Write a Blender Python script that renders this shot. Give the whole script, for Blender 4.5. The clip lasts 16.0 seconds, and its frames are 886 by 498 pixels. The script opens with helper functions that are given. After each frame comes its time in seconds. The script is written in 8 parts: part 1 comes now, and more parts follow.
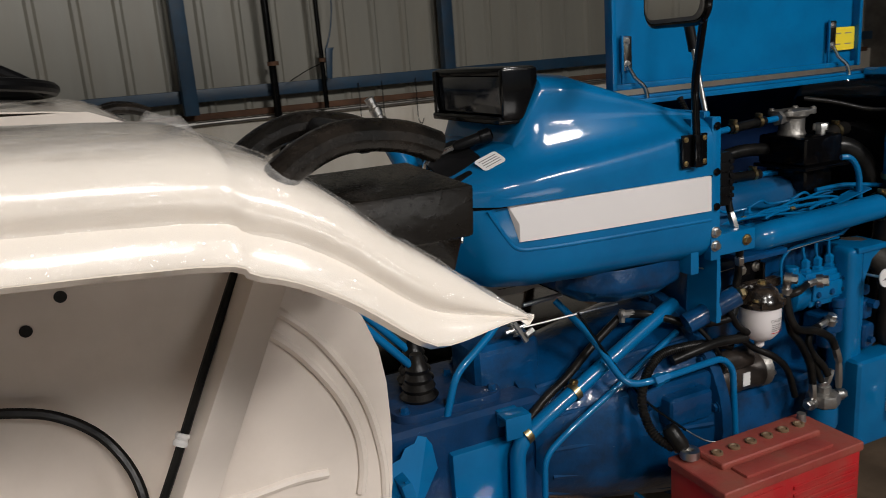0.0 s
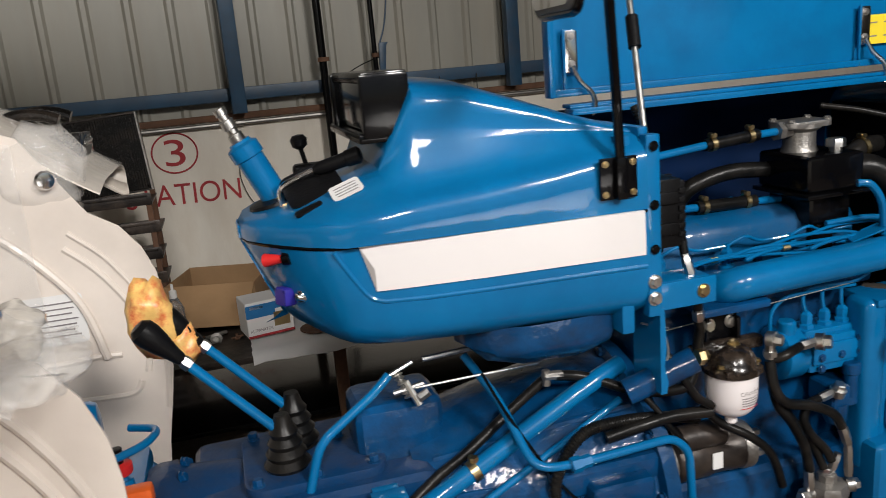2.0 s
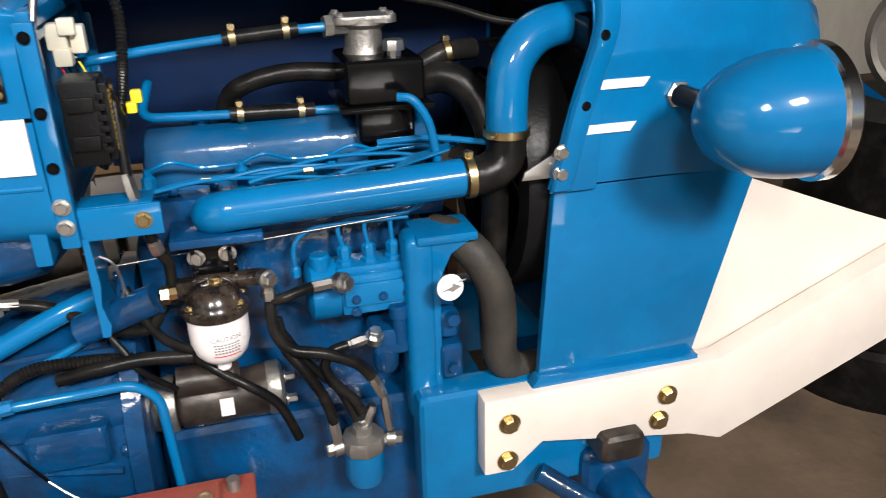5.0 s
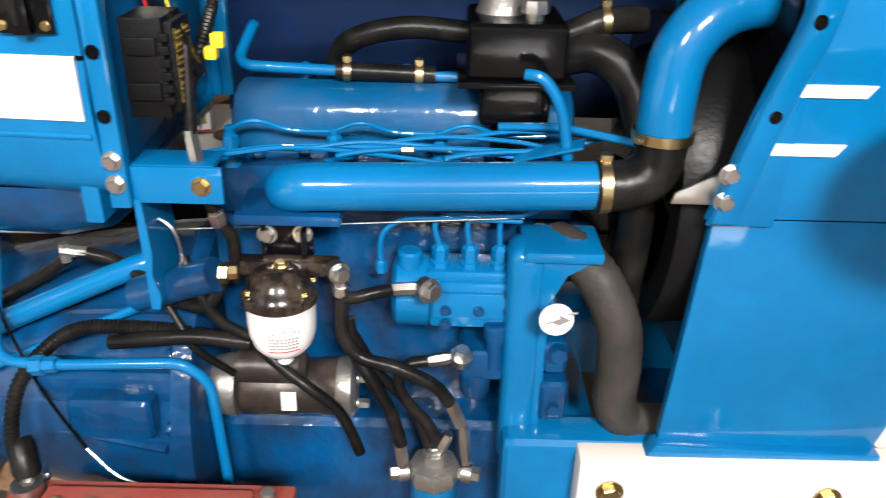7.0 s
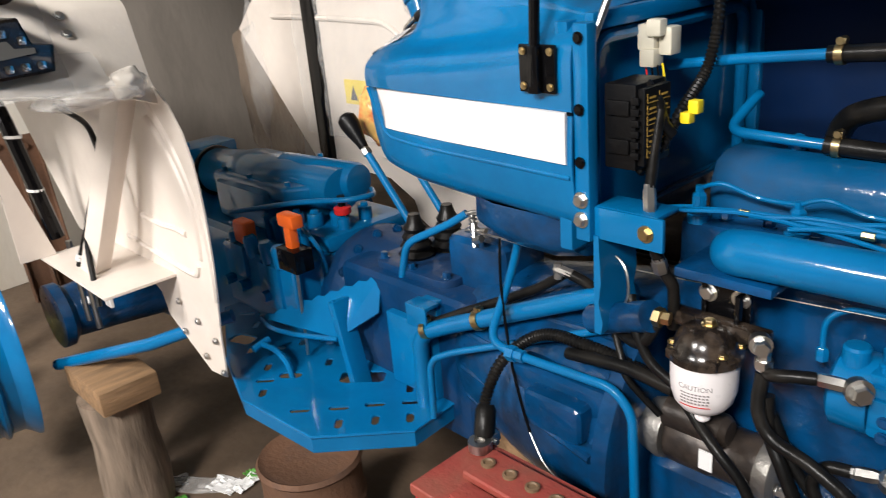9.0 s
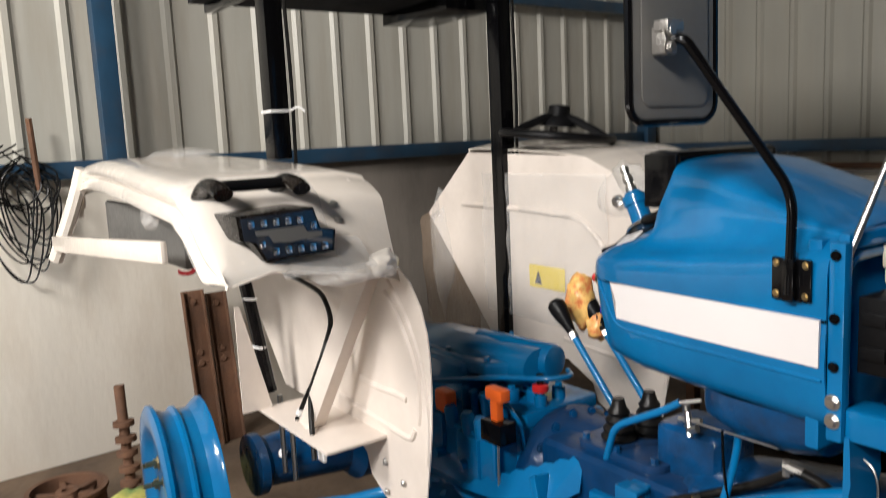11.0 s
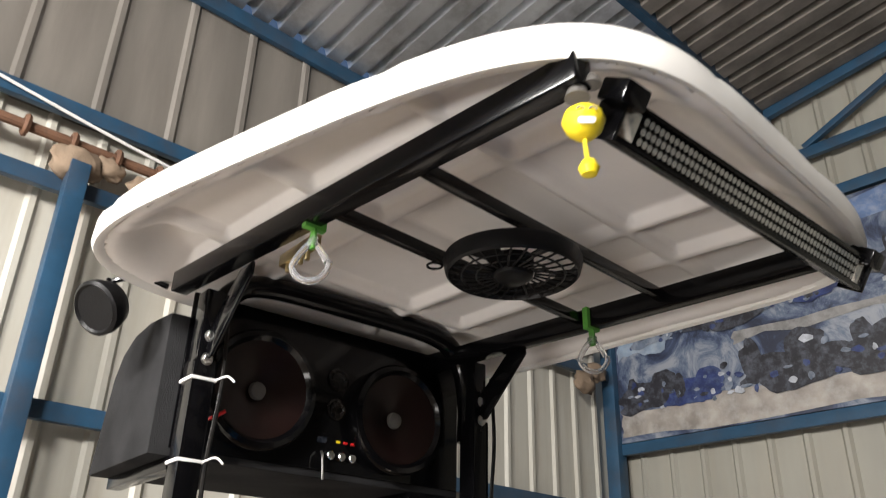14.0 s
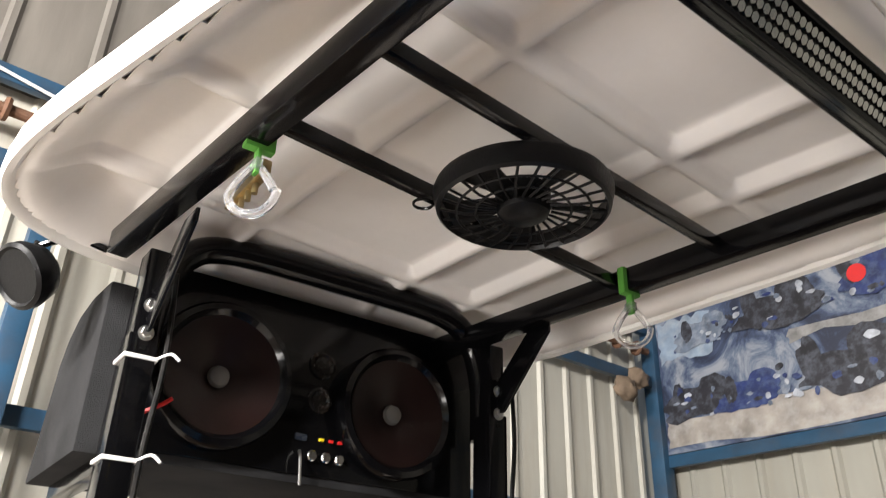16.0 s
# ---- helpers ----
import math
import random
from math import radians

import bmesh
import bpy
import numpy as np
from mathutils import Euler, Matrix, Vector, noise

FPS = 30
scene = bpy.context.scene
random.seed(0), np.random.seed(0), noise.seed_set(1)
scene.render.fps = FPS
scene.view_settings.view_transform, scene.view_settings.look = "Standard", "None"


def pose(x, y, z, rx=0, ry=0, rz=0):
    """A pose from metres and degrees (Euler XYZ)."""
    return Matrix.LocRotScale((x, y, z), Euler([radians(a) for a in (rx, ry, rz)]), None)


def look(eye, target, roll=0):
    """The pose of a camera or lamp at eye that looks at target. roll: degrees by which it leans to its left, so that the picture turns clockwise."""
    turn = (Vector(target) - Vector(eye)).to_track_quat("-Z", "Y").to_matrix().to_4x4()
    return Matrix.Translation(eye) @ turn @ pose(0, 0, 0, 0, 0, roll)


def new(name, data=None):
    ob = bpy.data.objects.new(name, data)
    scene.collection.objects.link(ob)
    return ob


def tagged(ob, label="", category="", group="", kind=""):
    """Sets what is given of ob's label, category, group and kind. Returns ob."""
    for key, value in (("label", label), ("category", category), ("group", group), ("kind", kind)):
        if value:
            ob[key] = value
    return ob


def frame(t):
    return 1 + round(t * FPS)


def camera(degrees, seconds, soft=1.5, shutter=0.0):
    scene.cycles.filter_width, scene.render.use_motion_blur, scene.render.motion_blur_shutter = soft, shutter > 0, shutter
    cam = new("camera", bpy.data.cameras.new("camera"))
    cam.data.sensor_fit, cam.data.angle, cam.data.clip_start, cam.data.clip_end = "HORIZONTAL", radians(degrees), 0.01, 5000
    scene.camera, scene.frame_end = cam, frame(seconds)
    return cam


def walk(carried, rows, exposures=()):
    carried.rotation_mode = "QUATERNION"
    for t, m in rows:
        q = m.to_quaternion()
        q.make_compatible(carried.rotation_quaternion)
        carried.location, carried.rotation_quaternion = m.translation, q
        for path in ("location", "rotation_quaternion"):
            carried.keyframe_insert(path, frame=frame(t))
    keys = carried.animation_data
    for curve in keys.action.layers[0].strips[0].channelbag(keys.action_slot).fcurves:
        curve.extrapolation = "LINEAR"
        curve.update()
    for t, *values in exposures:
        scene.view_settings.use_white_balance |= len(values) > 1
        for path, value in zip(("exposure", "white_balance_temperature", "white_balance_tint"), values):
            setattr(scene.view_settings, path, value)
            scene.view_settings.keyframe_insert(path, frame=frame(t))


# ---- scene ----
cam = camera(59.0, 16.0, 0.7, 0.35)
PATH = [
    (0, (0.083, 0.034, 1.603), (0.865, 1.809, 1.117), -4.4),
    (0.5, (0.208, 0.011, 1.596), (0.861, 1.839, 1.118), -5.5),
    (1, (0.354, 0.123, 1.591), (0.997, 1.955, 1.113), -4.8),
    (1.5, (0.488, 0.239, 1.591), (1.102, 2.076, 1.094), -4.7),
    (2, (0.653, 0.178, 1.582), (1.153, 2.054, 1.1), -4.9),
    (2.5, (0.854, 0.031, 1.59), (1.271, 1.927, 1.112), -5.3),
    (3, (0.974, 0.024, 1.581), (1.371, 1.915, 1.066), -5.2),
    (3.5, (1.146, 0.15, 1.557), (1.631, 1.995, 0.957), -2.2),
    (4, (1.285, 0.238, 1.541), (1.798, 2.055, 0.882), -1.4),
    (4.5, (1.433, 0.206, 1.538), (1.922, 1.999, 0.798), -1.3),
    (4.7, (1.521, 0.168, 1.543), (2.01, 1.952, 0.781), -1.5),
    (7, (1.785, 0.434, 1.522), (1.783, 2.216, 0.613), 1.4),
    (7.5, (1.805, 0.425, 1.519), (1.423, 2.204, 0.689), 1.2),
    (8, (1.952, 0.476, 1.544), (1.115, 2.092, 0.714), -0.6),
    (8.5, (2.041, 0.46, 1.541), (0.801, 1.818, 0.755), -3.4),
    (8.7, (2.058, 0.456, 1.539), (0.75, 1.761, 0.776), -4.2),
    (10.8, (2.022, 0.221, 1.599), (0.386, 1.309, 1.221), -3.4),
    (11, (2.008, 0.162, 1.614), (0.382, 1.292, 1.333), -2.7),
    (11.5, (1.999, 0.072, 1.655), (0.401, 1.274, 1.708), -0.3),
    (12, (1.975, 0.059, 1.702), (0.412, 1.247, 2.087), 1.3),
    (12.5, (1.914, 0.178, 1.721), (0.394, 1.296, 2.385), 1.5),
    (13, (1.85, 0.368, 1.74), (0.347, 1.393, 2.572), 1.3),
    (13.5, (1.757, 0.45, 1.753), (0.28, 1.463, 2.645), 1.3),
    (14, (1.547, 0.466, 1.766), (0.132, 1.579, 2.638), 1.5),
    (14.5, (1.348, 0.485, 1.76), (-0.071, 1.657, 2.545), 1.3),
    (15, (1.262, 0.628, 1.769), (-0.215, 1.756, 2.509), 0.6),
    (15.5, (1.259, 0.778, 1.791), (-0.256, 1.8, 2.603), 1.0),
    (16, (1.253, 0.807, 1.805), (-0.202, 1.831, 2.719), 1.6),
]
walk(cam, [(t, look(eye, target, roll)) for t, eye, target, roll in PATH],
     [(0, -1.78), (1.0, -1.47), (2.0, -1.08), (3.5, -0.65), (4.5, -0.5), (7.0, -0.08), (7.5, 0.02), (8.0, 0.0), (8.7, -0.52), (10.8, -0.98), (11.5, -0.88), (12.5, -0.38), (13.5, -0.36), (14.5, 0.12), (16, 0.38)])

# ---- light ----
world = bpy.data.worlds.new("world")
scene.world = world
world.use_nodes = True
wn, wl = world.node_tree.nodes, world.node_tree.links
sky = wn.new("ShaderNodeTexSky")
sky.sky_type, sky.sun_disc = "NISHITA", False
sky.sun_elevation, sky.sun_rotation = radians(52), radians(167)
wn["Background"].inputs["Strength"].default_value = 0.08
wl.new(sky.outputs["Color"], wn["Background"].inputs["Color"])


def lamp(name, kind, m, energy, color=(1, 1, 1), size=(1, 1), angle=0.5, spread=180):
    data = bpy.data.lights.new(name, kind)
    data.energy, data.color = energy, color
    if kind == "AREA":
        data.shape, data.size, data.size_y, data.spread = "RECTANGLE", size[0], size[1], radians(spread)
    if kind == "SUN":
        data.angle = radians(angle)
    ob = new(name, data)
    ob.matrix_world = m
    return ob


lamp("sun", "SUN", look((2.5, -10.5, 14), (0, 0, 0)), 3.2, (1, 0.95, 0.88))
lamp("daylight_doorway_high", "AREA", look((2.9, -3.2, 4.2), (0.4, 1.5, 0.9)), 620, (1.0, 0.96, 0.92), (1.1, 0.7))
lamp("daylight_doorway_left", "AREA", look((0.2, -3.2, 4.1), (-2.3, 1.2, 0.7)), 285, (1.0, 0.96, 0.92), (1.2, 0.9), 0.5, 130)
# Added fill with no seen source, aimed up to brighten the canopy lining.
lamp("canopy_fill_low", "AREA", look((1.4, -3.4, 0.5), (0.3, 0.6, 3.8)), 46, (1.0, 0.96, 0.92), (3.2, 0.8), 0.5, 70)


# ---- materials ----
def material(name, base, rough=0.5, metal=0.0, var=0.12, scale=6.0, bump=0.0, bscale=60.0, coat=0.0, dirt=None, dirt_amount=0.0, dirt_scale=3.0, alpha=1.0, transmission=0.0, spec=0.5, piece=0.0, stretch=(1, 1, 1), bdist=0.004):
    """Principled surface with broad and fine variation, optional patches of dirt or painted shade, and relief."""
    m = bpy.data.materials.new(name)
    m.use_nodes = True
    n, l = m.node_tree.nodes, m.node_tree.links
    p = n["Principled BSDF"]
    tc = n.new("ShaderNodeTexCoord")
    mp = n.new("ShaderNodeMapping")
    mp.inputs["Scale"].default_value = stretch
    l.new(tc.outputs["Object"], mp.inputs["Vector"])
    big = n.new("ShaderNodeTexNoise")
    big.inputs["Scale"].default_value, big.inputs["Detail"].default_value = scale, 6
    l.new(mp.outputs["Vector"], big.inputs["Vector"])
    ramp = n.new("ShaderNodeValToRGB")
    ramp.color_ramp.elements[0].position, ramp.color_ramp.elements[1].position = 0.3, 0.7
    ramp.color_ramp.elements[0].color = (*[c * (1 - var) for c in base], 1)
    ramp.color_ramp.elements[1].color = (*[min(1, c * (1 + var)) for c in base], 1)
    l.new(big.outputs["Fac"], ramp.inputs["Fac"])
    col = ramp.outputs["Color"]
    fine = n.new("ShaderNodeTexNoise")
    fine.inputs["Scale"].default_value, fine.inputs["Detail"].default_value = bscale, 4
    l.new(mp.outputs["Vector"], fine.inputs["Vector"])
    if dirt:
        dn = n.new("ShaderNodeTexNoise")
        dn.inputs["Scale"].default_value, dn.inputs["Detail"].default_value, dn.inputs["Roughness"].default_value = dirt_scale, 8, 0.65
        l.new(mp.outputs["Vector"], dn.inputs["Vector"])
        dr = n.new("ShaderNodeValToRGB")
        dr.color_ramp.elements[0].position, dr.color_ramp.elements[1].position = 0.45, 0.75
        dr.color_ramp.elements[0].color, dr.color_ramp.elements[1].color = (0, 0, 0, 1), (dirt_amount,) * 3 + (1,)
        l.new(dn.outputs["Fac"], dr.inputs["Fac"])
        mix = n.new("ShaderNodeMixRGB")
        l.new(dr.outputs["Color"], mix.inputs["Fac"])
        l.new(col, mix.inputs["Color1"])
        mix.inputs["Color2"].default_value = (*dirt, 1)
        col = mix.outputs["Color"]
    if piece:
        oi = n.new("ShaderNodeObjectInfo")
        hs = n.new("ShaderNodeHueSaturation")
        mr = n.new("ShaderNodeMapRange")
        mr.inputs["To Min"].default_value, mr.inputs["To Max"].default_value = 1 - piece, 1 + piece
        l.new(oi.outputs["Random"], mr.inputs["Value"])
        l.new(mr.outputs["Result"], hs.inputs["Value"])
        l.new(col, hs.inputs["Color"])
        col = hs.outputs["Color"]
    l.new(col, p.inputs["Base Color"])
    rr = n.new("ShaderNodeMapRange")
    rr.inputs["To Min"].default_value, rr.inputs["To Max"].default_value = max(0.02, rough * 0.75), min(1, rough * 1.25)
    l.new(fine.outputs["Fac"], rr.inputs["Value"])
    l.new(rr.outputs["Result"], p.inputs["Roughness"])
    p.inputs["Metallic"].default_value = metal
    p.inputs["Coat Weight"].default_value = coat
    p.inputs["Coat Roughness"].default_value = 0.06
    p.inputs["Specular IOR Level"].default_value = spec
    p.inputs["Alpha"].default_value = alpha
    p.inputs["Transmission Weight"].default_value = transmission
    if bump:
        b = n.new("ShaderNodeBump")
        b.inputs["Strength"].default_value, b.inputs["Distance"].default_value = bump, bdist
        l.new(fine.outputs["Fac"], b.inputs["Height"])
        l.new(b.outputs["Normal"], p.inputs["Normal"])
        l.new(b.outputs["Normal"], p.inputs["Coat Normal"])
    return m


BLUE = material("blue_paint", (0.001, 0.132, 0.33), 0.32, coat=0.65, var=0.10, bump=0.12, bscale=14, spec=0.12, dirt=(0.002, 0.09, 0.235), dirt_amount=0.7, dirt_scale=7)
# Body blue on rough castings, darkened with near-black patches to stand for low shade.
BLUE_CAST_SHADED = material("blue_cast_shaded", (0.001, 0.048, 0.145), 0.30, coat=0.7, var=0.35, bump=0.7, bscale=32, dirt=(0.010, 0.012, 0.018), dirt_amount=0.8, dirt_scale=9, spec=0.12)
# Dusty body blue; its base is also darkened for the shade round the gearbox.
BLUE_DUSTY_SHADED = material("blue_dusty_shaded", (0.001, 0.036, 0.115), 0.42, coat=0.3, var=0.3, bump=0.5, bscale=40, spec=0.15, dirt=(0.035, 0.03, 0.03), dirt_amount=0.8, dirt_scale=6)
# Dusty body blue again, with a milder painted shade for the rocker cover.
BLUE_COVER_SHADED = material("blue_cover_shaded", (0.001, 0.078, 0.205), 0.36, coat=0.45, var=0.25, bump=0.4, bscale=40, spec=0.15, dirt=(0.05, 0.045, 0.045), dirt_amount=0.6, dirt_scale=6)
# Body blue taken almost to black: the enclosed bay's shade is in the colour.
BLUE_BAY_SHADE = material("blue_bay_shade", (0.001, 0.012, 0.05), 0.4, spec=0.2, var=0.2, dirt=(0.01, 0.015, 0.03), dirt_amount=0.5)
DECAL = material("white_decal", (0.68, 0.65, 0.645), 0.35, var=0.03)
CREAM = material("cream_paint", (0.72, 0.645, 0.58), 0.35, var=0.06, bump=0.05, bscale=30, dirt=(0.48, 0.41, 0.35), dirt_amount=0.35, dirt_scale=4)
CREAM_WRAP = material("wrapped_cream_paint", (0.81, 0.735, 0.65), 0.25, coat=0.8, var=0.08, bump=0.25, bscale=26, dirt=(0.58, 0.51, 0.44), dirt_amount=0.4, dirt_scale=6)
WHITE_FIBRE = material("white_fibreglass", (0.80, 0.78, 0.74), 0.4, var=0.05, bump=0.05, bscale=30)
FIBRE_INNER = material("grey_fibreglass", (0.78, 0.745, 0.71), 0.45, var=0.14, bump=0.1, bscale=25, scale=3, dirt=(0.44, 0.41, 0.38), dirt_amount=0.4)
BLACK = material("black_paint", (0.0025, 0.0025, 0.003), 0.2, spec=0.12, var=0.2, coat=0.25, bump=0.05)
BLACK_PLASTIC = material("black_plastic", (0.005, 0.005, 0.0055), 0.36, spec=0.16, var=0.25, bump=0.15, bscale=150)
RUBBER = material("black_rubber", (0.005, 0.005, 0.005), 0.32, spec=0.2, var=0.3, bump=0.15, bscale=120, dirt=(0.03, 0.026, 0.022), dirt_amount=0.6, dirt_scale=14)
CARPET = material("grey_carpet", (0.024, 0.024, 0.025), 0.95, spec=0.04, var=0.3, bump=0.6, bscale=350)
CHROME = material("chrome", (0.75, 0.75, 0.75), 0.15, 1.0, var=0.05)
STEEL = material("zinc_steel", (0.55, 0.54, 0.52), 0.33, 1.0, var=0.15, bump=0.1)
CAST_ALU = material("cast_aluminium", (0.30, 0.285, 0.265), 0.42, 0.8, var=0.2, bump=0.4, bscale=120)
BRASS = material("zinc_gold", (0.46, 0.36, 0.19), 0.32, 1.0, var=0.2, bump=0.1)
RED_BATTERY = material("red_plastic", (0.42, 0.016, 0.02), 0.38, var=0.15, bump=0.1, dirt=(0.20, 0.10, 0.07), dirt_amount=0.5, dirt_scale=9)
RED_DUSTY = material("dusty_red_plastic", (0.30, 0.045, 0.034), 0.6, var=0.3, bump=0.5, dirt=(0.15, 0.08, 0.05), dirt_amount=0.9, dirt_scale=6)
ORANGE = material("orange_plastic", (0.75, 0.12, 0.015), 0.4, var=0.1)
RED = material("red_plastic_plain", (0.6, 0.02, 0.02), 0.4, var=0.1)
YELLOW = material("yellow_plastic", (0.85, 0.66, 0.02), 0.4, var=0.06)
GREEN = material("green_webbing", (0.07, 0.25, 0.03), 0.6, var=0.15, bump=0.3, bscale=300)
WALL_PAINT = material("whitewashed_plaster", (0.82, 0.77, 0.68), 0.8, var=0.10, scale=1.6, bump=0.35, bscale=35, dirt=(0.46, 0.35, 0.23), dirt_amount=0.45, dirt_scale=1.7, stretch=(1, 1, 0.35))
PLASTER_GREY = material("grey_brown_plaster", (0.20, 0.175, 0.15), 0.85, var=0.2, scale=1.6, bump=0.35, bscale=40, dirt=(0.11, 0.095, 0.08), dirt_amount=0.7, dirt_scale=2.5, stretch=(1, 1, 0.35))
# Stained cream sheeting, darkened because less daylight reaches the far wall.
SHEET_DIM = material("dimmed_cream_sheet", (0.30, 0.29, 0.25), 0.45, var=0.1, scale=1.5, bump=0.05, dirt=(0.30, 0.26, 0.20), dirt_amount=0.4, dirt_scale=2.5, stretch=(3, 3, 0.4))
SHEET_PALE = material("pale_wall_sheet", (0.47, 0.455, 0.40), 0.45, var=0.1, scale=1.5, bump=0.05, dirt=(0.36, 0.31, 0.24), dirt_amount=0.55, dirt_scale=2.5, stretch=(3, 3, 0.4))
SHEET_GREY = material("weathered_wall_sheet", (0.175, 0.16, 0.14), 0.55, var=0.22, scale=1.3, bump=0.05, dirt=(0.13, 0.115, 0.10), dirt_amount=0.7, dirt_scale=1.8, stretch=(3, 3, 0.4))
SHEET_ROOF = material("bare_roof_sheet", (0.74, 0.76, 0.79), 0.33, 0.85, var=0.2, scale=1.2, dirt=(0.10, 0.09, 0.08), dirt_amount=0.7, dirt_scale=2.2)
SHEET_DARK = material("dark_roof_sheet", (0.20, 0.18, 0.16), 0.55, 0.4, var=0.25, dirt=(0.07, 0.06, 0.05), dirt_amount=0.8, dirt_scale=2.5)
FRAME_BLUE = material("blue_steel_paint", (0.016, 0.058, 0.112), 0.45, var=0.2, bump=0.15, dirt=(0.05, 0.05, 0.06), dirt_amount=0.6, dirt_scale=5)
RUST = material("rusty_steel", (0.16, 0.08, 0.045), 0.8, 0.2, var=0.35, bump=0.5, bscale=80, dirt=(0.05, 0.035, 0.03), dirt_amount=0.7, dirt_scale=12)
FLOOR = material("oily_concrete", (0.125, 0.085, 0.055), 0.75, var=0.3, scale=3, bump=0.5, bscale=30, dirt=(0.035, 0.025, 0.02), dirt_amount=0.85, dirt_scale=2.2)
WOOD = material("rough_timber", (0.27, 0.16, 0.08), 0.8, var=0.3, bump=0.5, bscale=25, stretch=(8, 1, 8), dirt=(0.16, 0.10, 0.06), dirt_amount=0.6, dirt_scale=4)
BARK = material("old_timber", (0.20, 0.15, 0.11), 0.9, var=0.4, bump=0.8, bscale=14, stretch=(6, 6, 1))
CARDBOARD = material("cardboard", (0.36, 0.22, 0.11), 0.8, var=0.12, bump=0.2)
PAPER = material("white_paper", (0.72, 0.71, 0.70), 0.6, var=0.06)
POLY = material("clear_polythene", (0.85, 0.83, 0.80), 0.06, var=0.05, alpha=0.25, coat=1.0, bump=0.8, bscale=30, bdist=0.012)
FILM_MILKY = material("milky_film", (0.80, 0.74, 0.66), 0.2, var=0.1, alpha=0.8, coat=0.8, bump=0.6, bscale=30, bdist=0.01)
FILM_BROWN = material("dusty_brown_film", (0.17, 0.125, 0.09), 0.3, var=0.25, alpha=0.8, bump=0.5, bscale=30, bdist=0.01)
GLASS = material("clear_plastic", (0.95, 0.95, 0.97), 0.08, transmission=0.9, var=0.02)
SCREEN = material("dark_glass", (0.015, 0.02, 0.03), 0.12, var=0.1, coat=0.5)
MIRROR_BACK = material("mirror_back_plastic", (0.115, 0.112, 0.105), 0.6, var=0.15, bump=0.1)
MUD = material("dry_mud", (0.22, 0.16, 0.11), 0.95, var=0.35, bump=0.8, bscale=45)
COPPER_CONE = material("copper_brown_cone", (0.010, 0.0025, 0.002), 0.35, 0.3, var=0.2)
BOWL = material("milky_plastic_bowl", (0.78, 0.74, 0.74), 0.3, var=0.05)
INK = material("red_sign_paint", (0.35, 0.025, 0.03), 0.7, var=0.2)
GREY_TEXT = material("grey_print", (0.2, 0.18, 0.18), 0.6)
DUSTY_DARK = material("dusty_dark_metal", (0.028, 0.022, 0.019), 0.4, 0.3, var=0.4, bump=0.3, dirt=(0.12, 0.09, 0.07), dirt_amount=0.7, dirt_scale=12)
DUSTY_PLASTIC = material("dusty_black_plastic", (0.005, 0.0045, 0.004), 0.26, spec=0.3, var=0.35, bump=0.15, bscale=120, dirt=(0.045, 0.034, 0.026), dirt_amount=0.6, dirt_scale=9)
DUSTY_BLACK = material("dusty_black_paint", (0.008, 0.006, 0.005), 0.22, spec=0.4, var=0.3, coat=0.3, bump=0.1, dirt=(0.10, 0.072, 0.052), dirt_amount=0.75, dirt_scale=22)
DUSTY_RUBBER = material("dusty_rubber", (0.030, 0.027, 0.024), 0.55, spec=0.25, var=0.3, bump=0.3, bscale=90, dirt=(0.07, 0.06, 0.05), dirt_amount=0.6, dirt_scale=9)
CAP_BROWN = material("dusty_brown_cap", (0.16, 0.10, 0.055), 0.6, var=0.3, bump=0.3)
VIOLET = material("violet_plastic", (0.025, 0.02, 0.24), 0.35, var=0.1)
GOLD_PRINT = material("gold_print", (0.40, 0.25, 0.05), 0.5)
YELLOW_LABEL = material("yellow_label", (0.80, 0.62, 0.03), 0.45, var=0.05)


# ---- building blocks ----
YC = 1.655  # the tractor's centre line


def link(name, bm, mat, parent=None, label="", smooth=True, angle=35):
    mesh = bpy.data.meshes.new(name)
    bmesh.ops.recalc_face_normals(bm, faces=bm.faces)
    bm.to_mesh(mesh)
    bm.free()
    for m in mat if isinstance(mat, (list, tuple)) else [mat]:
        mesh.materials.append(m)
    if smooth:
        mesh.polygons.foreach_set("use_smooth", [True] * len(mesh.polygons))
        mesh.set_sharp_from_angle(angle=radians(angle))
    ob = new(name, mesh)
    if parent:
        ob.parent = parent
        ob.matrix_parent_inverse = parent.matrix_world.inverted()
    if label:
        tagged(ob, label)
    return ob


def part(name, bm, mat, parent, label="", **kw):
    return link(name, bm, mat, parent, label, **kw)


def thing(name, at, label, category, group="", kind=""):
    ob = new(name)
    ob.matrix_world = at if isinstance(at, Matrix) else Matrix.Translation(at)
    ob.empty_display_size = 0.05
    tagged(ob, label, category, group, kind)
    bpy.context.view_layer.update()
    return ob


def box(x0, x1, y0, y1, z0, z1, bev=0.004, seg=2, m=None, bm=None):
    """A bevelled box between the given limits."""
    b = bmesh.new()
    bmesh.ops.create_cube(b, size=1)
    bmesh.ops.transform(b, verts=b.verts, matrix=Matrix.Translation(((x0 + x1) / 2, (y0 + y1) / 2, (z0 + z1) / 2)) @ Matrix.Diagonal((abs(x1 - x0), abs(y1 - y0), abs(z1 - z0), 1)))
    if bev:
        bmesh.ops.bevel(b, geom=b.edges[:], offset=min(bev, 0.45 * min(abs(x1 - x0), abs(y1 - y0), abs(z1 - z0))), segments=seg, affect="EDGES", profile=0.6)
    if m:
        bmesh.ops.transform(b, verts=b.verts, matrix=m)
    return join(bm, b)


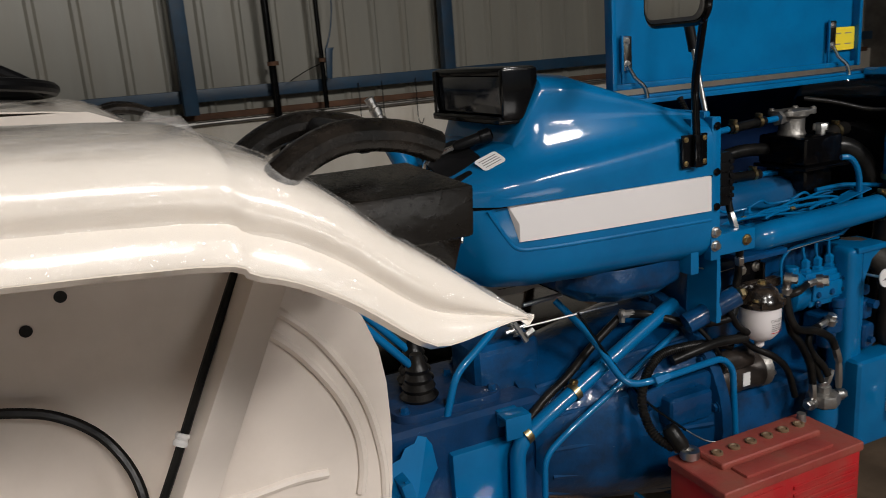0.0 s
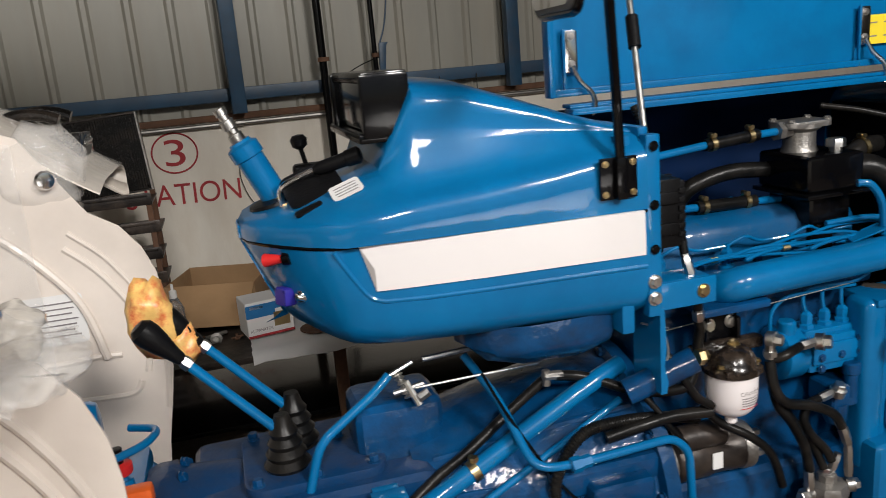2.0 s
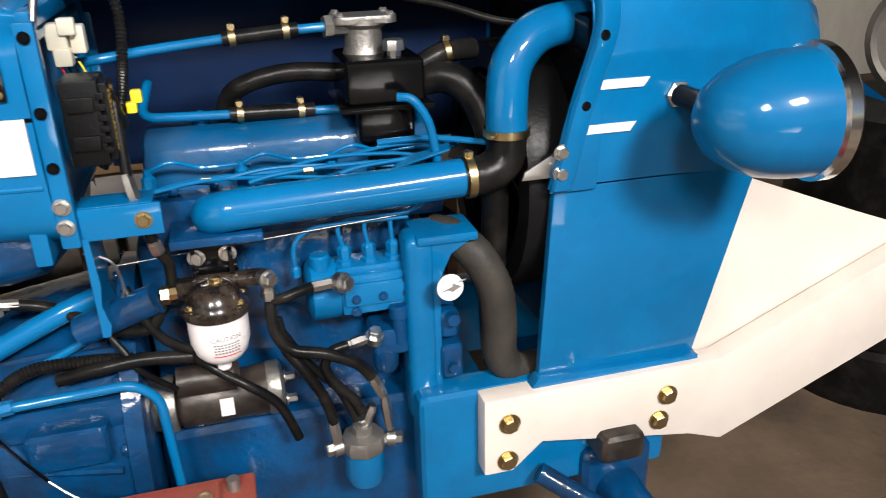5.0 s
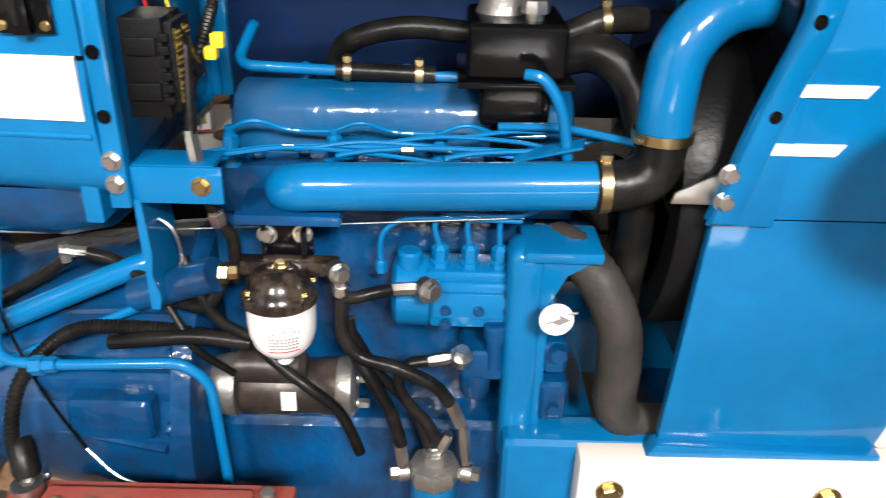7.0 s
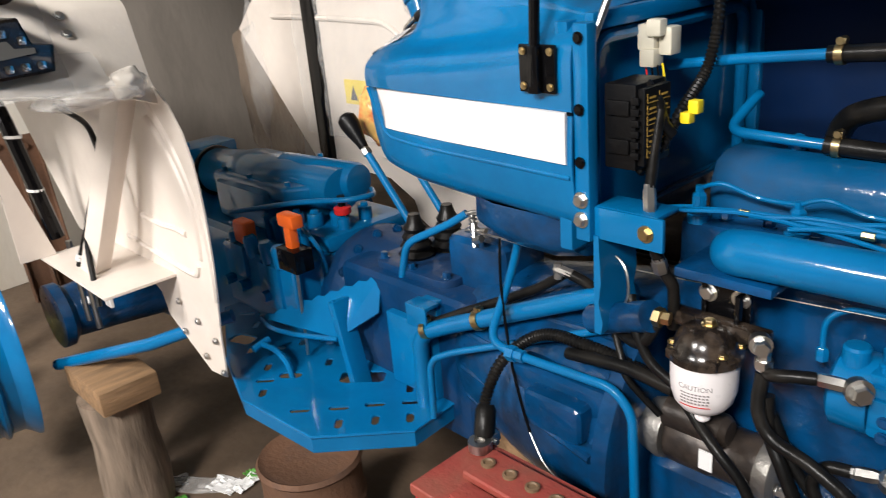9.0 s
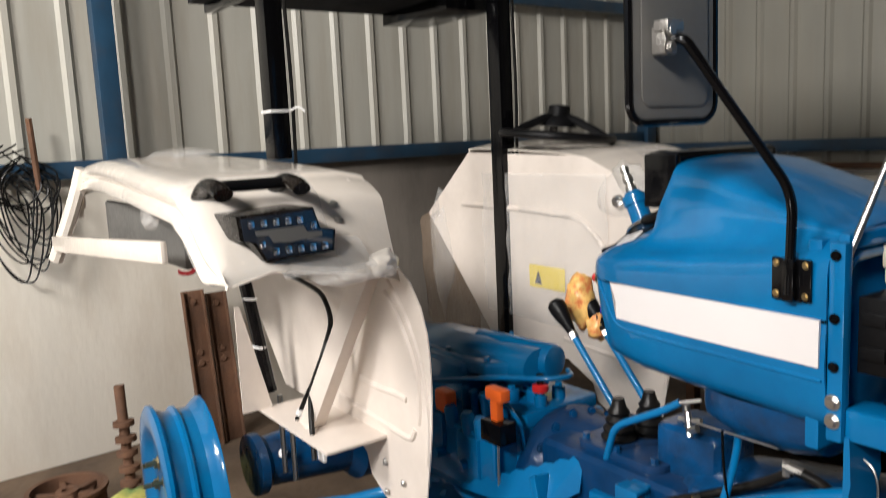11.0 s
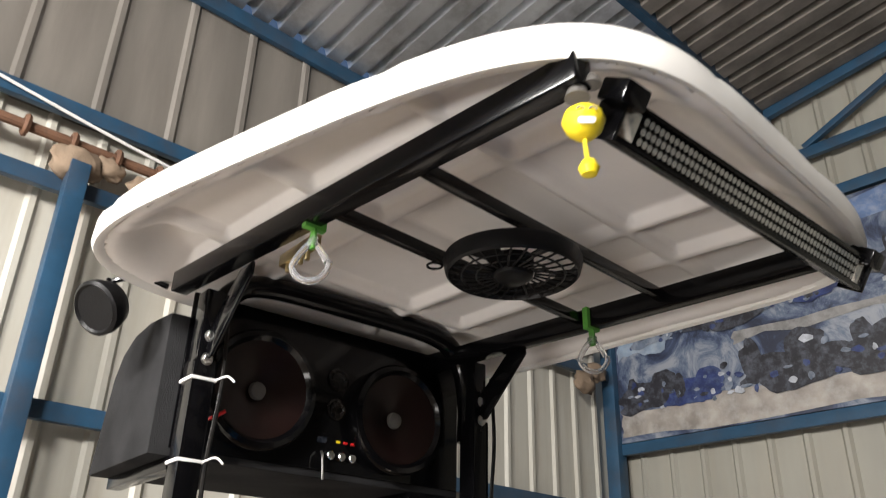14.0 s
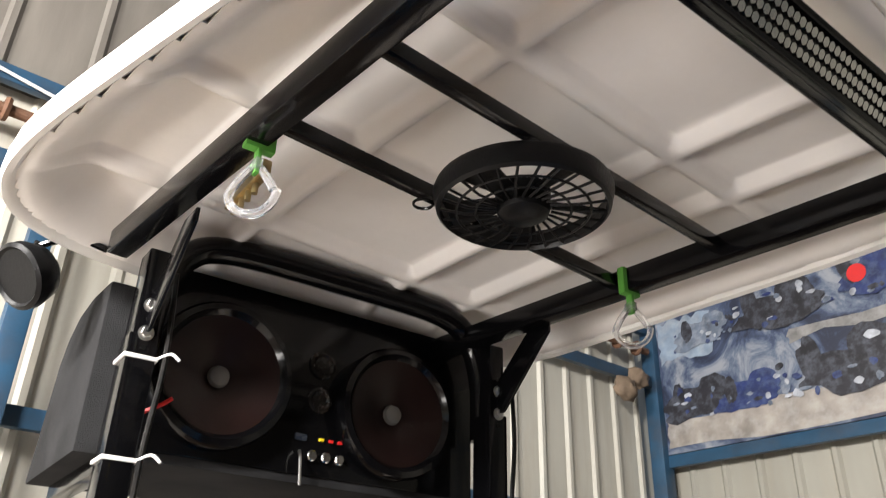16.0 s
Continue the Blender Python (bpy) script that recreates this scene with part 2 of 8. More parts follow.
def join(bm, b):
    if bm is None:
        return b
    mesh = bpy.data.meshes.new("tmp")
    b.to_mesh(mesh)
    b.free()
    bm.from_mesh(mesh)
    bpy.data.meshes.remove(mesh)
    return bm


def joined(*bms):
    base = bms[0]
    for b in bms[1:]:
        join(base, b)
    return base


def smooth_path(pts, n=8):
    """Catmull-Rom through the points."""
    P = [Vector(p) for p in pts]
    if len(P) < 3:
        return P
    out = []
    for i in range(len(P) - 1):
        a, b, c, d = P[max(i - 1, 0)], P[i], P[i + 1], P[min(i + 2, len(P) - 1)]
        for k in range(n):
            t = k / n
            out.append(0.5 * (2 * b + (c - a) * t + (2 * a - 5 * b + 4 * c - d) * t * t + (3 * b - a - 3 * c + d) * t ** 3))
    out.append(P[-1])
    return out


def bent_path(pts, r=0.04, n=5):
    """Straight runs with rounded corners of radius about r."""
    P = [Vector(p) for p in pts]
    out = [P[0]]
    for i in range(1, len(P) - 1):
        a, b = (P[i - 1] - P[i]), (P[i + 1] - P[i])
        d = min(r, a.length * 0.45, b.length * 0.45)
        s, e = P[i] + a.normalized() * d, P[i] + b.normalized() * d
        for k in range(n + 1):
            t = k / n
            out.append((1 - t) ** 2 * s + 2 * t * (1 - t) * P[i] + t * t * e)
    out.append(P[-1])
    return out


def tube(path, r, sides=12, bm=None, cap=True, radii=None):
    """A round tube along the path."""
    P = [Vector(p) for p in path]
    b = bmesh.new()
    rings, up = [], None
    for i, p in enumerate(P):
        d = (P[min(i + 1, len(P) - 1)] - P[max(i - 1, 0)]).normalized()
        if up is None:
            up = d.orthogonal().normalized()
        else:
            up = (up - d * up.dot(d)).normalized()
        v = d.cross(up)
        rr = radii[i] if radii else r
        rings.append([b.verts.new(p + rr * (math.cos(2 * math.pi * k / sides) * up + math.sin(2 * math.pi * k / sides) * v)) for k in range(sides)])
    for a, c in zip(rings, rings[1:]):
        for k in range(sides):
            b.faces.new((a[k], a[(k + 1) % sides], c[(k + 1) % sides], c[k]))
    if cap:
        b.faces.new(rings[0][::-1])
        b.faces.new(rings[-1])
    return join(bm, b)


def ribbed(path, r, pitch=0.008, depth=0.0012, sides=10, bm=None):
    """A corrugated hose along the path."""
    P = [Vector(p) for p in path]
    out, rad, s, k = [], [], 0.0, 0
    for a, c in zip(P, P[1:]):
        n = max(1, int((c - a).length / (pitch / 2)))
        for j in range(n):
            out.append(a.lerp(c, j / n))
            rad.append(r + (depth if k % 2 else -depth))
            k += 1
    out.append(P[-1])
    rad.append(r)
    return tube(out, r, sides, bm, True, rad)


def square_tube(path, w, h, bm=None, bev=0.004, upv=(0, 0, 1)):
    """Rectangular bar along straight runs."""
    for a, c in zip(path, path[1:]):
        a, c = Vector(a), Vector(c)
        d = (c - a)
        x = d.normalized()
        u = Vector(upv) if abs(x.dot(Vector(upv))) < 0.95 else Vector((1, 0, 0))
        y = u.cross(x).normalized()
        z = x.cross(y)
        m = Matrix((x, y, z)).transposed().to_4x4()
        m.translation = (a + c) / 2
        L = d.length
        bm = box(-L / 2, L / 2, -w / 2, w / 2, -h / 2, h / 2, bev, 2, m, bm)
    return bm


def lathe(profile, m=None, sides=24, bm=None):
    """A turned body: profile of (radius, height) about z."""
    b = bmesh.new()
    rings = []
    for r, z in profile:
        if r < 1e-6:
            rings.append([b.verts.new((0, 0, z))])
        else:
            rings.append([b.verts.new((r * math.cos(2 * math.pi * k / sides), r * math.sin(2 * math.pi * k / sides), z)) for k in range(sides)])
    for a, c in zip(rings, rings[1:]):
        for k in range(sides):
            q = [a[k % len(a)], a[(k + 1) % sides % len(a)], c[(k + 1) % sides % len(c)], c[k % len(c)]]
            q = [v for i, v in enumerate(q) if v not in q[:i]]
            if len(q) > 2:
                b.faces.new(q)
    open_ring = tuple(profile[0]) == tuple(profile[-1])
    for ring, flip in ((rings[0], True), (rings[-1], False)):
        if len(ring) > 2 and not open_ring:
            b.faces.new(ring[::-1] if flip else ring)
    if m:
        bmesh.ops.transform(b, verts=b.verts, matrix=m)
    return join(bm, b)


def axis(p, d, spin=0):
    """A frame at p whose z points along d."""
    return Matrix.Translation(p) @ Vector(d).to_track_quat("Z", "Y").to_matrix().to_4x4() @ Matrix.Rotation(spin, 4, "Z")


def rod(a, c, r, sides=12, bm=None):
    return tube([a, c], r, sides, bm)


def hexbolt(p, d, r=0.011, h=0.008, washer=True, bm=None):
    m = axis(p, d, 0.3)
    if washer:
        bm = lathe([(0, 0), (r * 1.35, 0), (r * 1.35, 0.002), (0, 0.002)], m, 16, bm)
    bm = lathe([(r, 0.001), (r, h * 0.85), (r * 0.85, h), (0, h)], m, 6, bm)
    return bm


def loft(sections, bm=None, close=False, caps=False):
    """A skin through sections of equal point counts."""
    b = bmesh.new()
    R = [[b.verts.new(p) for p in s] for s in sections]
    n = len(R[0])
    for a, c in zip(R, R[1:]):
        for k in range(n if close else n - 1):
            b.faces.new((a[k], a[(k + 1) % n], c[(k + 1) % n], c[k]))
    if caps:
        b.faces.new(R[0][::-1])
        b.faces.new(R[-1])
    return join(bm, b)


def prism(outline, m, depth, bev=0.0, bm=None, seg=2):
    """An outline in the local xy plane pushed along z by depth."""
    b = bmesh.new()
    f = b.faces.new([b.verts.new((x, y, 0)) for x, y in outline])
    g = bmesh.ops.extrude_face_region(b, geom=[f])
    bmesh.ops.translate(b, verts=[v for v in g["geom"] if isinstance(v, bmesh.types.BMVert)], vec=(0, 0, depth))
    if bev:
        bmesh.ops.bevel(b, geom=b.edges[:], offset=bev, segments=seg, affect="EDGES", profile=0.6)
    bmesh.ops.transform(b, verts=b.verts, matrix=m)
    return join(bm, b)


def thicken(bm, t):
    """Gives an open skin a thickness."""
    bmesh.ops.recalc_face_normals(bm, faces=bm.faces)
    bmesh.ops.solidify(bm, geom=bm.faces[:], thickness=t)
    return bm


XZ = Matrix(((1, 0, 0, 0), (0, 0, 1, 0), (0, 1, 0, 0), (0, 0, 0, 1)))  # local xy -> world xz, depth along +y


def round_rect(w, h, r, n=5, cx=0.0, cy=0.0):
    out = []
    for sx, sy, a0 in ((1, 1, 0), (-1, 1, 90), (-1, -1, 180), (1, -1, 270)):
        for k in range(n + 1):
            a = radians(a0 + 90 * k / n)
            out.append((cx + sx * (w / 2 - r) + r * math.cos(a), cy + sy * (h / 2 - r) + r * math.sin(a)))
    return out


# ---- the shed ----
SHED = Matrix.Translation((-2.75, 5.75, 0)) @ Matrix.Rotation(radians(4.0), 4, "Z")  # corner of the two walls


def sheet_wall(name, m, length, z0, z1, mat, label, pitch=0.27, rib=0.02, back=0.06, parent=None):
    """Ribbed sheet along local x, ribs towards local -y, upright between z0 and z1."""
    prof = []
    n = int(length / pitch)
    for i in range(n):
        u = i * pitch
        prof += [(u, 0), (u + pitch - 0.075, 0), (u + pitch - 0.055, -rib), (u + pitch - 0.025, -rib), (u + pitch - 0.005, 0)]
    prof.append((n * pitch, 0))
    prof += [(n * pitch, back), (0, back)]
    b = bmesh.new()
    lo = [b.verts.new((x, y, z0)) for x, y in prof]
    hi = [b.verts.new((x, y, z1)) for x, y in prof]
    k = len(prof)
    for i in range(k):
        b.faces.new((lo[i], lo[(i + 1) % k], hi[(i + 1) % k], hi[i]))
    bmesh.ops.transform(b, verts=b.verts, matrix=m)
    return tagged(link(name, b, mat, parent, smooth=False), label, "wall", kind="structure")


FAR = SHED
LEFT = SHED @ Matrix.Rotation(radians(90), 4, "Z")  # local x runs away from the viewer's back to the corner


def structure(name, bm, mat, label, category, smooth=True):
    return tagged(link(name, bm, mat, smooth=smooth), label, category, kind="structure")


structure("floor", box(-3.2, 9.5, -4.0, 6.6, -0.1, 0.0, 0), FLOOR, "brown oily concrete workshop floor with stains", "floor", False)
# far wall: masonry below, sheet above
structure("wall_far_masonry", box(-0.2, 11.5, 0.0, 0.25, 0.0, 1.28, 0.01, 2, FAR), WALL_PAINT, "whitewashed masonry wall with dirt streaks", "wall")
sheet_wall("wall_far_sheet", FAR @ Matrix.Translation((0, 0.06, 0)), 11.4, 1.26, 7.2, SHEET_DIM, "cream ribbed metal wall sheeting with stains")
# Section next to the corner, darker than the whitewashed rest.
structure("wall_left_grey", box(-3.5, -0.002, 0.0, 0.25, 0.0, 1.50, 0.01, 2, LEFT), PLASTER_GREY, "grey-brown wall section with vertical streaks", "wall")
structure("wall_left_masonry", box(-9.6, -3.5, 0.0, 0.25, 0.0, 1.50, 0.01, 2, LEFT), WALL_PAINT, "whitewashed masonry wall stained brown", "wall")
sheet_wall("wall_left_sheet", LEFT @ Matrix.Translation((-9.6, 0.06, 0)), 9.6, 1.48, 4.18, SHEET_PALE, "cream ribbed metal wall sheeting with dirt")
sheet_wall("wall_left_upper_sheet", LEFT @ Matrix.Translation((-9.6, 0.02, 0)), 9.6, 4.17, 5.42, SHEET_GREY, "weathered grey-brown metal sheeting above the rail", 0.42)
# Added filler: closes the model's corner gap so no sky shows through.
structure("wall_corner_filler", box(-0.25, 0.06, 0.0, 0.25, 1.2, 5.6, 0, 2, SHED), SHEET_DIM, "added filler behind the corner post, blocks a sky leak", "wall", False)
# End and front walls are added out of view, dark to hold bounce down.
structure("wall_right", box(11.4, 11.6, -9.6, 0.2, 0.0, 7.0, 0, 2, SHED), SHEET_DARK, "unseen end wall, dark to cut bounce light", "wall")
fw = box(-0.2, 1.6, -9.65, -9.45, 0, 7.0, 0, 2, SHED)
fw = box(7.4, 11.6, -9.65, -9.45, 0, 7.0, 0, 2, SHED, fw)
fw = box(1.6, 7.4, -9.65, -9.45, 4.6, 7.0, 0, 2, SHED, fw)
structure("wall_front", fw, SHEET_DARK, "unseen dark front wall with a wide open doorway", "wall", False)
yard = box(-60, 60, -80, -4.0, -0.12, -0.02, 0)
structure("ground", yard, FLOOR, "bare earth yard outside the doorway", "ground", False)
# roof: ribbed sheets rising from the left eave
def roof(name, u0, u1, mat, label):
    slope = math.atan(0.13)
    m = SHED @ Matrix.Translation((u0, 0.1, 5.44 + 0.13 * u0)) @ Matrix.Rotation(-slope, 4, "Y") @ Matrix.Rotation(radians(-90), 4, "Z") @ Matrix.Rotation(radians(90), 4, "X")
    prof, n, pitch = [], 48, 0.2
    for i in range(n):
        u = i * pitch
        prof += [(u, 0), (u + 0.12, 0), (u + 0.135, 0.07), (u + 0.18, 0.07), (u + pitch - 0.002, 0)]
    L = (u1 - u0) / math.cos(slope)
    b = bmesh.new()
    rows = [[b.verts.new((x, y + dz, -s)) for x, y in prof] for dz, s in ((0, 0), (0, L), (0.05, L), (0.05, 0))]
    for a, c in zip(rows, rows[1:] + rows[:1]):
        for i in range(len(prof) - 1):
            b.faces.new((a[i], a[i + 1], c[i + 1], c[i]))
    bmesh.ops.transform(b, verts=b.verts, matrix=m)
    return tagged(link(name, b, mat, smooth=False), label, "ceiling", kind="structure")


roof("ceiling", 0.02, 1.75, SHEET_ROOF, "bare metal ribbed roof sheet, shiny and stained")
roof("ceiling_2", 1.7, 11.6, SHEET_DARK, "dark ribbed roof sheet")


def girt(name, m, u0, u1, z, h=0.09, d=0.05, y=-0.03, label="blue painted steel rail across the wall"):
    return tagged(link(name, box(u0, u1, y - d, y, z - h / 2, z + h / 2, 0.005, 2, m), FRAME_BLUE), label, "rail", kind="structure")


for i, z in enumerate((1.54, 2.62, 3.74, 4.18)):
    girt("trim_left_%d" % (i + 1), LEFT, -9.5, -0.1, z)
girt("trim_eave", LEFT, -9.5, -0.05, 5.362, 0.115, 0.045, -0.002)
for i, z in enumerate((1.43, 3.12, 4.75, 5.15)):
    girt("trim_far_%d" % (i + 1), FAR, 0.1, 11.3, z)
for i, v in enumerate((-8.6, -4.65)):
    tagged(link("column_%d" % (i + 1), box(v - 0.05, v + 0.05, -0.17, -0.085, 1.5, 3.85, 0.006, 2, LEFT), FRAME_BLUE), "blue painted steel wall post", "post", kind="structure")
tagged(link("column_corner", box(0.0, 0.12, -0.14, -0.02, 0, 5.6, 0.006, 2, SHED), FRAME_BLUE), "dark blue steel corner post", "post", kind="structure")
for i, u in enumerate((3.55, 5.65, 8.2)):
    tagged(link("column_%d" % (i + 4), box(u - 0.05, u + 0.05, -0.17, -0.085, 1.3, 6.2, 0.006, 2, FAR), FRAME_BLUE), "dark blue steel wall post", "post", kind="structure")
pb = square_tube([SHED @ Vector((1.72, -0.02, 5.68)), SHED @ Vector((1.72, -9.5, 5.68))], 0.06, 0.12)
tagged(link("trim_purlin", pb, FRAME_BLUE), "dark steel roof purlin", "beam", kind="structure")

# ---- the tractor ----
tractor = thing("tractor", (0.9, YC, 0.0), "bright blue tractor under assembly with open bonnet, on timber blocks", "tractor")


def section(x, half):
    pts = smooth_path([(x, -o, z) for o, z in half], 5)
    full = [(p.x, YC + p.y, p.z) for p in pts]
    return full + [(p[0], 2 * YC - p[1], p[2]) for p in full[-2::-1]]


# cowl, upper shell: seam, shoulder, flank, ridge edge, ridge
cowl = part("cowl_top", thicken(loft([
    section(0.660, [(0.045, 1.292), (0.045, 1.299), (0.042, 1.306), (0.035, 1.311), (0.025, 1.313), (0.015, 1.314), (0, 1.314)]),
    section(0.670, [(0.085, 1.292), (0.085, 1.304), (0.08, 1.315), (0.065, 1.322), (0.05, 1.324), (0.03, 1.325), (0, 1.325)]),
    section(0.695, [(0.125, 1.292), (0.125, 1.307), (0.118, 1.320), (0.10, 1.328), (0.08, 1.330), (0.05, 1.331), (0, 1.331)]),
    section(0.725, [(0.165, 1.292), (0.165, 1.309), (0.157, 1.324), (0.13, 1.334), (0.10, 1.337), (0.06, 1.338), (0, 1.338)]),
    section(0.765, [(0.21, 1.292), (0.21, 1.312), (0.202, 1.329), (0.17, 1.344), (0.125, 1.350), (0.08, 1.352), (0, 1.352)]),
    section(0.82, [(0.255, 1.292), (0.255, 1.318), (0.245, 1.338), (0.21, 1.358), (0.15, 1.37), (0.09, 1.372), (0, 1.372)]),
    section(0.9, [(0.262, 1.292), (0.262, 1.322), (0.252, 1.346), (0.215, 1.372), (0.175, 1.395), (0.155, 1.403), (0, 1.405)]),
    section(0.925, [(0.265, 1.292), (0.265, 1.325), (0.255, 1.35), (0.215, 1.376), (0.19, 1.42), (0.165, 1.46), (0, 1.462)]),
    section(0.965, [(0.268, 1.292), (0.268, 1.328), (0.257, 1.355), (0.215, 1.38), (0.193, 1.46), (0.172, 1.537), (0, 1.552)]),
    section(1.05, [(0.272, 1.292), (0.272, 1.333), (0.26, 1.362), (0.222, 1.388), (0.197, 1.455), (0.176, 1.527), (0, 1.54)]),
    section(1.18, [(0.278, 1.292), (0.278, 1.345), (0.268, 1.375), (0.235, 1.398), (0.21, 1.44), (0.188, 1.482), (0, 1.497)]),
    section(1.28, [(0.282, 1.292), (0.282, 1.357), (0.274, 1.388), (0.25, 1.408), (0.225, 1.428), (0.2, 1.446), (0, 1.46)]),
    section(1.345, [(0.285, 1.292), (0.285, 1.362), (0.278, 1.392), (0.262, 1.41), (0.235, 1.42), (0.2, 1.429), (0, 1.44)]),
]), 0.004), BLUE, tractor, "glossy blue sheet-metal instrument cowl")


def low_section(x, o, z0):
    lean = 0.40 * min(1, max(0, (0.86 - x) / 0.18))  # the rear end slopes in towards its foot
    return [(p[0] + lean * (1.286 - p[2]), p[1], p[2]) for p in section(x, [(o, 1.286), (o + 0.003, 1.24), (o + 0.002, 1.19), (o - 0.012, z0 + 0.03), (o - 0.05, z0)])]


lows = [(0.662, 0.045, 1.122), (0.672, 0.085, 1.120), (0.697, 0.126, 1.117), (0.726, 0.166, 1.113), (0.765, 0.208, 1.108), (0.80, 0.234, 1.105), (0.84, 0.24, 1.103), (0.90, 0.25, 1.098), (1.05, 0.265, 1.094), (1.345, 0.284, 1.09)]
ends = [low_section(*v) for v in lows[:2]]
part("cowl_rear_panel", thicken(loft([[(x0, y0, z0), (x0 - 0.004, (y0 + y1) / 2, z0), (x0, y1, z0)] for (x0, y0, z0), (_, y1, _) in zip(ends[0][:len(ends[0]) // 2 + 1], ends[0][::-1])]), 0.003), BLUE, tractor, "flat blue rear panel of the cowl")
part("cowl_lip", thicken(loft([[(0.660, YC - w, z), (0.658, YC, z), (0.660, YC + w, z)] for w, z in ((0.045, 1.291), (0.045, 1.300), (0.035, 1.312))]), 0.003), BLUE, tractor)
part("cowl_side", thicken(loft([low_section(*v) for v in lows]), 0.004), BLUE, tractor, "glossy blue lower cowl panel")
part("fuel_tank", loft([section(x, [(o, 1.10), (o, 1.055), (o - 0.022, zb + 0.024), (o - 0.075, zb + 0.003), (0, zb)]) for x, o, zb in ((1.02, 0.13, 1.065), (1.035, 0.18, 1.04), (1.07, 0.222, 1.012), (1.13, 0.24, 1.002), (1.24, 0.243, 1.0), (1.295, 0.232, 1.008), (1.325, 0.195, 1.035), (1.338, 0.14, 1.065))], caps=True), BLUE_CAST_SHADED, tractor, "blue fuel tank belly under the cowl")
def side_at(x):
    for (a, oa, _), (c, oc, _) in zip(lows, lows[1:]):
        if a <= x <= c:
            return YC - (oa + (oc - oa) * (x - a) / (c - a))
    return YC - lows[-1][1]


part("crease", tube(smooth_path([(0.80, side_at(0.80) - 0.001, 1.284), (0.825, side_at(0.825) - 0.001, 1.24), (0.85, side_at(0.85) - 0.001, 1.203), (0.875, side_at(0.875) - 0.001, 1.192)], 4) + [Vector((x, side_at(x) - 0.001, 1.190)) for x in (0.95, 1.05, 1.15, 1.25, 1.34)], 0.0045, 8), BLUE, tractor)
part("seam", tube([(x, side_at(x) + 0.0005, 1.289) for x in (0.664, 0.672, 0.697, 0.726, 0.765, 0.80, 0.84, 0.90, 1.05, 1.20, 1.343)], 0.0032, 6), BLACK, tractor)
# white stripe, a little proud of the side
secs = []
for k in range(15):
    x = 0.84 + (1.336 - 0.84) * k / 14
    y = side_at(x)
    xb = max(x, 0.862)
    secs.append([(x, y - 0.001, 1.2915), (x, y - 0.0065, 1.2905), (xb, side_at(xb) - 0.0075, 1.25), (xb, side_at(xb) - 0.0075, 1.212), (xb, side_at(xb) - 0.001, 1.2105)])
part("stripe", loft(secs, caps=True), DECAL, tractor, "plain white decal stripe")
# rear flange that carries the bolts
part("cowl_flange", box(1.345, 1.372, 1.374, 1.398, 1.09, 1.42, 0.004), BLUE, tractor)
part("cowl_flange", box(1.345, 1.372, 2 * YC - 1.398, 2 * YC - 1.374, 1.09, 1.42, 0.004), BLUE, tractor)
part("cowl_rim", box(1.345, 1.365, 1.40, 1.91, 1.405, 1.432, 0.006), BLUE, tractor)
part("firewall", box(1.30, 1.325, 1.39, 1.92, 1.06, 1.42, 0.004), BLUE, tractor)
part("firewall_beading", tube(bent_path([(1.347, 1.42, 1.10), (1.347, 1.42, 1.39), (1.347, 1.89, 1.39), (1.347, 1.89, 1.10)], 0.04, 6), 0.011, 10), BLUE, tractor, "rounded blue beading round the bay")
# instrument hood
part("instrument_surround", joined(box(0.885, 0.965, YC - 0.17, YC + 0.17, 1.545, 1.563, 0.006), box(0.880, 0.965, YC - 0.178, YC - 0.16, 1.455, 1.56, 0.006), box(0.880, 0.965, YC + 0.16, YC + 0.178, 1.455, 1.56, 0.006), box(0.872, 0.965, YC - 0.17, YC + 0.17, 1.445, 1.462, 0.006)), BLACK, tractor, "black plastic instrument surround")
part("screen", box(0.888, 0.91, YC - 0.155, YC + 0.155, 1.465, 1.545, 0.003), SCREEN, tractor, "dark glass instrument screen")

# open bonnet half standing on its hinge
door = joined(prism([(1.31, 1.475), (2.19, 1.475), (2.19, 1.96), (1.31, 1.96), (1.31, 1.895), (1.24, 1.895), (1.24, 1.882), (1.31, 1.86)], Matrix.Translation((0, 1.70, 0)) @ XZ, 0.008), box(1.31, 2.19, 1.685, 1.70, 1.475, 1.49, 0.003), box(1.305, 1.318, 1.675, 1.706, 1.475, 1.90, 0.003), box(2.182, 2.195, 1.675, 1.706, 1.475, 1.90, 0.003))
part("bonnet_door", door, BLUE, tractor, "blue bonnet panel propped open")
part("bonnet_rail", joined(box(1.34, 2.22, 1.648, 1.69, 1.438, 1.452, 0.004), box(1.34, 2.22, 1.66, 1.70, 1.452, 1.460, 0.002)), BLUE, tractor)
# Inner face carries the engine bay's shade in its paint colour.
part("bonnet_far_side", thicken(loft([section(x, [(0.27, 1.06), (0.275, 1.25), (0.265, 1.37), (0.20, 1.43), (0, 1.45)])[20:] for x in (1.36, 1.8, 2.2)]), 0.004), BLUE_BAY_SHADE, tractor, "inside of the closed bonnet half, blue darkened for bay shade")

# nose
def nose_section(x, o, z0, zt):
    return section(x, [(o, z0), (o, (z0 + zt) / 2), (o - 0.004, zt - 0.12), (o - 0.05, zt - 0.025), (0, zt)])


part("nose_upper", thicken(loft([nose_section(2.20, 0.285, 1.10, 1.46), nose_section(2.35, 0.284, 1.10, 1.463), nose_section(2.52, 0.272, 1.09, 1.452), nose_section(2.64, 0.25, 1.08, 1.432), nose_section(2.71, 0.21, 1.08, 1.40), nose_section(2.74, 0.14, 1.10, 1.35)]), 0.004), BLUE, tractor)
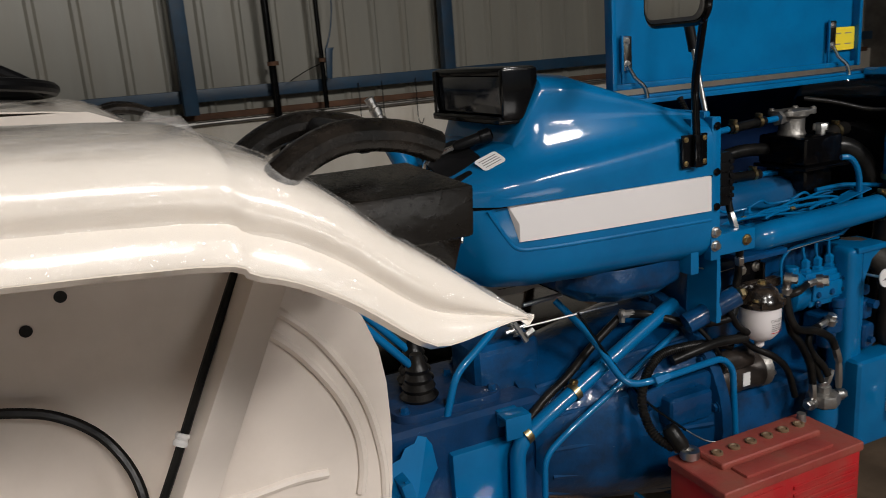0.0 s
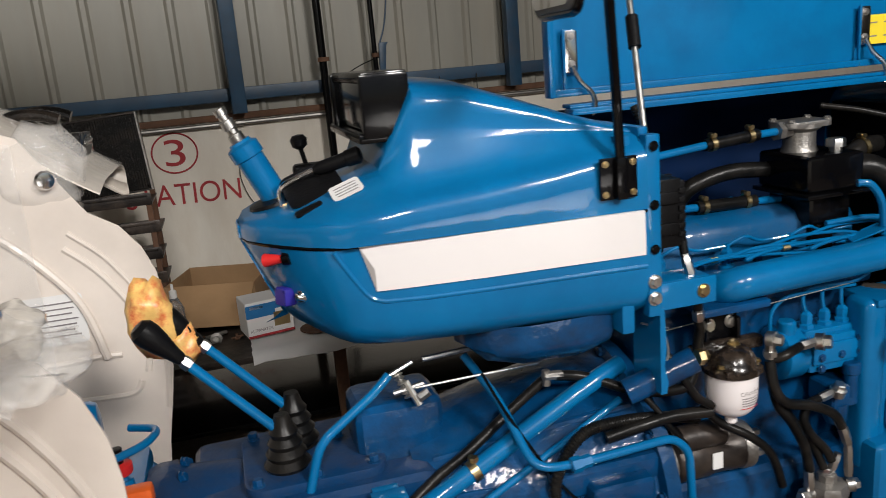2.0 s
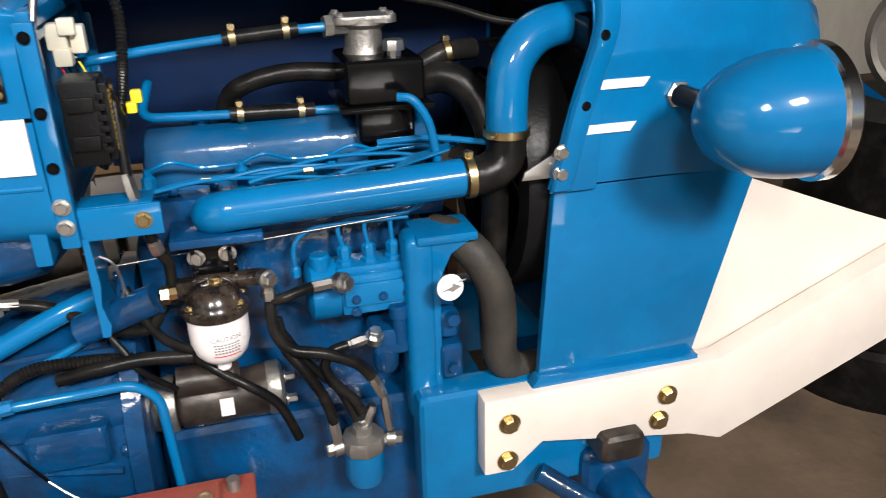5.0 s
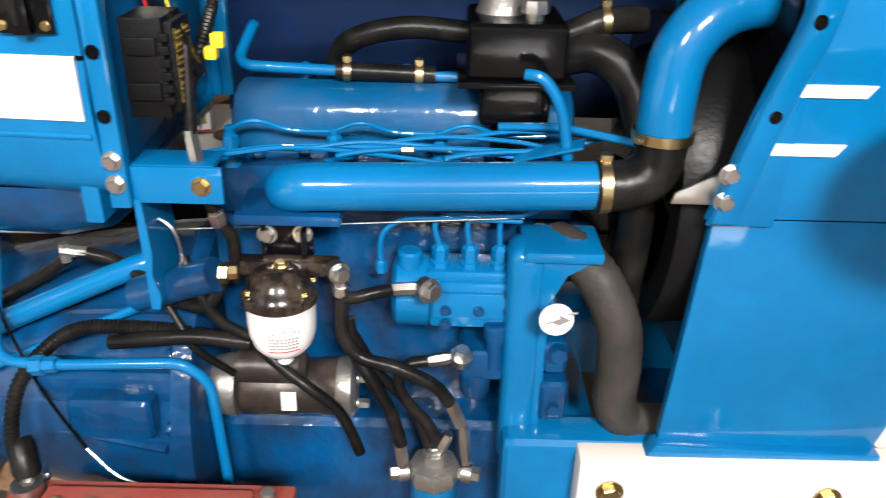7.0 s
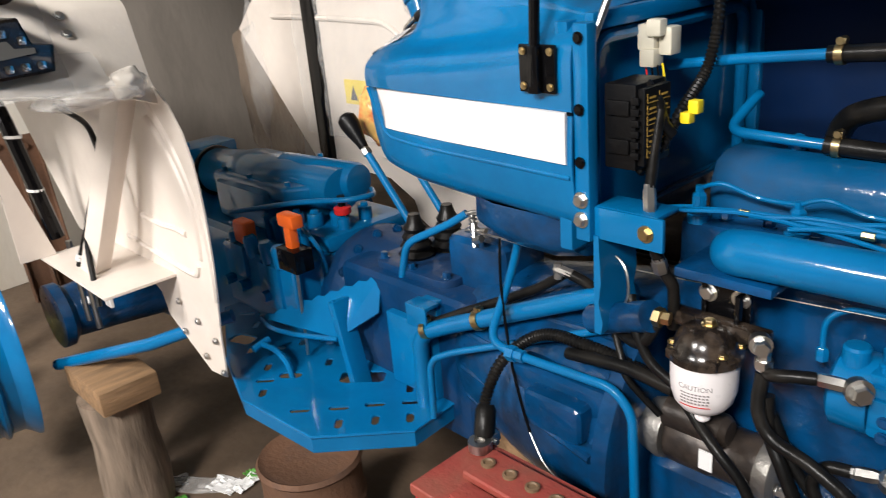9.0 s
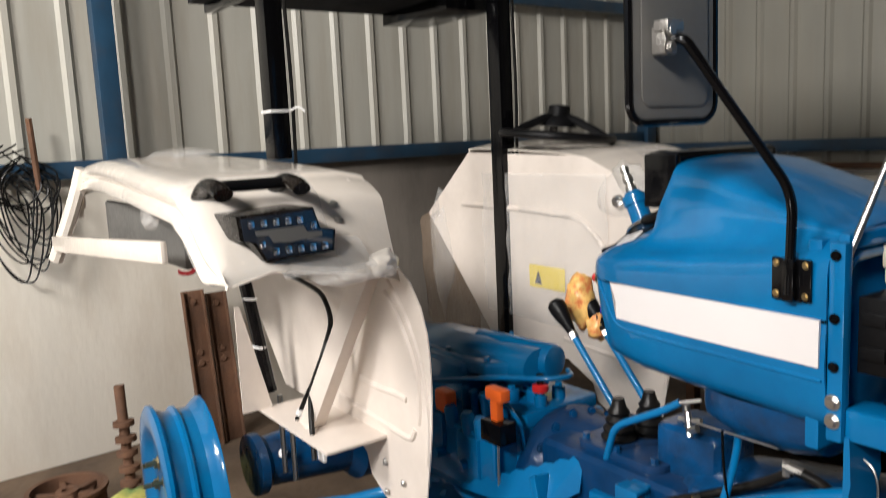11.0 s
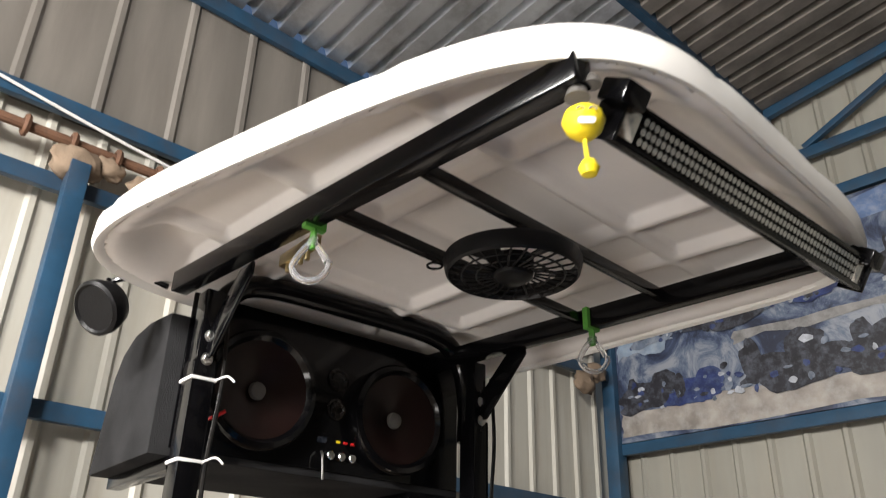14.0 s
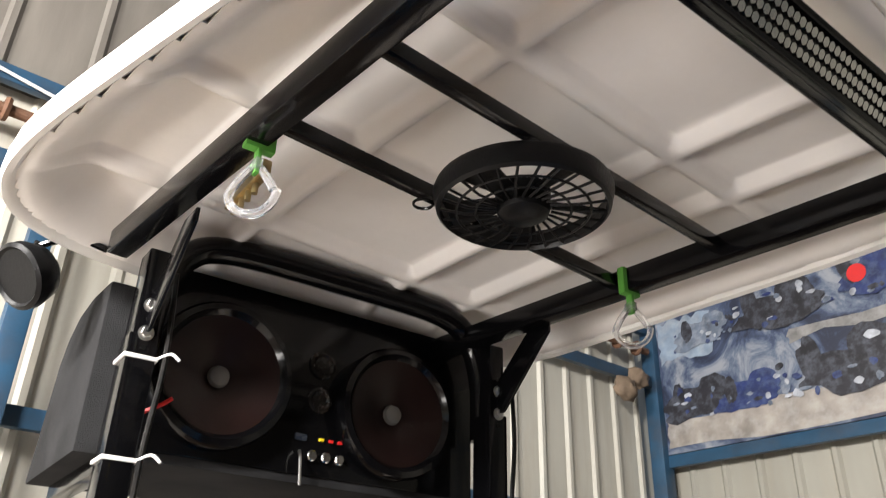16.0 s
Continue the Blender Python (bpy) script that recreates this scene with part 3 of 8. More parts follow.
part("nose_cheek", prism([(2.128, 1.09), (2.215, 1.09), (2.225, 1.36), (2.198, 1.352), (2.163, 1.238)], Matrix.Translation((0, 1.3675, 0)) @ XZ, 0.005, 0.001), BLUE, tractor)
part("nose_side", prism([(2.12, 0.71), (2.45, 0.695), (2.55, 1.095), (2.14, 1.095)], Matrix.Translation((0, 1.378, 0)) @ XZ, 0.02, 0.004), BLUE, tractor, "blue radiator side panel")
part("nose_foot", prism([(2.10, 0.697), (2.46, 0.690), (2.46, 0.712), (2.115, 0.722)], Matrix.Translation((0, 1.362, 0)) @ XZ, 0.03, 0.004), BLUE, tractor)
part("nose_front", box(2.46, 2.52, 1.42, 1.89, 0.70, 1.10, 0.01), BLUE, tractor)
part("radiator", box(2.20, 2.27, 1.40, 1.91, 0.72, 1.38, 0.01), BLACK, tractor, "black radiator core and shroud")

# front frame and white bracket
part("front_frame", joined(box(1.885, 2.42, 1.385, 1.46, 0.44, 0.703, 0.02, 3), box(1.93, 2.42, 1.85, 1.91, 0.50, 0.70, 0.01), box(1.93, 2.05, 1.40, 1.91, 0.50, 0.66, 0.01)), BLUE, tractor)
bk = prism([(2.0, 0.70), (2.503, 0.703), (2.793, 0.832), (3.1, 0.97), (3.1, 0.76), (2.837, 0.642), (2.526, 0.503), (2.45, 0.53), (2.12, 0.585), (2.06, 0.53), (2.0, 0.53)], Matrix.Translation((0, 1.345, 0)) @ XZ, 0.05, 0.006)
part("bumper_bracket", bk, CREAM, tractor, "cream painted steel bumper bracket")

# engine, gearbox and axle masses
# Block and head use the blue with shade painted in.
part("engine_block", joined(box(1.42, 1.93, 1.54, 1.80, 0.50, 1.02, 0.02), box(1.41, 1.93, 1.47, 1.84, 0.38, 0.665, 0.03, 3)), BLUE_CAST_SHADED, tractor, "blue painted cast engine block")
part("cylinder_head", box(1.44, 1.98, 1.52, 1.80, 1.02, 1.10, 0.012), BLUE_CAST_SHADED, tractor)


# ---- canopy ----
CAN = Matrix.Translation((0.22, 1.655, 0)) @ Matrix.Rotation(radians(6), 4, "Z")


def half_width(u, v):
    return 0.685 - 0.135 * u / 0.77 if v < 0 else 0.735 - 0.03 * u / 0.77


def canopy_outline(shrink=0.0, n=144):
    """Rounded plan of the canopy, narrower at the front."""
    out = []
    for k in range(n):
        a = 2 * math.pi * k / n
        c, s = math.cos(a), math.sin(a)
        e = 0.42
        u = -0.02 + (0.77 - shrink) * math.copysign(abs(c) ** e, c)
        v = math.copysign(abs(s) ** e, s)
        out.append((u, (half_width(u, v) - shrink) * v))
    return out


def crown(u):
    """Height of the canopy along its length: lower at the front and rear."""
    return 2.588 - 0.02 * abs(u / 0.8) ** 2.2


def ring(shrink, dz):
    out = []
    for u, v in canopy_outline(shrink):
        dip = 0.0
        if dz > 0.04:  # pressed grooves run over the rim
            for c0 in (-0.50, -0.135, 0.28):
                dip += 0.016 * max(0, 1 - abs(u - c0) / 0.035)
            if abs(u + 0.02) > 0.6:
                for c0 in (-0.24, 0.20):
                    dip += 0.016 * max(0, 1 - abs(v - c0) / 0.035)
        out.append(CAN @ Vector((u, v, crown(u) + dz - dip)))
    return out


canopy = part("canopy_top", loft([ring(0.03, 0.03), ring(0.012, 0.004), ring(0.0, 0.0), ring(-0.006, 0.015), ring(-0.004, 0.055), ring(0.015, 0.085), ring(0.06, 0.115), ring(0.2, 0.15), ring(0.5, 0.165)], close=True, caps=False), WHITE_FIBRE, tractor, "white fibreglass sun canopy")
bmx = bmesh.new()
bmx.from_mesh(canopy.data)
edge = [e for e in bmx.edges if e.is_boundary and e.verts[0].co.z > 2.65]
bmesh.ops.contextual_create(bmx, geom=edge)
bmesh.ops.recalc_face_normals(bmx, faces=bmx.faces)
bmx.to_mesh(canopy.data)
bmx.free()
# embossed lining: pads between channels
NX, NY = 150, 132
lin = bmesh.new()
grid = {}


def groove(d, w=0.009, soft=0.020):
    t = max(0.0, min(1.0, (w + soft - abs(d)) / soft))
    return t * t * (3 - 2 * t)


inside = {}
for i in range(NX + 1):
    for j in range(NY + 1):
        u, v = -0.79 + 1.54 * i / NX, -0.83 + 1.60 * j / NY
        h = half_width(u, v) - 0.012
        q = (abs((u + 0.02) / 0.758) ** 4.76 + abs(v / h) ** 4.76) ** (1 / 4.76)
        g = max([groove(u - c0) for c0 in (-0.50, -0.135, 0.28)] + [groove(v - c0) for c0 in (-0.44, -0.24, 0.20, 0.42)])
        e = max(0.0, min(1.0, (q - 0.84) / 0.14))
        inside[i, j] = q < 1
        grid[i, j] = lin.verts.new(CAN @ Vector((u, v, crown(u) + 0.10 - 0.030 * g * (1 - e) - 0.085 * e * e * (3 - 2 * e))))
for i in range(NX):
    for j in range(NY):
        k = [(i, j), (i + 1, j), (i + 1, j + 1), (i, j + 1)]
        if all(inside[p] for p in k):
            lin.faces.new([grid[p] for p in k])
bmesh.ops.delete(lin, geom=[v for v in lin.verts if not v.link_faces], context="VERTS")
part("lining", thicken(lin, 0.003), FIBRE_INNER, canopy, "grey-beige embossed underside", angle=60)
for v in (-0.485, 0.44):
    part("frame_rail", square_tube([CAN @ Vector((-0.66, v, 2.57)), CAN @ Vector((0.64, v, 2.562))], 0.045, 0.055), BLACK, tractor, "black steel canopy rail")
for u in (-0.028, 0.233):
    part("cross_bar", square_tube([CAN @ Vector((u, -0.465, 2.568)), CAN @ Vector((u, 0.42, 2.568))], 0.022, 0.03), BLACK, tractor)

# posts with the hoop between them
for y, s, zb in ((1.178, 1, 1.57), (2.095, -1, 0.80)):
    po = part("post", joined(box(-0.375, -0.305, y - 0.03, y + 0.03, zb, 2.36, 0.006), box(-0.37, -0.31, y - 0.024, y + 0.024, 2.30, 2.55, 0.005)), BLACK, tractor, "black square steel canopy post")
    part("brace", prism([(-0.31, 2.36), (-0.28, 2.36), (-0.10, 2.53), (-0.10, 2.56), (-0.17, 2.56), (-0.31, 2.44)], Matrix.Translation((0, y - 0.004, 0)) @ XZ, 0.008, 0.002), BLACK, po)
    for z in (2.42, 2.36):
        part("bolt", hexbolt((-0.305, y, z), (1, 0, 0), 0.012, 0.010), STEEL, po, "zinc hex bolt")
    for z in (2.45, 2.39, 2.33):
        part("hole", lathe([(0.006, 0), (0.006, 0.001), (0, 0.001)], axis((-0.3045, y, z), (1, 0, 0)), 10), RUBBER, po)
    for z in ((2.31, 2.11, 1.72) if s > 0 else ()):
        part("cable_tie", joined(box(-0.379, -0.301, y - 0.034, y + 0.034, z - 0.004, z + 0.004, 0.001), tube(smooth_path([(-0.30, y + 0.03, z), (-0.28, y + 0.05, z + 0.01), (-0.265, y + 0.065, z - 0.005)], 4), 0.003, 6)), PAPER, po, "white plastic cable tie")
    part("wiring", tube(smooth_path([(-0.30, y + 0.036, 2.50), (-0.295, y + 0.045, 2.3), (-0.30, y + 0.036, 2.1), (-0.298, y + 0.04, 1.8), (-0.30, y + 0.036, 1.5)], 6), 0.006, 8), RUBBER, po)
part("hoop", tube(smooth_path([(-0.375, 1.195, 2.30), (-0.375, 1.20, 2.46), (-0.375, 1.245, 2.575), (-0.375, 1.35, 2.625), (-0.375, 1.645, 2.632), (-0.375, 1.94, 2.625), (-0.375, 2.045, 2.575), (-0.375, 2.09, 2.46), (-0.375, 2.095, 2.30)], 8), 0.032, 16), BLACK, tractor, "black bent steel hoop")

# ---- fenders ----
def fender(side):
    """side -1: left, +1: right."""
    f = lambda o: YC + side * o
    top = [(-1.30, 1.47), (-1.27, 1.54), (-1.18, 1.58), (-0.7, 1.585), (0.08, 1.548), (0.20, 1.525), (0.27, 1.49), (0.34, 1.435), (0.41, 1.390), (0.47, 1.358)]
    if side > 0:
        top = [(-0.58, 1.50), (-0.55, 1.56), (-0.50, 1.578), (0.0, 1.552), (0.12, 1.525), (0.19, 1.485), (0.26, 1.43), (0.33, 1.378), (0.37, 1.352)]
    P = smooth_path([(x, 0, z) for x, z in top], 5)
    inn = 0.475 if side < 0 else 0.435
    secs = []
    for p in P:
        o = 0.97 - 0.065 * min(1, max(0, -p.x) / 1.2)
        lip = 0.085 if p.x < 0.35 else 0.085 - 0.07 * (p.x - 0.35) / 0.12
        end = max(0, (p.x - 0.28) / 0.19) if side < 0 else 0
        tip = min(1, max(0, (p.x - 0.36) / 0.11)) ** 1.5  # the outer edge narrows to one point
        row = []
        for off, dz in ((inn, -0.012), (0.55, 0.004), (0.65, 0.006), (0.75, 0.006), (o - 0.12, 0.006), (o - 0.05, 0.0), (o - 0.016, -0.012), (o - 0.002, -0.032), (o - 0.003, -0.034 - lip * 0.15), (o - 0.011, -0.035 - lip * 0.30), (o + 0.002, -0.035 - lip * 0.48), (o + 0.005, -0.035 - lip * 0.70), (o - 0.012, -0.035 - lip * 0.8)):
            q = max(0, (o - 0.03 - off) / (o - 0.03 - inn)) * end
            if off > o - 0.1:
                off, dz = off + (o - 0.01 - off) * tip, dz + (-0.026 - dz) * tip
            row.append((p.x - 0.12 * q, f(off), p.z + dz - 0.085 * q))
        secs.append(row)
    sh = part("fender", thicken(loft(secs), 0.004), CREAM_WRAP, tractor, "cream fender shell in clear plastic wrap", angle=50)
    wrap = []
    for k, sec in enumerate(secs):
        x = sec[0][0]
        if x < -0.5 or x > 0.45:
            continue
        row = []
        for a, c in zip(sec[2:], sec[3:]):
            for i in range(5):
                p = Vector(a).lerp(Vector(c), i / 5)
                p += Vector((0, side, 0.9)).normalized() * (0.005 + 0.006 * noise.noise(p * 20) + 0.003 * noise.noise(p * 70))
                row.append(p)
        wrap.append(row)
    part("plastic_wrap", loft(wrap), POLY, sh, "clear crinkled plastic film", angle=80)
    if side < 0:
        part("torn_film", loft([[(x, f(o), z + 0.02 * noise.noise(Vector((x * 30, o * 40, 2)))) for o in (0.60, 0.66, 0.72, 0.78, 0.83)] for x, z in ((0.36, 1.395), (0.39, 1.375), (0.42, 1.355), (0.445, 1.34), (0.46, 1.33))]), POLY, sh)
    pan = [(0.335, 1.30), (0.395, 1.262), (0.437, 1.205), (0.459, 1.145), (0.467, 1.085), (0.468, 1.02), (0.466, 0.97), (0.460, 0.90), (0.45, 0.84), (0.424, 0.71), (0.41, 0.585), (0.33, 0.575), (0.14, 0.68), (0.12, 0.74), (0.0, 0.80), (-0.43, 0.81), (-0.86, 1.29), (-0.55, 1.55), (0.10, 1.53), (0.22, 1.48)]
    inner = part("inner_panel", prism(pan, Matrix.Translation((0, f(inn) - 0.002, 0)) @ XZ, 0.004), CREAM, sh, "cream pressed inner panel with ribs")
    # pressed ribs
    bead = lambda pts, r: tube(smooth_path([(x, f(inn + 0.001), z) for x, z in pts], 6), r, 8)
    part("rib", bead([(0.285, 1.259), (0.36, 1.184), (0.423, 1.071), (0.446, 0.962), (0.445, 0.877), (0.435, 0.80)], 0.008), CREAM, inner)
    part("rib", bead([(0.27, 1.225), (0.326, 1.17), (0.378, 1.093), (0.408, 1.015), (0.412, 0.95), (0.403, 0.90)], 0.009), CREAM, inner)
    part("rib", bead([(0.11, 0.955), (0.22, 0.951), (0.30, 0.956), (0.352, 0.952)], 0.009), CREAM, inner)
    part("rib", bead([(-0.02, 0.873), (0.12, 0.862), (0.30, 0.85), (0.365, 0.852), (0.385, 0.88)], 0.009), CREAM, inner)
    for x, z in ((0.20, 0.745), (0.29, 0.715), (0.37, 0.685), (0.20, 0.66), (0.30, 0.62), (0.38, 0.60)):
        part("bolt", hexbolt((x + 0.03, f(inn + 0.005) + side * 0.002, z), (0, side, 0), 0.007, 0.006), STEEL, inner)
    for x, z in ((-0.035, 1.273), (0.014, 1.312)):
        part("hole", lathe([(0.0085, 0), (0.0085, 0.001), (0, 0.001)], axis((x + 0.004, f(inn + 0.0025), z + 0.01), (0, side, 0)), 14), RUBBER, inner)
    # base plate and struts
    part("base_plate", box(-0.22, 0.24, min(f(inn), f(0.66)), max(f(inn), f(0.72)), 0.815, 0.823, 0.002), CREAM, sh)
    quad = lambda a, b, c, d: loft([[a, b], [d, c]])
    part("gusset", thicken(quad((-0.20, f(0.715), 0.824), (-0.20, f(0.62), 0.824), (-0.20, f(0.70), 1.15), (-0.20, f(0.715), 1.15)), 0.004), CREAM, sh)
    part("strut_bar", square_tube([(0.288, f(0.52), 1.32), (0.028, f(0.60), 0.823)], 0.05, 0.055, None, 0.004), CREAM, sh)
    part("strut_cable", tube(smooth_path([(0.250, f(0.50), 1.325), (0.185, f(0.535), 1.205), (0.11, f(0.57), 1.06), (0.03, f(0.605), 0.92), (-0.015, f(0.625), 0.835)], 6), 0.0065, 8), RUBBER, sh)
    for x, o2, z in ((0.135, 0.559, 1.112), (0.0, 0.62, 0.86)):
        part("cable_tie", lathe([(0.010, -0.009), (0.011, -0.004), (0.009, 0.0), (0.011, 0.004), (0.010, 0.009)], axis((x, f(o2), z), (0.46, -0.22 * side, 0.9)), 10), PAPER, sh, "white printed tag on the cable")
    # rear light opening: leg and lower band
    if side < 0:
        part("rear_leg", tube(smooth_path([(-1.25, f(0.89), 1.56), (-1.28, f(0.92), 1.45), (-1.33, f(0.97), 1.30), (-1.37, f(1.0), 1.21)], 5), 0.028, 10), CREAM_WRAP, sh)
        part("rear_band", square_tube([(-1.36, f(1.0), 1.275), (-0.12, f(0.92), 1.345)], 0.02, 0.062, None, 0.008), CREAM_WRAP, sh)
        part("tail_lamp_box", box(-1.22, -0.25, min(f(0.80), f(0.83)), max(f(0.80), f(0.83)), 1.27, 1.435, 0.01), MIRROR_BACK, sh, "grey backing behind the light opening")
    part("cable", tube(smooth_path([(-0.35, f(0.48), 1.20), (-0.2, f(0.50), 1.20), (-0.07, f(0.505), 1.185), (0.0, f(0.515), 1.16), (0.05, f(0.53), 1.11), (0.075, f(0.57), 1.04), (0.06, f(0.61), 0.92), (0.12, f(0.64), 0.76)], 6), 0.0075, 8), RUBBER, sh)
    part("cable_tag", box(0.085, 0.125, min(f(0.605), f(0.615)), max(f(0.605), f(0.615)), 0.745, 0.79, 0.003), PAPER, sh)
    part("conduit", tube([(-0.36, f(0.64), 1.30), (-0.345, f(0.62), 1.18), (-0.335, f(0.57), 0.83)], 0.021, 10), BLACK, sh, "black leaning conduit inside the arch")
    for z, o2 in ((1.14, 0.612), (0.98, 0.592)):
        part("cable_tie", lathe([(0.024, -0.004), (0.024, 0.004)], axis((-0.342, f(o2), z), (0.02, -0.15 * side, 1)), 12), PAPER, sh, "white plastic cable tie")
    for x, z in ((0.292, 1.462), (0.312, 1.425)) if side < 0 else ():
        part("bolt", hexbolt((x, f(0.62), z + 0.005), (0.65, 0, 0.75), 0.009, 0.006), STEEL, sh)
    return sh


near_fender = fender(-1)
far_fender = fender(1)
film = [[(x, 2.073 + 0.012 * noise.noise(Vector((x * 9, z * 9, 1))) + 0.006 * noise.noise(Vector((x * 28, z * 28, 4))), z) for z in [0.92 + 0.55 * k / 44 for k in range(45)]] for x in [-0.45 + 0.66 * k / 54 for k in range(55)]]
part("plastic_film", loft(film), POLY, far_fender, "clear crumpled film over the panel", angle=80)
drape = [[(x + 0.012 * noise.noise(Vector((x * 12, z * 7, 6))), 2.104 + 0.02 * noise.noise(Vector((x * 14, z * 6, 8))), z) for z in [zt + (zb - zt) * k / 14 for k in range(15)]] for x, zt, zb in ((-0.945, 1.25, 0.93), (-0.93, 1.27, 0.82), (-0.88, 1.29, 0.79), (-0.82, 1.26, 0.77), (-0.76, 1.19, 0.765), (-0.68, 1.10, 0.77), (-0.60, 1.01, 0.78), (-0.53, 0.93, 0.79))]
part("film_drape", loft(drape), FILM_BROWN, far_fender, "brown dusty film hanging off the panel edge", angle=80)

# ---- engine ----
def cut(ob, cutter):
    """Cuts the cutter's volume out of the object's mesh."""
    mesh = bpy.data.meshes.new("cutter")
    bmesh.ops.recalc_face_normals(cutter, faces=cutter.faces)
    cutter.to_mesh(mesh)
    cutter.free()
    c = new("cutter", mesh)
    c.matrix_world = Matrix.Identity(4)
    mod = ob.modifiers.new("cut", "BOOLEAN")
    mod.object, mod.solver, mod.operation, mod.use_self = c, "EXACT", "DIFFERENCE", True
    bpy.context.view_layer.update()
    res = bpy.data.meshes.new_from_object(ob.evaluated_get(bpy.context.evaluated_depsgraph_get()))
    ob.modifiers.clear()
    ob.data = res
    bpy.data.objects.remove(c)
    res.polygons.foreach_set("use_smooth", [True] * len(res.polygons))
    res.set_sharp_from_angle(angle=radians(30))
    return ob


def clamp(name, p, d, r, parent, w=0.011, screw=(0, 0, 1)):
    """A worm-drive hose clamp."""
    m = axis(p, d)
    b = lathe([(r, -w / 2), (r + 0.002, -w / 2), (r + 0.002, w / 2), (r, w / 2), (r, -w / 2)], m, 24)
    s = Vector(p) + Vector(screw) * (r + 0.005)
    side = Vector(d).cross(Vector(screw)).normalized()
    rod(s - side * 0.010, s + side * 0.010, 0.0055, 10, b)
    square_tube([s - side * 0.006, s + side * 0.006], w * 1.1, 0.008, b, 0.001)
    return part(name, b, BRASS, parent, "gold zinc hose clamp")


def banjo(p, d, parent, r=0.013):
    b = hexbolt(p, d, r, 0.016, True)
    lathe([(r * 1.25, -0.014), (r * 1.25, 0)], axis(p, d), 16, b)
    return part("banjo_fitting", b, STEEL, parent, "bright steel banjo bolt")


def hose(path, r, parent, mat=None, name="hose", label="", n=8, sides=12):
    return part(name, tube(smooth_path(path, n), r, sides), mat or RUBBER, parent, label)


def ferrule(a, c, r, parent):
    return part("ferrule", tube([a, Vector(a).lerp(Vector(c), 0.15), Vector(a).lerp(Vector(c), 0.2), Vector(a).lerp(Vector(c), 0.8), c], r, 6, None, True, [r * 0.85, r * 0.85, r, r, r * 0.8]), STEEL, parent, "crimped steel hose end")


# intake pipe along the left of the engine
pipe_pts = [(1.57, 1.50, 1.075), (1.562, 1.465, 1.088), (1.58, 1.445, 1.097), (1.62, 1.441, 1.101), (1.80, 1.441, 1.106), (2.0, 1.441, 1.113)]
intake_pipe = part("intake_pipe", tube(smooth_path(pipe_pts, 8), 0.034, 24), BLUE, tractor, "thick glossy blue intake pipe")
part("flange", box(1.49, 1.64, 1.42, 1.52, 1.048, 1.064, 0.004), BLUE_CAST_SHADED, intake_pipe)
for x in (1.68, 1.83):
    part("runner", tube(smooth_path([(x, 1.445, 1.10), (x, 1.49, 1.085), (x, 1.55, 1.07)], 6), 0.026, 16), BLUE, intake_pipe)
clamp("clamp", (2.003, 1.441, 1.113), (1, 0, 0.03), 0.037, intake_pipe, 0.014)
elbow = part("rubber_elbow", joined(tube(smooth_path([(1.99, 1.441, 1.113), (2.04, 1.443, 1.115), (2.073, 1.447, 1.14), (2.078, 1.45, 1.19)], 8), 0.036, 20), tube(smooth_path([(2.05, 1.46, 1.12), (2.065, 1.475, 1.04), (2.06, 1.48, 0.85), (2.07, 1.49, 0.70)], 6), 0.026, 14)), RUBBER, tractor, "black moulded rubber intake elbow")
clamp("clamp", (2.077, 1.45, 1.186), (0, 0, 1), 0.040, elbow, 0.014, (-0.8, -0.6, 0))
part("air_pipe", tube(smooth_path([(2.077, 1.45, 1.18), (2.077, 1.45, 1.24), (2.085, 1.455, 1.295), (2.115, 1.465, 1.335), (2.16, 1.48, 1.355), (2.24, 1.50, 1.362)], 8), 0.037, 24), BLUE, tractor, "blue air pipe bending into the nose")
# coolant tank and thermostat housing
tank = part("coolant_tank", joined(box(1.81, 1.952, 1.525, 1.69, 1.232, 1.312, 0.012, 3), box(1.798, 1.964, 1.512, 1.692, 1.224, 1.233, 0.002), box(1.83, 1.935, 1.54, 1.68, 1.16, 1.226, 0.014, 3), box(1.85, 1.91, 1.56, 1.64, 1.08, 1.165, 0.008)), BLACK, tractor, "black steel coolant header tank")
part("filler_neck", lathe([(0.013, 0), (0.013, 0.02), (0.02, 0.02), (0.02, 0.035), (0.018, 0.038), (0, 0.038)], Matrix.Translation((1.905, 1.56, 1.302)), 8), STEEL, tank)
thermo = part("thermostat_housing", joined(lathe([(0.042, 0), (0.038, 0.01), (0.034, 0.02), (0.034, 0.05), (0.045, 0.058), (0.045, 0.068)], Matrix.Translation((1.862, 1.62, 1.305)), 20), prism(round_rect(0.115, 0.085, 0.02), Matrix.Translation((1.862, 1.62, 1.365)), 0.014, 0.003), tube([(1.86, 1.62, 1.36), (1.80, 1.608, 1.362)], 0.017, 8), tube([(1.805, 1.608, 1.362), (1.79, 1.606, 1.362)], 0.02, 6)), CAST_ALU, tractor, "cast aluminium thermostat housing")
for dx, dy in ((-0.045, -0.03), (0.045, -0.03), (0.045, 0.03), (-0.045, 0.03)):
    part("bolt", hexbolt((1.862 + dx, 1.62 + dy, 1.379), (0, 0, 1), 0.007, 0.006), CAST_ALU, thermo)
# heater pipes with rubber joints
up = part("coolant_pipe", tube([(1.37, 1.595, 1.327), (1.50, 1.60, 1.342), (1.615, 1.603, 1.352), (1.74, 1.605, 1.360), (1.80, 1.607, 1.362)], 0.0085, 14), BLUE, tractor, "thin blue coolant pipe")
part("rubber_joint", tube([(1.615, 1.603, 1.352), (1.745, 1.605, 1.361)], 0.0125, 14), RUBBER, up)
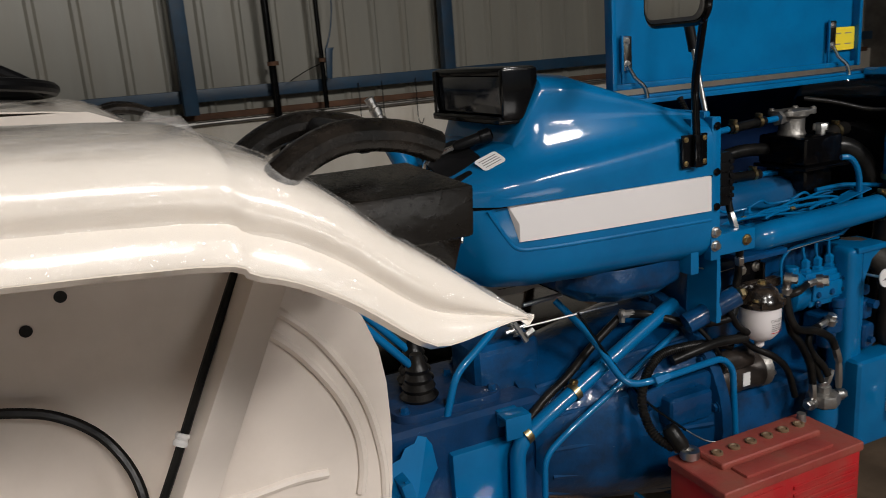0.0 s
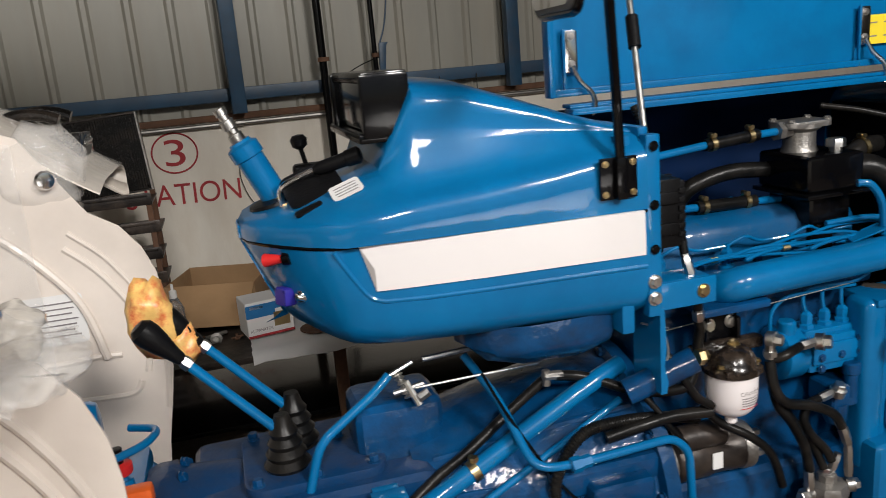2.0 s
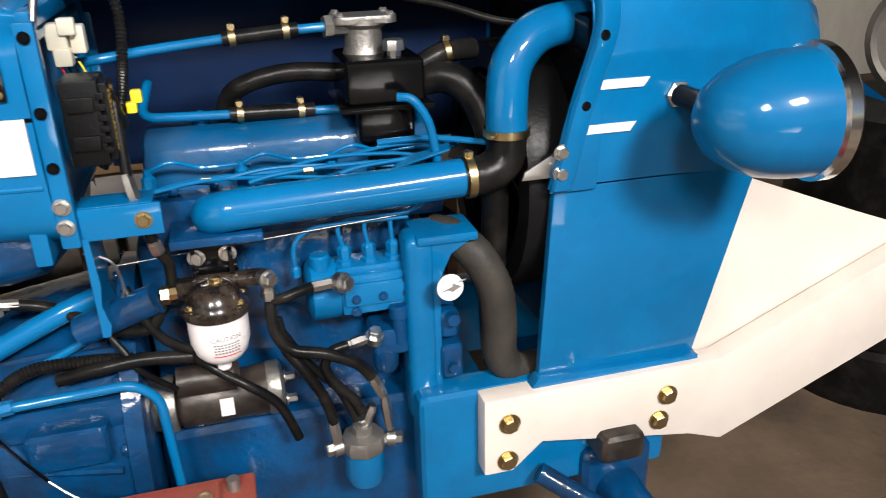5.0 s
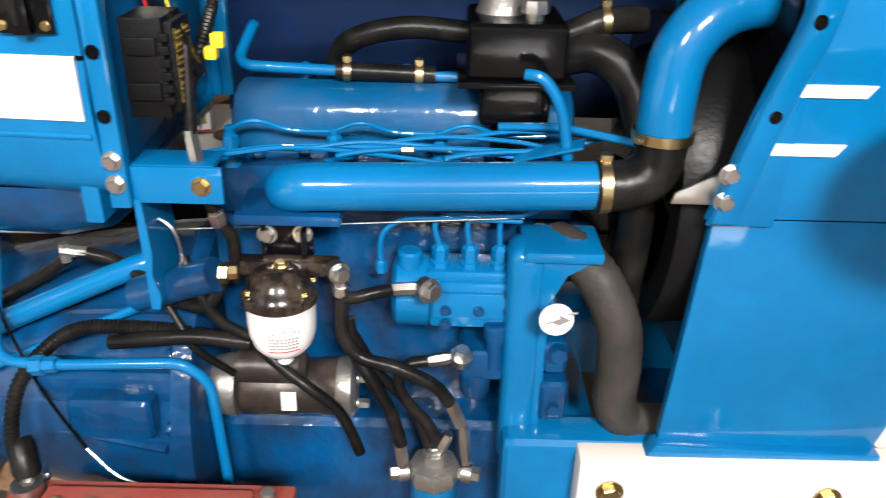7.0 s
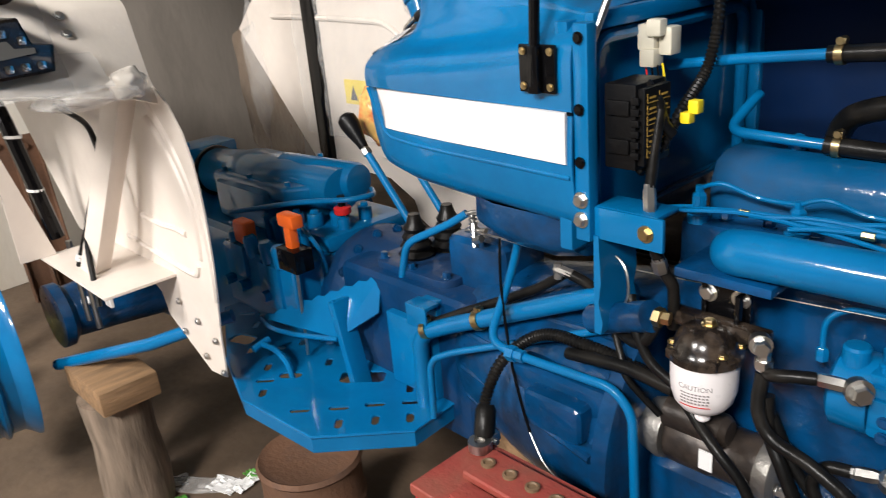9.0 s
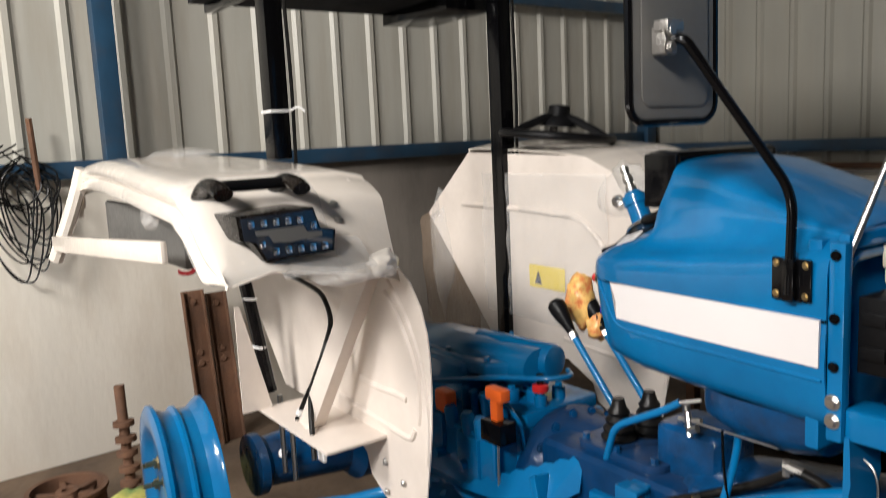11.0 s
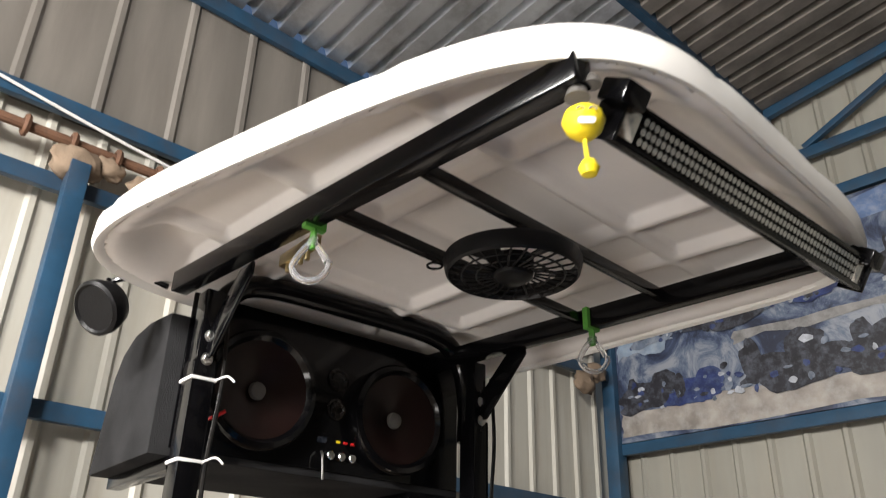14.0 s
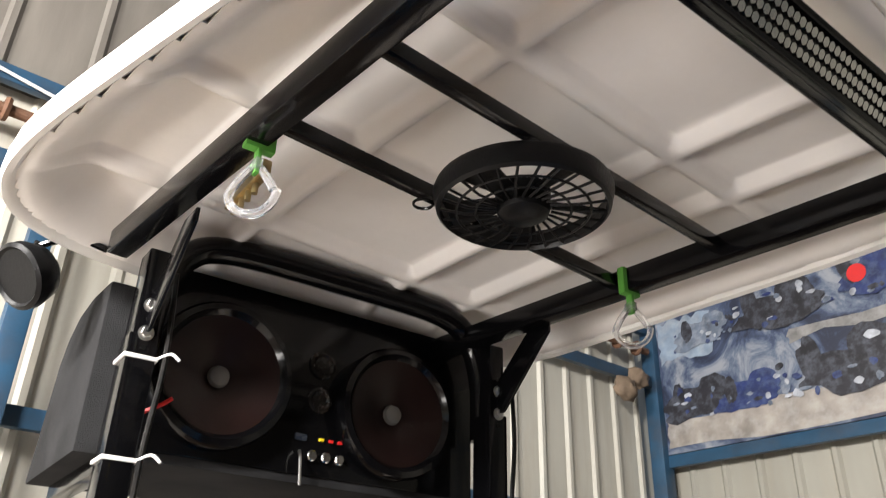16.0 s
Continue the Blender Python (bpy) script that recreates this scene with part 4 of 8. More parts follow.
clamp("clamp", (1.632, 1.603, 1.353), (1, 0, 0.07), 0.0135, up)
clamp("clamp", (1.724, 1.605, 1.360), (1, 0, 0.07), 0.0135, up)
low = part("coolant_pipe", tube(bent_path([(1.475, 1.70, 1.27), (1.46, 1.625, 1.222), (1.60, 1.63, 1.216), (1.835, 1.64, 1.206)], 0.03), 0.0085, 14), BLUE, tractor, "thin blue coolant pipe")
part("rubber_joint", tube([(1.612, 1.63, 1.216), (1.765, 1.638, 1.210)], 0.0135, 14), RUBBER, low)
clamp("clamp", (1.63, 1.631, 1.215), (1, 0.05, -0.04), 0.0145, low)
clamp("clamp", (1.74, 1.637, 1.211), (1, 0.05, -0.04), 0.0145, low)
part("black_stub", tube([(1.765, 1.638, 1.210), (1.835, 1.64, 1.206)], 0.008, 10), BLACK, low)
hose([(1.93, 1.60, 1.27), (1.97, 1.595, 1.29), (2.01, 1.60, 1.305), (2.07, 1.62, 1.305)], 0.02, tractor, name="overflow_hose")
clamp("clamp", (2.01, 1.60, 1.304), (1, 0.1, 0.1), 0.0215, tank)
hose([(1.60, 1.70, 1.20), (1.63, 1.68, 1.25), (1.72, 1.67, 1.275), (1.83, 1.66, 1.27)], 0.018, tractor, name="bypass_hose")
part("cross_pipe", tube(bent_path([(1.86, 1.53, 1.165), (1.95, 1.52, 1.17), (2.16, 1.46, 1.145)], 0.03), 0.006, 10), BLUE, tractor)
part("stay", prism([(-0.05, -0.012), (0.05, -0.016), (0.05, 0.016), (-0.05, 0.02)], Matrix.Translation((1.93, 1.475, 1.147)) @ Matrix.Rotation(radians(-20), 4, "Y") @ Matrix.Rotation(radians(-15), 4, "Z"), 0.004), BLUE, tractor)
part("lifting_eye", tube(smooth_path([(1.955, 1.47, 1.14), (1.94, 1.465, 1.21), (1.915, 1.47, 1.25), (1.89, 1.48, 1.255)], 6), 0.008, 10), BLUE, tractor)

# injectors and fuel lines on the head
for i, x in enumerate((1.465, 1.62, 1.775)):
    inj = part("injector", joined(lathe([(0.018, 0), (0.018, 0.014), (0.011, 0.016), (0.011, 0.04)], Matrix.Translation((x, 1.535, 1.095)), 16), lathe([(0.012, 0.03), (0.012, 0.045), (0.007, 0.05), (0.007, 0.06), (0, 0.06)], Matrix.Translation((x, 1.535, 1.095)), 6)), BLUE, tractor)
    part("leak_off_line", tube(smooth_path([(x, 1.535, 1.15), (x + 0.04, 1.53, 1.165), (x + 0.09, 1.545, 1.147), (x + 0.155, 1.535, 1.15)], 6), 0.0036, 8), BLUE, inj)
    part("fuel_line", tube(smooth_path([(x, 1.53, 1.12), (x + 0.03, 1.50, 1.125), (x + 0.01, 1.485, 1.13), (x + 0.06, 1.49, 1.138), (x + 0.17, 1.50, 1.14), (1.93 + 0.01 * i, 1.50, 1.13), (1.955, 1.48, 1.09), (1.90, 1.475, 1.05), (1.78 + 0.045 * i, 1.487, 1.04), (1.78 + 0.045 * i, 1.487, 0.985)], 7), 0.0042, 8), BLUE, inj)
for x in (1.56, 1.73):
    part("olive", lathe([(0.006, -0.008), (0.006, 0.008)], axis((x, 1.492, 1.139), (1, 0, 0)), 6), BRASS, tractor)
for x in [1.50 + 0.07 * k for k in range(7)]:
    part("head_nut", hexbolt((x, 1.555, 1.10), (0, 0, 1), 0.009, 0.012), BLUE_CAST_SHADED, tractor)
vc = part("rocker_cover", loft([[(x, 1.575 + dy, 1.10), (x, 1.575 + dy, 1.165 - dz), (x, 1.59 + dy, 1.188 - dz), (x, 1.62, 1.198 - dz), (x, 1.70, 1.198 - dz), (x, 1.735, 1.188 - dz), (x, 1.75, 1.165 - dz), (x, 1.75, 1.10)] for x, dy, dz in ((1.455, 0.012, 0.02), (1.462, 0.004, 0.006), (1.475, 0, 0), (1.96, 0, 0), (1.975, 0.004, 0.006), (1.98, 0.012, 0.02))], caps=True), BLUE_COVER_SHADED, tractor, "dusty blue rocker cover")
for x in (1.56, 1.72, 1.88):
    part("cap_nut", lathe([(0.016, 0), (0.016, 0.008), (0.01, 0.012), (0.009, 0.022), (0, 0.026)], Matrix.Translation((x, 1.66, 1.196)), 14), BLUE, vc)

# fuel filter with its clear bowl
FX, FY = 1.548, 1.418
fil = part("fuel_filter", joined(lathe([(0.052, 0.931), (0.056, 0.934), (0.056, 0.944), (0.050, 0.949), (0.047, 0.958), (0.040, 0.973), (0.026, 0.984), (0.0, 0.987)], Matrix.Translation((FX, FY, 0)), 32), box(FX - 0.075, FX + 0.085, FY + 0.012, FY + 0.04, 0.962, 0.986, 0.006), *[box(FX + dx - 0.009, FX + dx + 0.009, FY - 0.06 if dx == 0 else FY - 0.045, FY - 0.03, 0.935, 0.952, 0.003) for dx in (-0.032, 0.032)]), DUSTY_BLACK, tractor, "dusty black filter head on a bracket")
part("bowl", lathe([(0.0505, 0.933), (0.0505, 0.900), (0.0495, 0.880), (0.044, 0.861), (0.034, 0.848), (0.021, 0.841), (0.012, 0.839), (0.012, 0.824), (0.009, 0.820), (0, 0.820)], Matrix.Translation((FX, FY, 0)), 36), BOWL, fil, "milky white filter bowl with printed caution")
part("bracket", joined(box(FX - 0.03, FX - 0.022, 1.455, 1.463, 0.97, 1.055, 0.001), box(FX - 0.032, FX + 0.045, 1.462, 1.468, 0.965, 1.05, 0.002), box(FX + 0.03, FX + 0.038, 1.44, 1.463, 0.97, 1.03, 0.002)), BLACK, fil)
for p in ((1.526, 1.462, 1.015), (1.578, 1.462, 1.017)):
    part("bolt", hexbolt(p, (0, -1, 0), 0.011, 0.010), STEEL, fil, "zinc hex bolt")
for dx, dy in ((-0.04, -0.025), (0.04, -0.025), (0.0, 0.045), (-0.045, 0.02), (0.045, 0.02)):
    part("cap_screw", hexbolt((FX + dx, FY + dy, 0.953), (0, 0, 1), 0.006, 0.006), BRASS, fil)
part("bleed_screw", hexbolt((FX + 0.005, FY, 0.986), (0, 0, 1), 0.009, 0.009), BRASS, fil)
part("inlet_union", joined(rod((1.49, 1.415, 0.977), (1.465, 1.41, 0.977), 0.011, 6), lathe([(0.016, -0.006), (0.016, 0.006)], axis((1.473, 1.411, 0.977), (1, 0, 0)), 6)), BRASS, fil, "brass pipe union")
banjo((1.637, 1.405, 0.985), (0.5, -0.8, 0), fil, 0.012)
part("union", joined(rod((1.637, 1.418, 0.99), (1.637, 1.418, 0.94), 0.010, 8), lathe([(0.014, 0), (0.014, 0.012)], Matrix.Translation((1.637, 1.418, 0.945)), 6)), STEEL, fil)


def letters(body, size):
    """The flat mesh of a line of writing, as vertices and faces in its own plane."""
    cu = bpy.data.curves.new("writing", "FONT")
    cu.body, cu.size, cu.align_x, cu.align_y = body, size, "CENTER", "CENTER"
    ob = new("writing", cu)
    bpy.context.view_layer.update()
    me = bpy.data.meshes.new_from_object(ob.evaluated_get(bpy.context.evaluated_depsgraph_get()))
    bpy.data.objects.remove(ob)
    return me


def on_bowl(bm, u, z, r=0.0513, turn=13):
    a = radians(-90 + turn) + u / r
    return Vector((FX + r * math.cos(a), FY + r * math.sin(a), z))


tb = bmesh.new()
tb.from_mesh(letters("CAUTION", 0.0115))
for v in tb.verts:
    v.co = on_bowl(tb, v.co.x, 0.902 + v.co.y)
part("print_caution", tb, GREY_TEXT, fil, "printed word CAUTION")
tb = bmesh.new()
for i in range(4):
    w = 0.046 - 0.003 * (i % 2)
    for k in range(8):
        u0, u1 = -w / 2 + w * k / 8 + 0.0006, -w / 2 + w * (k + 1) / 8 - 0.0012
        q = [tb.verts.new(on_bowl(tb, u, z)) for u, z in ((u0, 0.891 - 0.005 * i), (u1, 0.891 - 0.005 * i), (u1, 0.8935 - 0.005 * i), (u0, 0.8935 - 0.005 * i))]
        tb.faces.new(q)
part("print_lines", tb, GREY_TEXT, fil)
tb = bmesh.new()
for k in range(10):
    u0, u1 = -0.023 + 0.0046 * k, -0.023 + 0.0046 * (k + 1)
    tb.faces.new([tb.verts.new(on_bowl(tb, u, z, 0.0503)) for u, z in ((u0, 0.8702), (u1, 0.8702), (u1, 0.8718), (u0, 0.8718))])
part("red_line", tb, RED, fil)

# injection pump
pump = part("injection_pump", joined(box(1.765, 1.905, 1.455, 1.56, 0.865, 0.945, 0.008, 2)), BLUE, tractor, "blue painted injection pump")
part("side_cover", box(1.77, 1.90, 1.448, 1.457, 0.885, 0.93, 0.004), BLUE, pump)
part("governor_case", lathe([(0.055, 0), (0.058, 0.005), (0.058, 0.05), (0.05, 0.056), (0.035, 0.06)], axis((1.765, 1.505, 0.905), (-1, 0, 0)), 28), BLUE, pump)
part("top_plate", box(1.76, 1.91, 1.465, 1.53, 0.94, 0.958, 0.006), BLUE, pump)
for i in range(3):
    x = 1.78 + 0.045 * i
    part("delivery_valve", joined(lathe([(0.016, 0), (0.016, 0.014), (0.012, 0.016), (0.012, 0.026)], Matrix.Translation((x, 1.487, 0.952)), 6), lathe([(0.013, 0.022), (0.013, 0.036), (0.007, 0.042), (0, 0.042)], Matrix.Translation((x, 1.487, 0.952)), 6)), BLUE, pump)
part("breather_cap", lathe([(0.019, 0), (0.019, 0.024), (0.016, 0.028), (0, 0.029)], Matrix.Translation((1.734, 1.49, 0.953)), 20), BLUE, pump)
for x, z in ((1.79, 0.90), (1.84, 0.90), (1.885, 0.90), (1.79, 0.875), (1.885, 0.93)):
    part("bolt", hexbolt((x, 1.449, z), (0, -1, 0), 0.007, 0.006), BLUE_CAST_SHADED, pump)
part("feed_line", tube(smooth_path([(1.69, 1.485, 0.955), (1.692, 1.485, 1.005), (1.72, 1.483, 1.032), (1.77, 1.482, 1.038), (1.90, 1.485, 1.035)], 8), 0.0042, 10), BLUE, pump)
part("line_nut", lathe([(0.009, 0), (0.009, 0.016), (0.006, 0.02)], Matrix.Translation((1.69, 1.485, 0.945)), 6), BLUE, pump)
part("primer", joined(lathe([(0.0145, 0.80), (0.0145, 0.85), (0.019, 0.853), (0.019, 0.874), (0.015, 0.878), (0, 0.878)], Matrix.Translation((1.868, 1.45, 0)), 18), box(1.815, 1.885, 1.44, 1.52, 0.775, 0.83, 0.012, 3), lathe([(0.02, 0.74), (0.025, 0.75), (0.025, 0.785)], Matrix.Translation((1.84, 1.46, 0)), 18)), BLUE_CAST_SHADED, pump, "blue hand primer pump")
banjo((1.765, 1.418, 0.952), (0.6, -0.75, 0.1), pump, 0.014)
banjo((1.816, 1.428, 0.832), (0.1, -0.3, 1), pump, 0.013)
ferrule((1.705, 1.42, 0.951), (1.752, 1.424, 0.953), 0.010, pump)
hose([(1.64, 1.42, 0.935), (1.66, 1.405, 0.945), (1.685, 1.41, 0.95), (1.71, 1.42, 0.951)], 0.0095, pump, label="black rubber fuel hose")
ferrule((1.765, 1.425, 0.823), (1.80, 1.428, 0.829), 0.010, pump)
hose([(1.765, 1.425, 0.823), (1.735, 1.42, 0.818), (1.72, 1.415, 0.79), (1.735, 1.41, 0.755), (1.765, 1.405, 0.72), (1.78, 1.40, 0.69)], 0.0095, pump, label="black rubber fuel hose")
hose([(1.637, 1.418, 0.935), (1.64, 1.405, 0.88), (1.665, 1.40, 0.845), (1.72, 1.395, 0.83), (1.775, 1.395, 0.80), (1.80, 1.398, 0.765)], 0.0105, fil, label="black rubber fuel hose with white print")
ferrule((1.80, 1.398, 0.768), (1.82, 1.40, 0.72), 0.011, fil)
hose([(1.645, 1.42, 0.90), (1.655, 1.415, 0.84), (1.68, 1.405, 0.80), (1.71, 1.40, 0.74), (1.725, 1.40, 0.68)], 0.0105, fil)
ferrule((1.722, 1.40, 0.69), (1.728, 1.40, 0.635), 0.011, fil)
hose([(1.65, 1.425, 0.87), (1.69, 1.42, 0.80), (1.74, 1.42, 0.74), (1.77, 1.41, 0.67)], 0.0095, fil)
# second filter, low down
lift = part("lift_pump", joined(lathe([(0.03, 0.60), (0.042, 0.605), (0.045, 0.62), (0.04, 0.635), (0.02, 0.64), (0.02, 0.655), (0.012, 0.66)], Matrix.Translation((1.778, 1.41, 0)), 8), rod((1.72, 1.405, 0.618), (1.845, 1.405, 0.618), 0.011, 8)), CAST_ALU, tractor, "bare alloy sediment filter head")
part("cup", lathe([(0.038, 0.602), (0.039, 0.55), (0.032, 0.53), (0, 0.525)], Matrix.Translation((1.778, 1.41, 0)), 20), BLUE, lift)
for p, d in (((1.722, 1.405, 0.618), (-1, -0.2, 0)), ((1.838, 1.405, 0.618), (1, -0.2, 0)), ((1.778, 1.41, 0.655), (0, 0, 1))):
    banjo(p, d, lift, 0.013)
ferrule((1.80, 1.405, 0.70), (1.785, 1.408, 0.66), 0.010, lift)
ferrule((1.822, 1.402, 0.72), (1.83, 1.405, 0.64), 0.010, lift)

# starter motor
st = part("starter_motor", joined(lathe([(0.036, 0), (0.047, 0.006), (0.050, 0.012), (0.050, 0.085), (0.047, 0.09), (0.047, 0.135), (0.049, 0.14), (0.049, 0.165)], axis((1.45, 1.50, 0.715), (1, 0, 0)), 28), lathe([(0.028, 0), (0.028, 0.10), (0.02, 0.11)], axis((1.46, 1.47, 0.775), (1, 0, 0)), 20)), DUSTY_DARK, tractor, "dusty dark starter motor")
part("end_cap", lathe([(0.05, 0), (0.052, 0.004), (0.052, 0.024), (0.044, 0.03), (0.02, 0.032), (0, 0.032)], axis((1.615, 1.50, 0.715), (1, 0, 0)), 28), CAST_ALU, st, "bare alloy end cap")
part("drive_end", lathe([(0.052, 0), (0.055, 0.01), (0.046, 0.045), (0.03, 0.055)], axis((1.45, 1.50, 0.715), (-1, 0, 0)), 24), CAST_ALU, st)
part("label", box(1.528, 1.552, 1.448, 1.4505, 0.702, 0.738, 0), PAPER, st, "small white paper label")
for z, y in ((0.74, 1.49), (0.70, 1.475)):
    part("terminal", hexbolt((1.648, y, z), (1, 0, 0), 0.009, 0.02), STEEL, st)

# more hoses in the bay
hose([(1.95, 1.66, 1.40), (2.02, 1.62, 1.385), (2.10, 1.58, 1.36), (2.17, 1.56, 1.35)], 0.007, tractor, name="harness")
hose([(1.49, 1.43, 0.86), (1.53, 1.42, 0.82), (1.58, 1.40, 0.79), (1.63, 1.40, 0.74), (1.66, 1.40, 0.66)], 0.009, tractor, name="hose")
hose([(1.41, 1.43, 0.99), (1.43, 1.41, 0.95), (1.46, 1.405, 0.90), (1.50, 1.41, 0.87)], 0.0085, tractor, name="hose")
hose([(1.94, 1.60, 1.25), (2.0, 1.575, 1.265), (2.05, 1.55, 1.23), (2.075, 1.52, 1.16)], 0.03, tractor, name="hose")
for k in range(4):  # fuel return lines looping over the head
    x, y, z = 1.46 + 0.11 * k, 1.488 + 0.014 * k, 1.128 + 0.006 * k
    part("return_line", tube(smooth_path([(x, 1.535, 1.12), (x - 0.025, y + 0.005, z - 0.002), (x + 0.01, y - 0.012, z + 0.004), (x + 0.10, y, z + 0.012), (x + 0.22, y + 0.004, z + 0.004), (min(1.95, x + 0.36), y - 0.004, z - 0.01)], 7), 0.0036, 8), BLUE, tractor)
fan_shroud = part("fan_shroud", lathe([(0.20, 0.0), (0.25, 0.0), (0.255, 0.02), (0.25, 0.10), (0.235, 0.11), (0.20, 0.0)], axis((2.105, YC, 1.06), (1, 0, 0)), 40), BLACK_PLASTIC, tractor, "black plastic fan shroud")
for k in range(6):
    part("fan_blade", prism([(0.03, -0.02), (0.18, -0.055), (0.185, 0.045), (0.03, 0.02)], axis((2.10, YC, 1.08), (1, 0, 0), k * math.pi / 3) @ Matrix.Rotation(0.45, 4, "X"), 0.004), BLACK_PLASTIC, fan_shroud)
# timing case and front plate
fp = part("front_plate", joined(box(1.925, 1.945, 1.43, 1.56, 0.66, 1.0, 0.005), box(1.88, 1.938, 1.425, 1.50, 0.62, 1.015, 0.024, 4), box(1.90, 2.015, 1.42, 1.52, 0.998, 1.016, 0.006)), BLUE, tractor, "blue front engine plate with a shelf")
part("gusset", prism([(1.93, 0.90), (1.93, 1.004), (2.01, 1.004), (1.965, 0.975)], Matrix.Translation((0, 1.428, 0)) @ XZ, 0.006), BLUE, fp)
for z in (0.72, 0.80, 0.88):
    part("bolt", hexbolt((1.91, 1.445, z), (0, -1, 0), 0.008, 0.007), BLUE_CAST_SHADED, fp)
part("water_pump", joined(lathe([(0.05, 0), (0.06, 0.02), (0.06, 0.05), (0.035, 0.08)], axis((1.945, 1.60, 0.95), (1, 0, 0)), 24), box(1.94, 1.985, 1.42, 1.50, 0.715, 0.79, 0.014, 3), box(1.94, 1.98, 1.425, 1.50, 0.80, 0.86, 0.016, 3), box(1.94, 1.97, 1.43, 1.50, 0.87, 0.90, 0.01), rod((1.962, 1.425, 0.85), (1.962, 1.405, 0.85), 0.013, 6), rod((1.962, 1.425, 0.745), (1.962, 1.408, 0.745), 0.010, 6)), BLUE_CAST_SHADED, tractor)
dd = part("dipstick_tag", lathe([(0.0245, 0), (0.0245, 0.003), (0, 0.003)], axis((1.946, 1.374, 0.936), (0.05, -1, 0.1)), 28), PAPER, tractor, "round white tag")
part("arrow", prism([(-0.018, -0.006), (0.004, 0.002), (0.004, 0.008), (0.02, 0.0), (0.004, -0.008), (-0.004, -0.004)], axis((1.946, 1.3705, 0.936), (0.05, -1, 0.1)), 0.0008), GREY_TEXT, dd)
part("wire", rod((1.946, 1.376, 0.94), (1.975, 1.372, 0.948), 0.0018, 6), STEEL, dd)
part("tag_stem", rod((1.946, 1.376, 0.936), (1.95, 1.46, 0.93), 0.004, 8), STEEL, dd)
part("bottom_hose", ribbed(smooth_path([(1.955, 1.52, 0.985), (1.985, 1.48, 0.985), (2.02, 1.445, 0.955), (2.05, 1.43, 0.89), (2.058, 1.428, 0.82), (2.06, 1.43, 0.755), (2.085, 1.44, 0.708), (2.14, 1.45, 0.692), (2.20, 1.46, 0.69)], 10), 0.034, 0.012, 0.0006, 18), DUSTY_RUBBER, tractor, "dusty black radiator hose")

# bracket between cowl and engine
br = part("cowl_bracket", joined(box(1.372, 1.492, 1.385, 1.393, 1.094, 1.146, 0.003), box(1.372, 1.48, 1.39, 1.45, 1.14, 1.147, 0.002), prism([(1.372, 1.10), (1.381, 1.10), (1.385, 1.02), (1.380, 0.985), (1.388, 0.95), (1.384, 0.93), (1.372, 0.93)], Matrix.Translation((0, 1.383, 0)) @ XZ, 0.10)), BLUE, tractor, "folded blue steel bracket")
part("bolt", hexbolt((1.464, 1.385, 1.12), (0, -1, 0), 0.010, 0.009), BRASS, br, "gold zinc hex bolt")
for z in (1.125, 1.157):
    part("bolt", hexbolt((1.357, 1.374, z), (0, -1, 0), 0.0098, 0.011), STEEL, cowl, "zinc hex bolt with washer")
for z in (1.217, 1.297, 1.40):
    part("screw", lathe([(0.008, 0), (0.009, 0.004), (0.006, 0.007), (0, 0.007)], axis((1.358, 1.374, z), (0, -1, 0)), 12), BLACK, cowl)
# fuse box with wiring
fb = part("fuse_box", joined(box(1.378, 1.432, 1.405, 1.485, 1.205, 1.332, 0.004), box(1.432, 1.444, 1.41, 1.48, 1.212, 1.326, 0.003), *[box(1.385, 1.424, 1.399, 1.407, z, z + 0.022, 0.002) for z in (1.23, 1.287)], *[box(1.426, 1.439, 1.401, 1.406, 1.224 + 0.016 * k, 1.234 + 0.016 * k, 0.001) for k in range(6)]), BLACK_PLASTIC, tractor, "black fuse box with a gold printed lid")
for iy in range(2):
    for k in range(6):
        y, z = 1.416 + 0.031 * iy, 1.224 + 0.016 * k
        part("print", joined(box(1.4442, 1.4448, y, y + 0.028, z, z + 0.0012, 0), box(1.4442, 1.4448, y, y + 0.0012, z, z + 0.014, 0), box(1.4442, 1.4448, y + 0.006, y + 0.022, z + 0.006, z + 0.009, 0)), GOLD_PRINT, fb)
con = part("connector", joined(box(1.355, 1.385, 1.525, 1.555, 1.36, 1.40, 0.004, 2, Matrix.Identity(4)), box(1.362, 1.388, 1.52, 1.55, 1.335, 1.363, 0.004), box(1.387, 1.409, 1.535, 1.565, 1.352, 1.395, 0.004), box(1.375, 1.40, 1.518, 1.54, 1.382, 1.408, 0.004)), material("cream_plastic", (0.62, 0.58, 0.47), 0.5, var=0.1), tractor, "cream plastic wiring connectors")
for i, c in enumerate((RED, RUBBER, RUBBER, YELLOW)):
    part("wire", tube(smooth_path([(1.365 + 0.010 * i, 1.535, 1.34), (1.378 + 0.010 * i, 1.52, 1.315), (1.40 + 0.008 * i, 1.49, 1.29)], 5), 0.0018, 6), c, con)
part("plug", joined(box(1.465, 1.482, 1.49, 1.508, 1.277, 1.297, 0.003), box(1.457, 1.473, 1.482, 1.50, 1.263, 1.28, 0.003)), YELLOW, tractor, "yellow wiring plug")
hose([(1.425, 1.44, 1.33), (1.44, 1.45, 1.30), (1.447, 1.455, 1.27), (1.452, 1.47, 1.25)], 0.009, tractor, name="harness")
hose([(1.445, 1.45, 1.29), (1.446, 1.435, 1.24), (1.448, 1.42, 1.18)], 0.0085, tractor, name="harness")
ferrule((1.447, 1.42, 1.185), (1.455, 1.41, 1.14), 0.010, tractor)
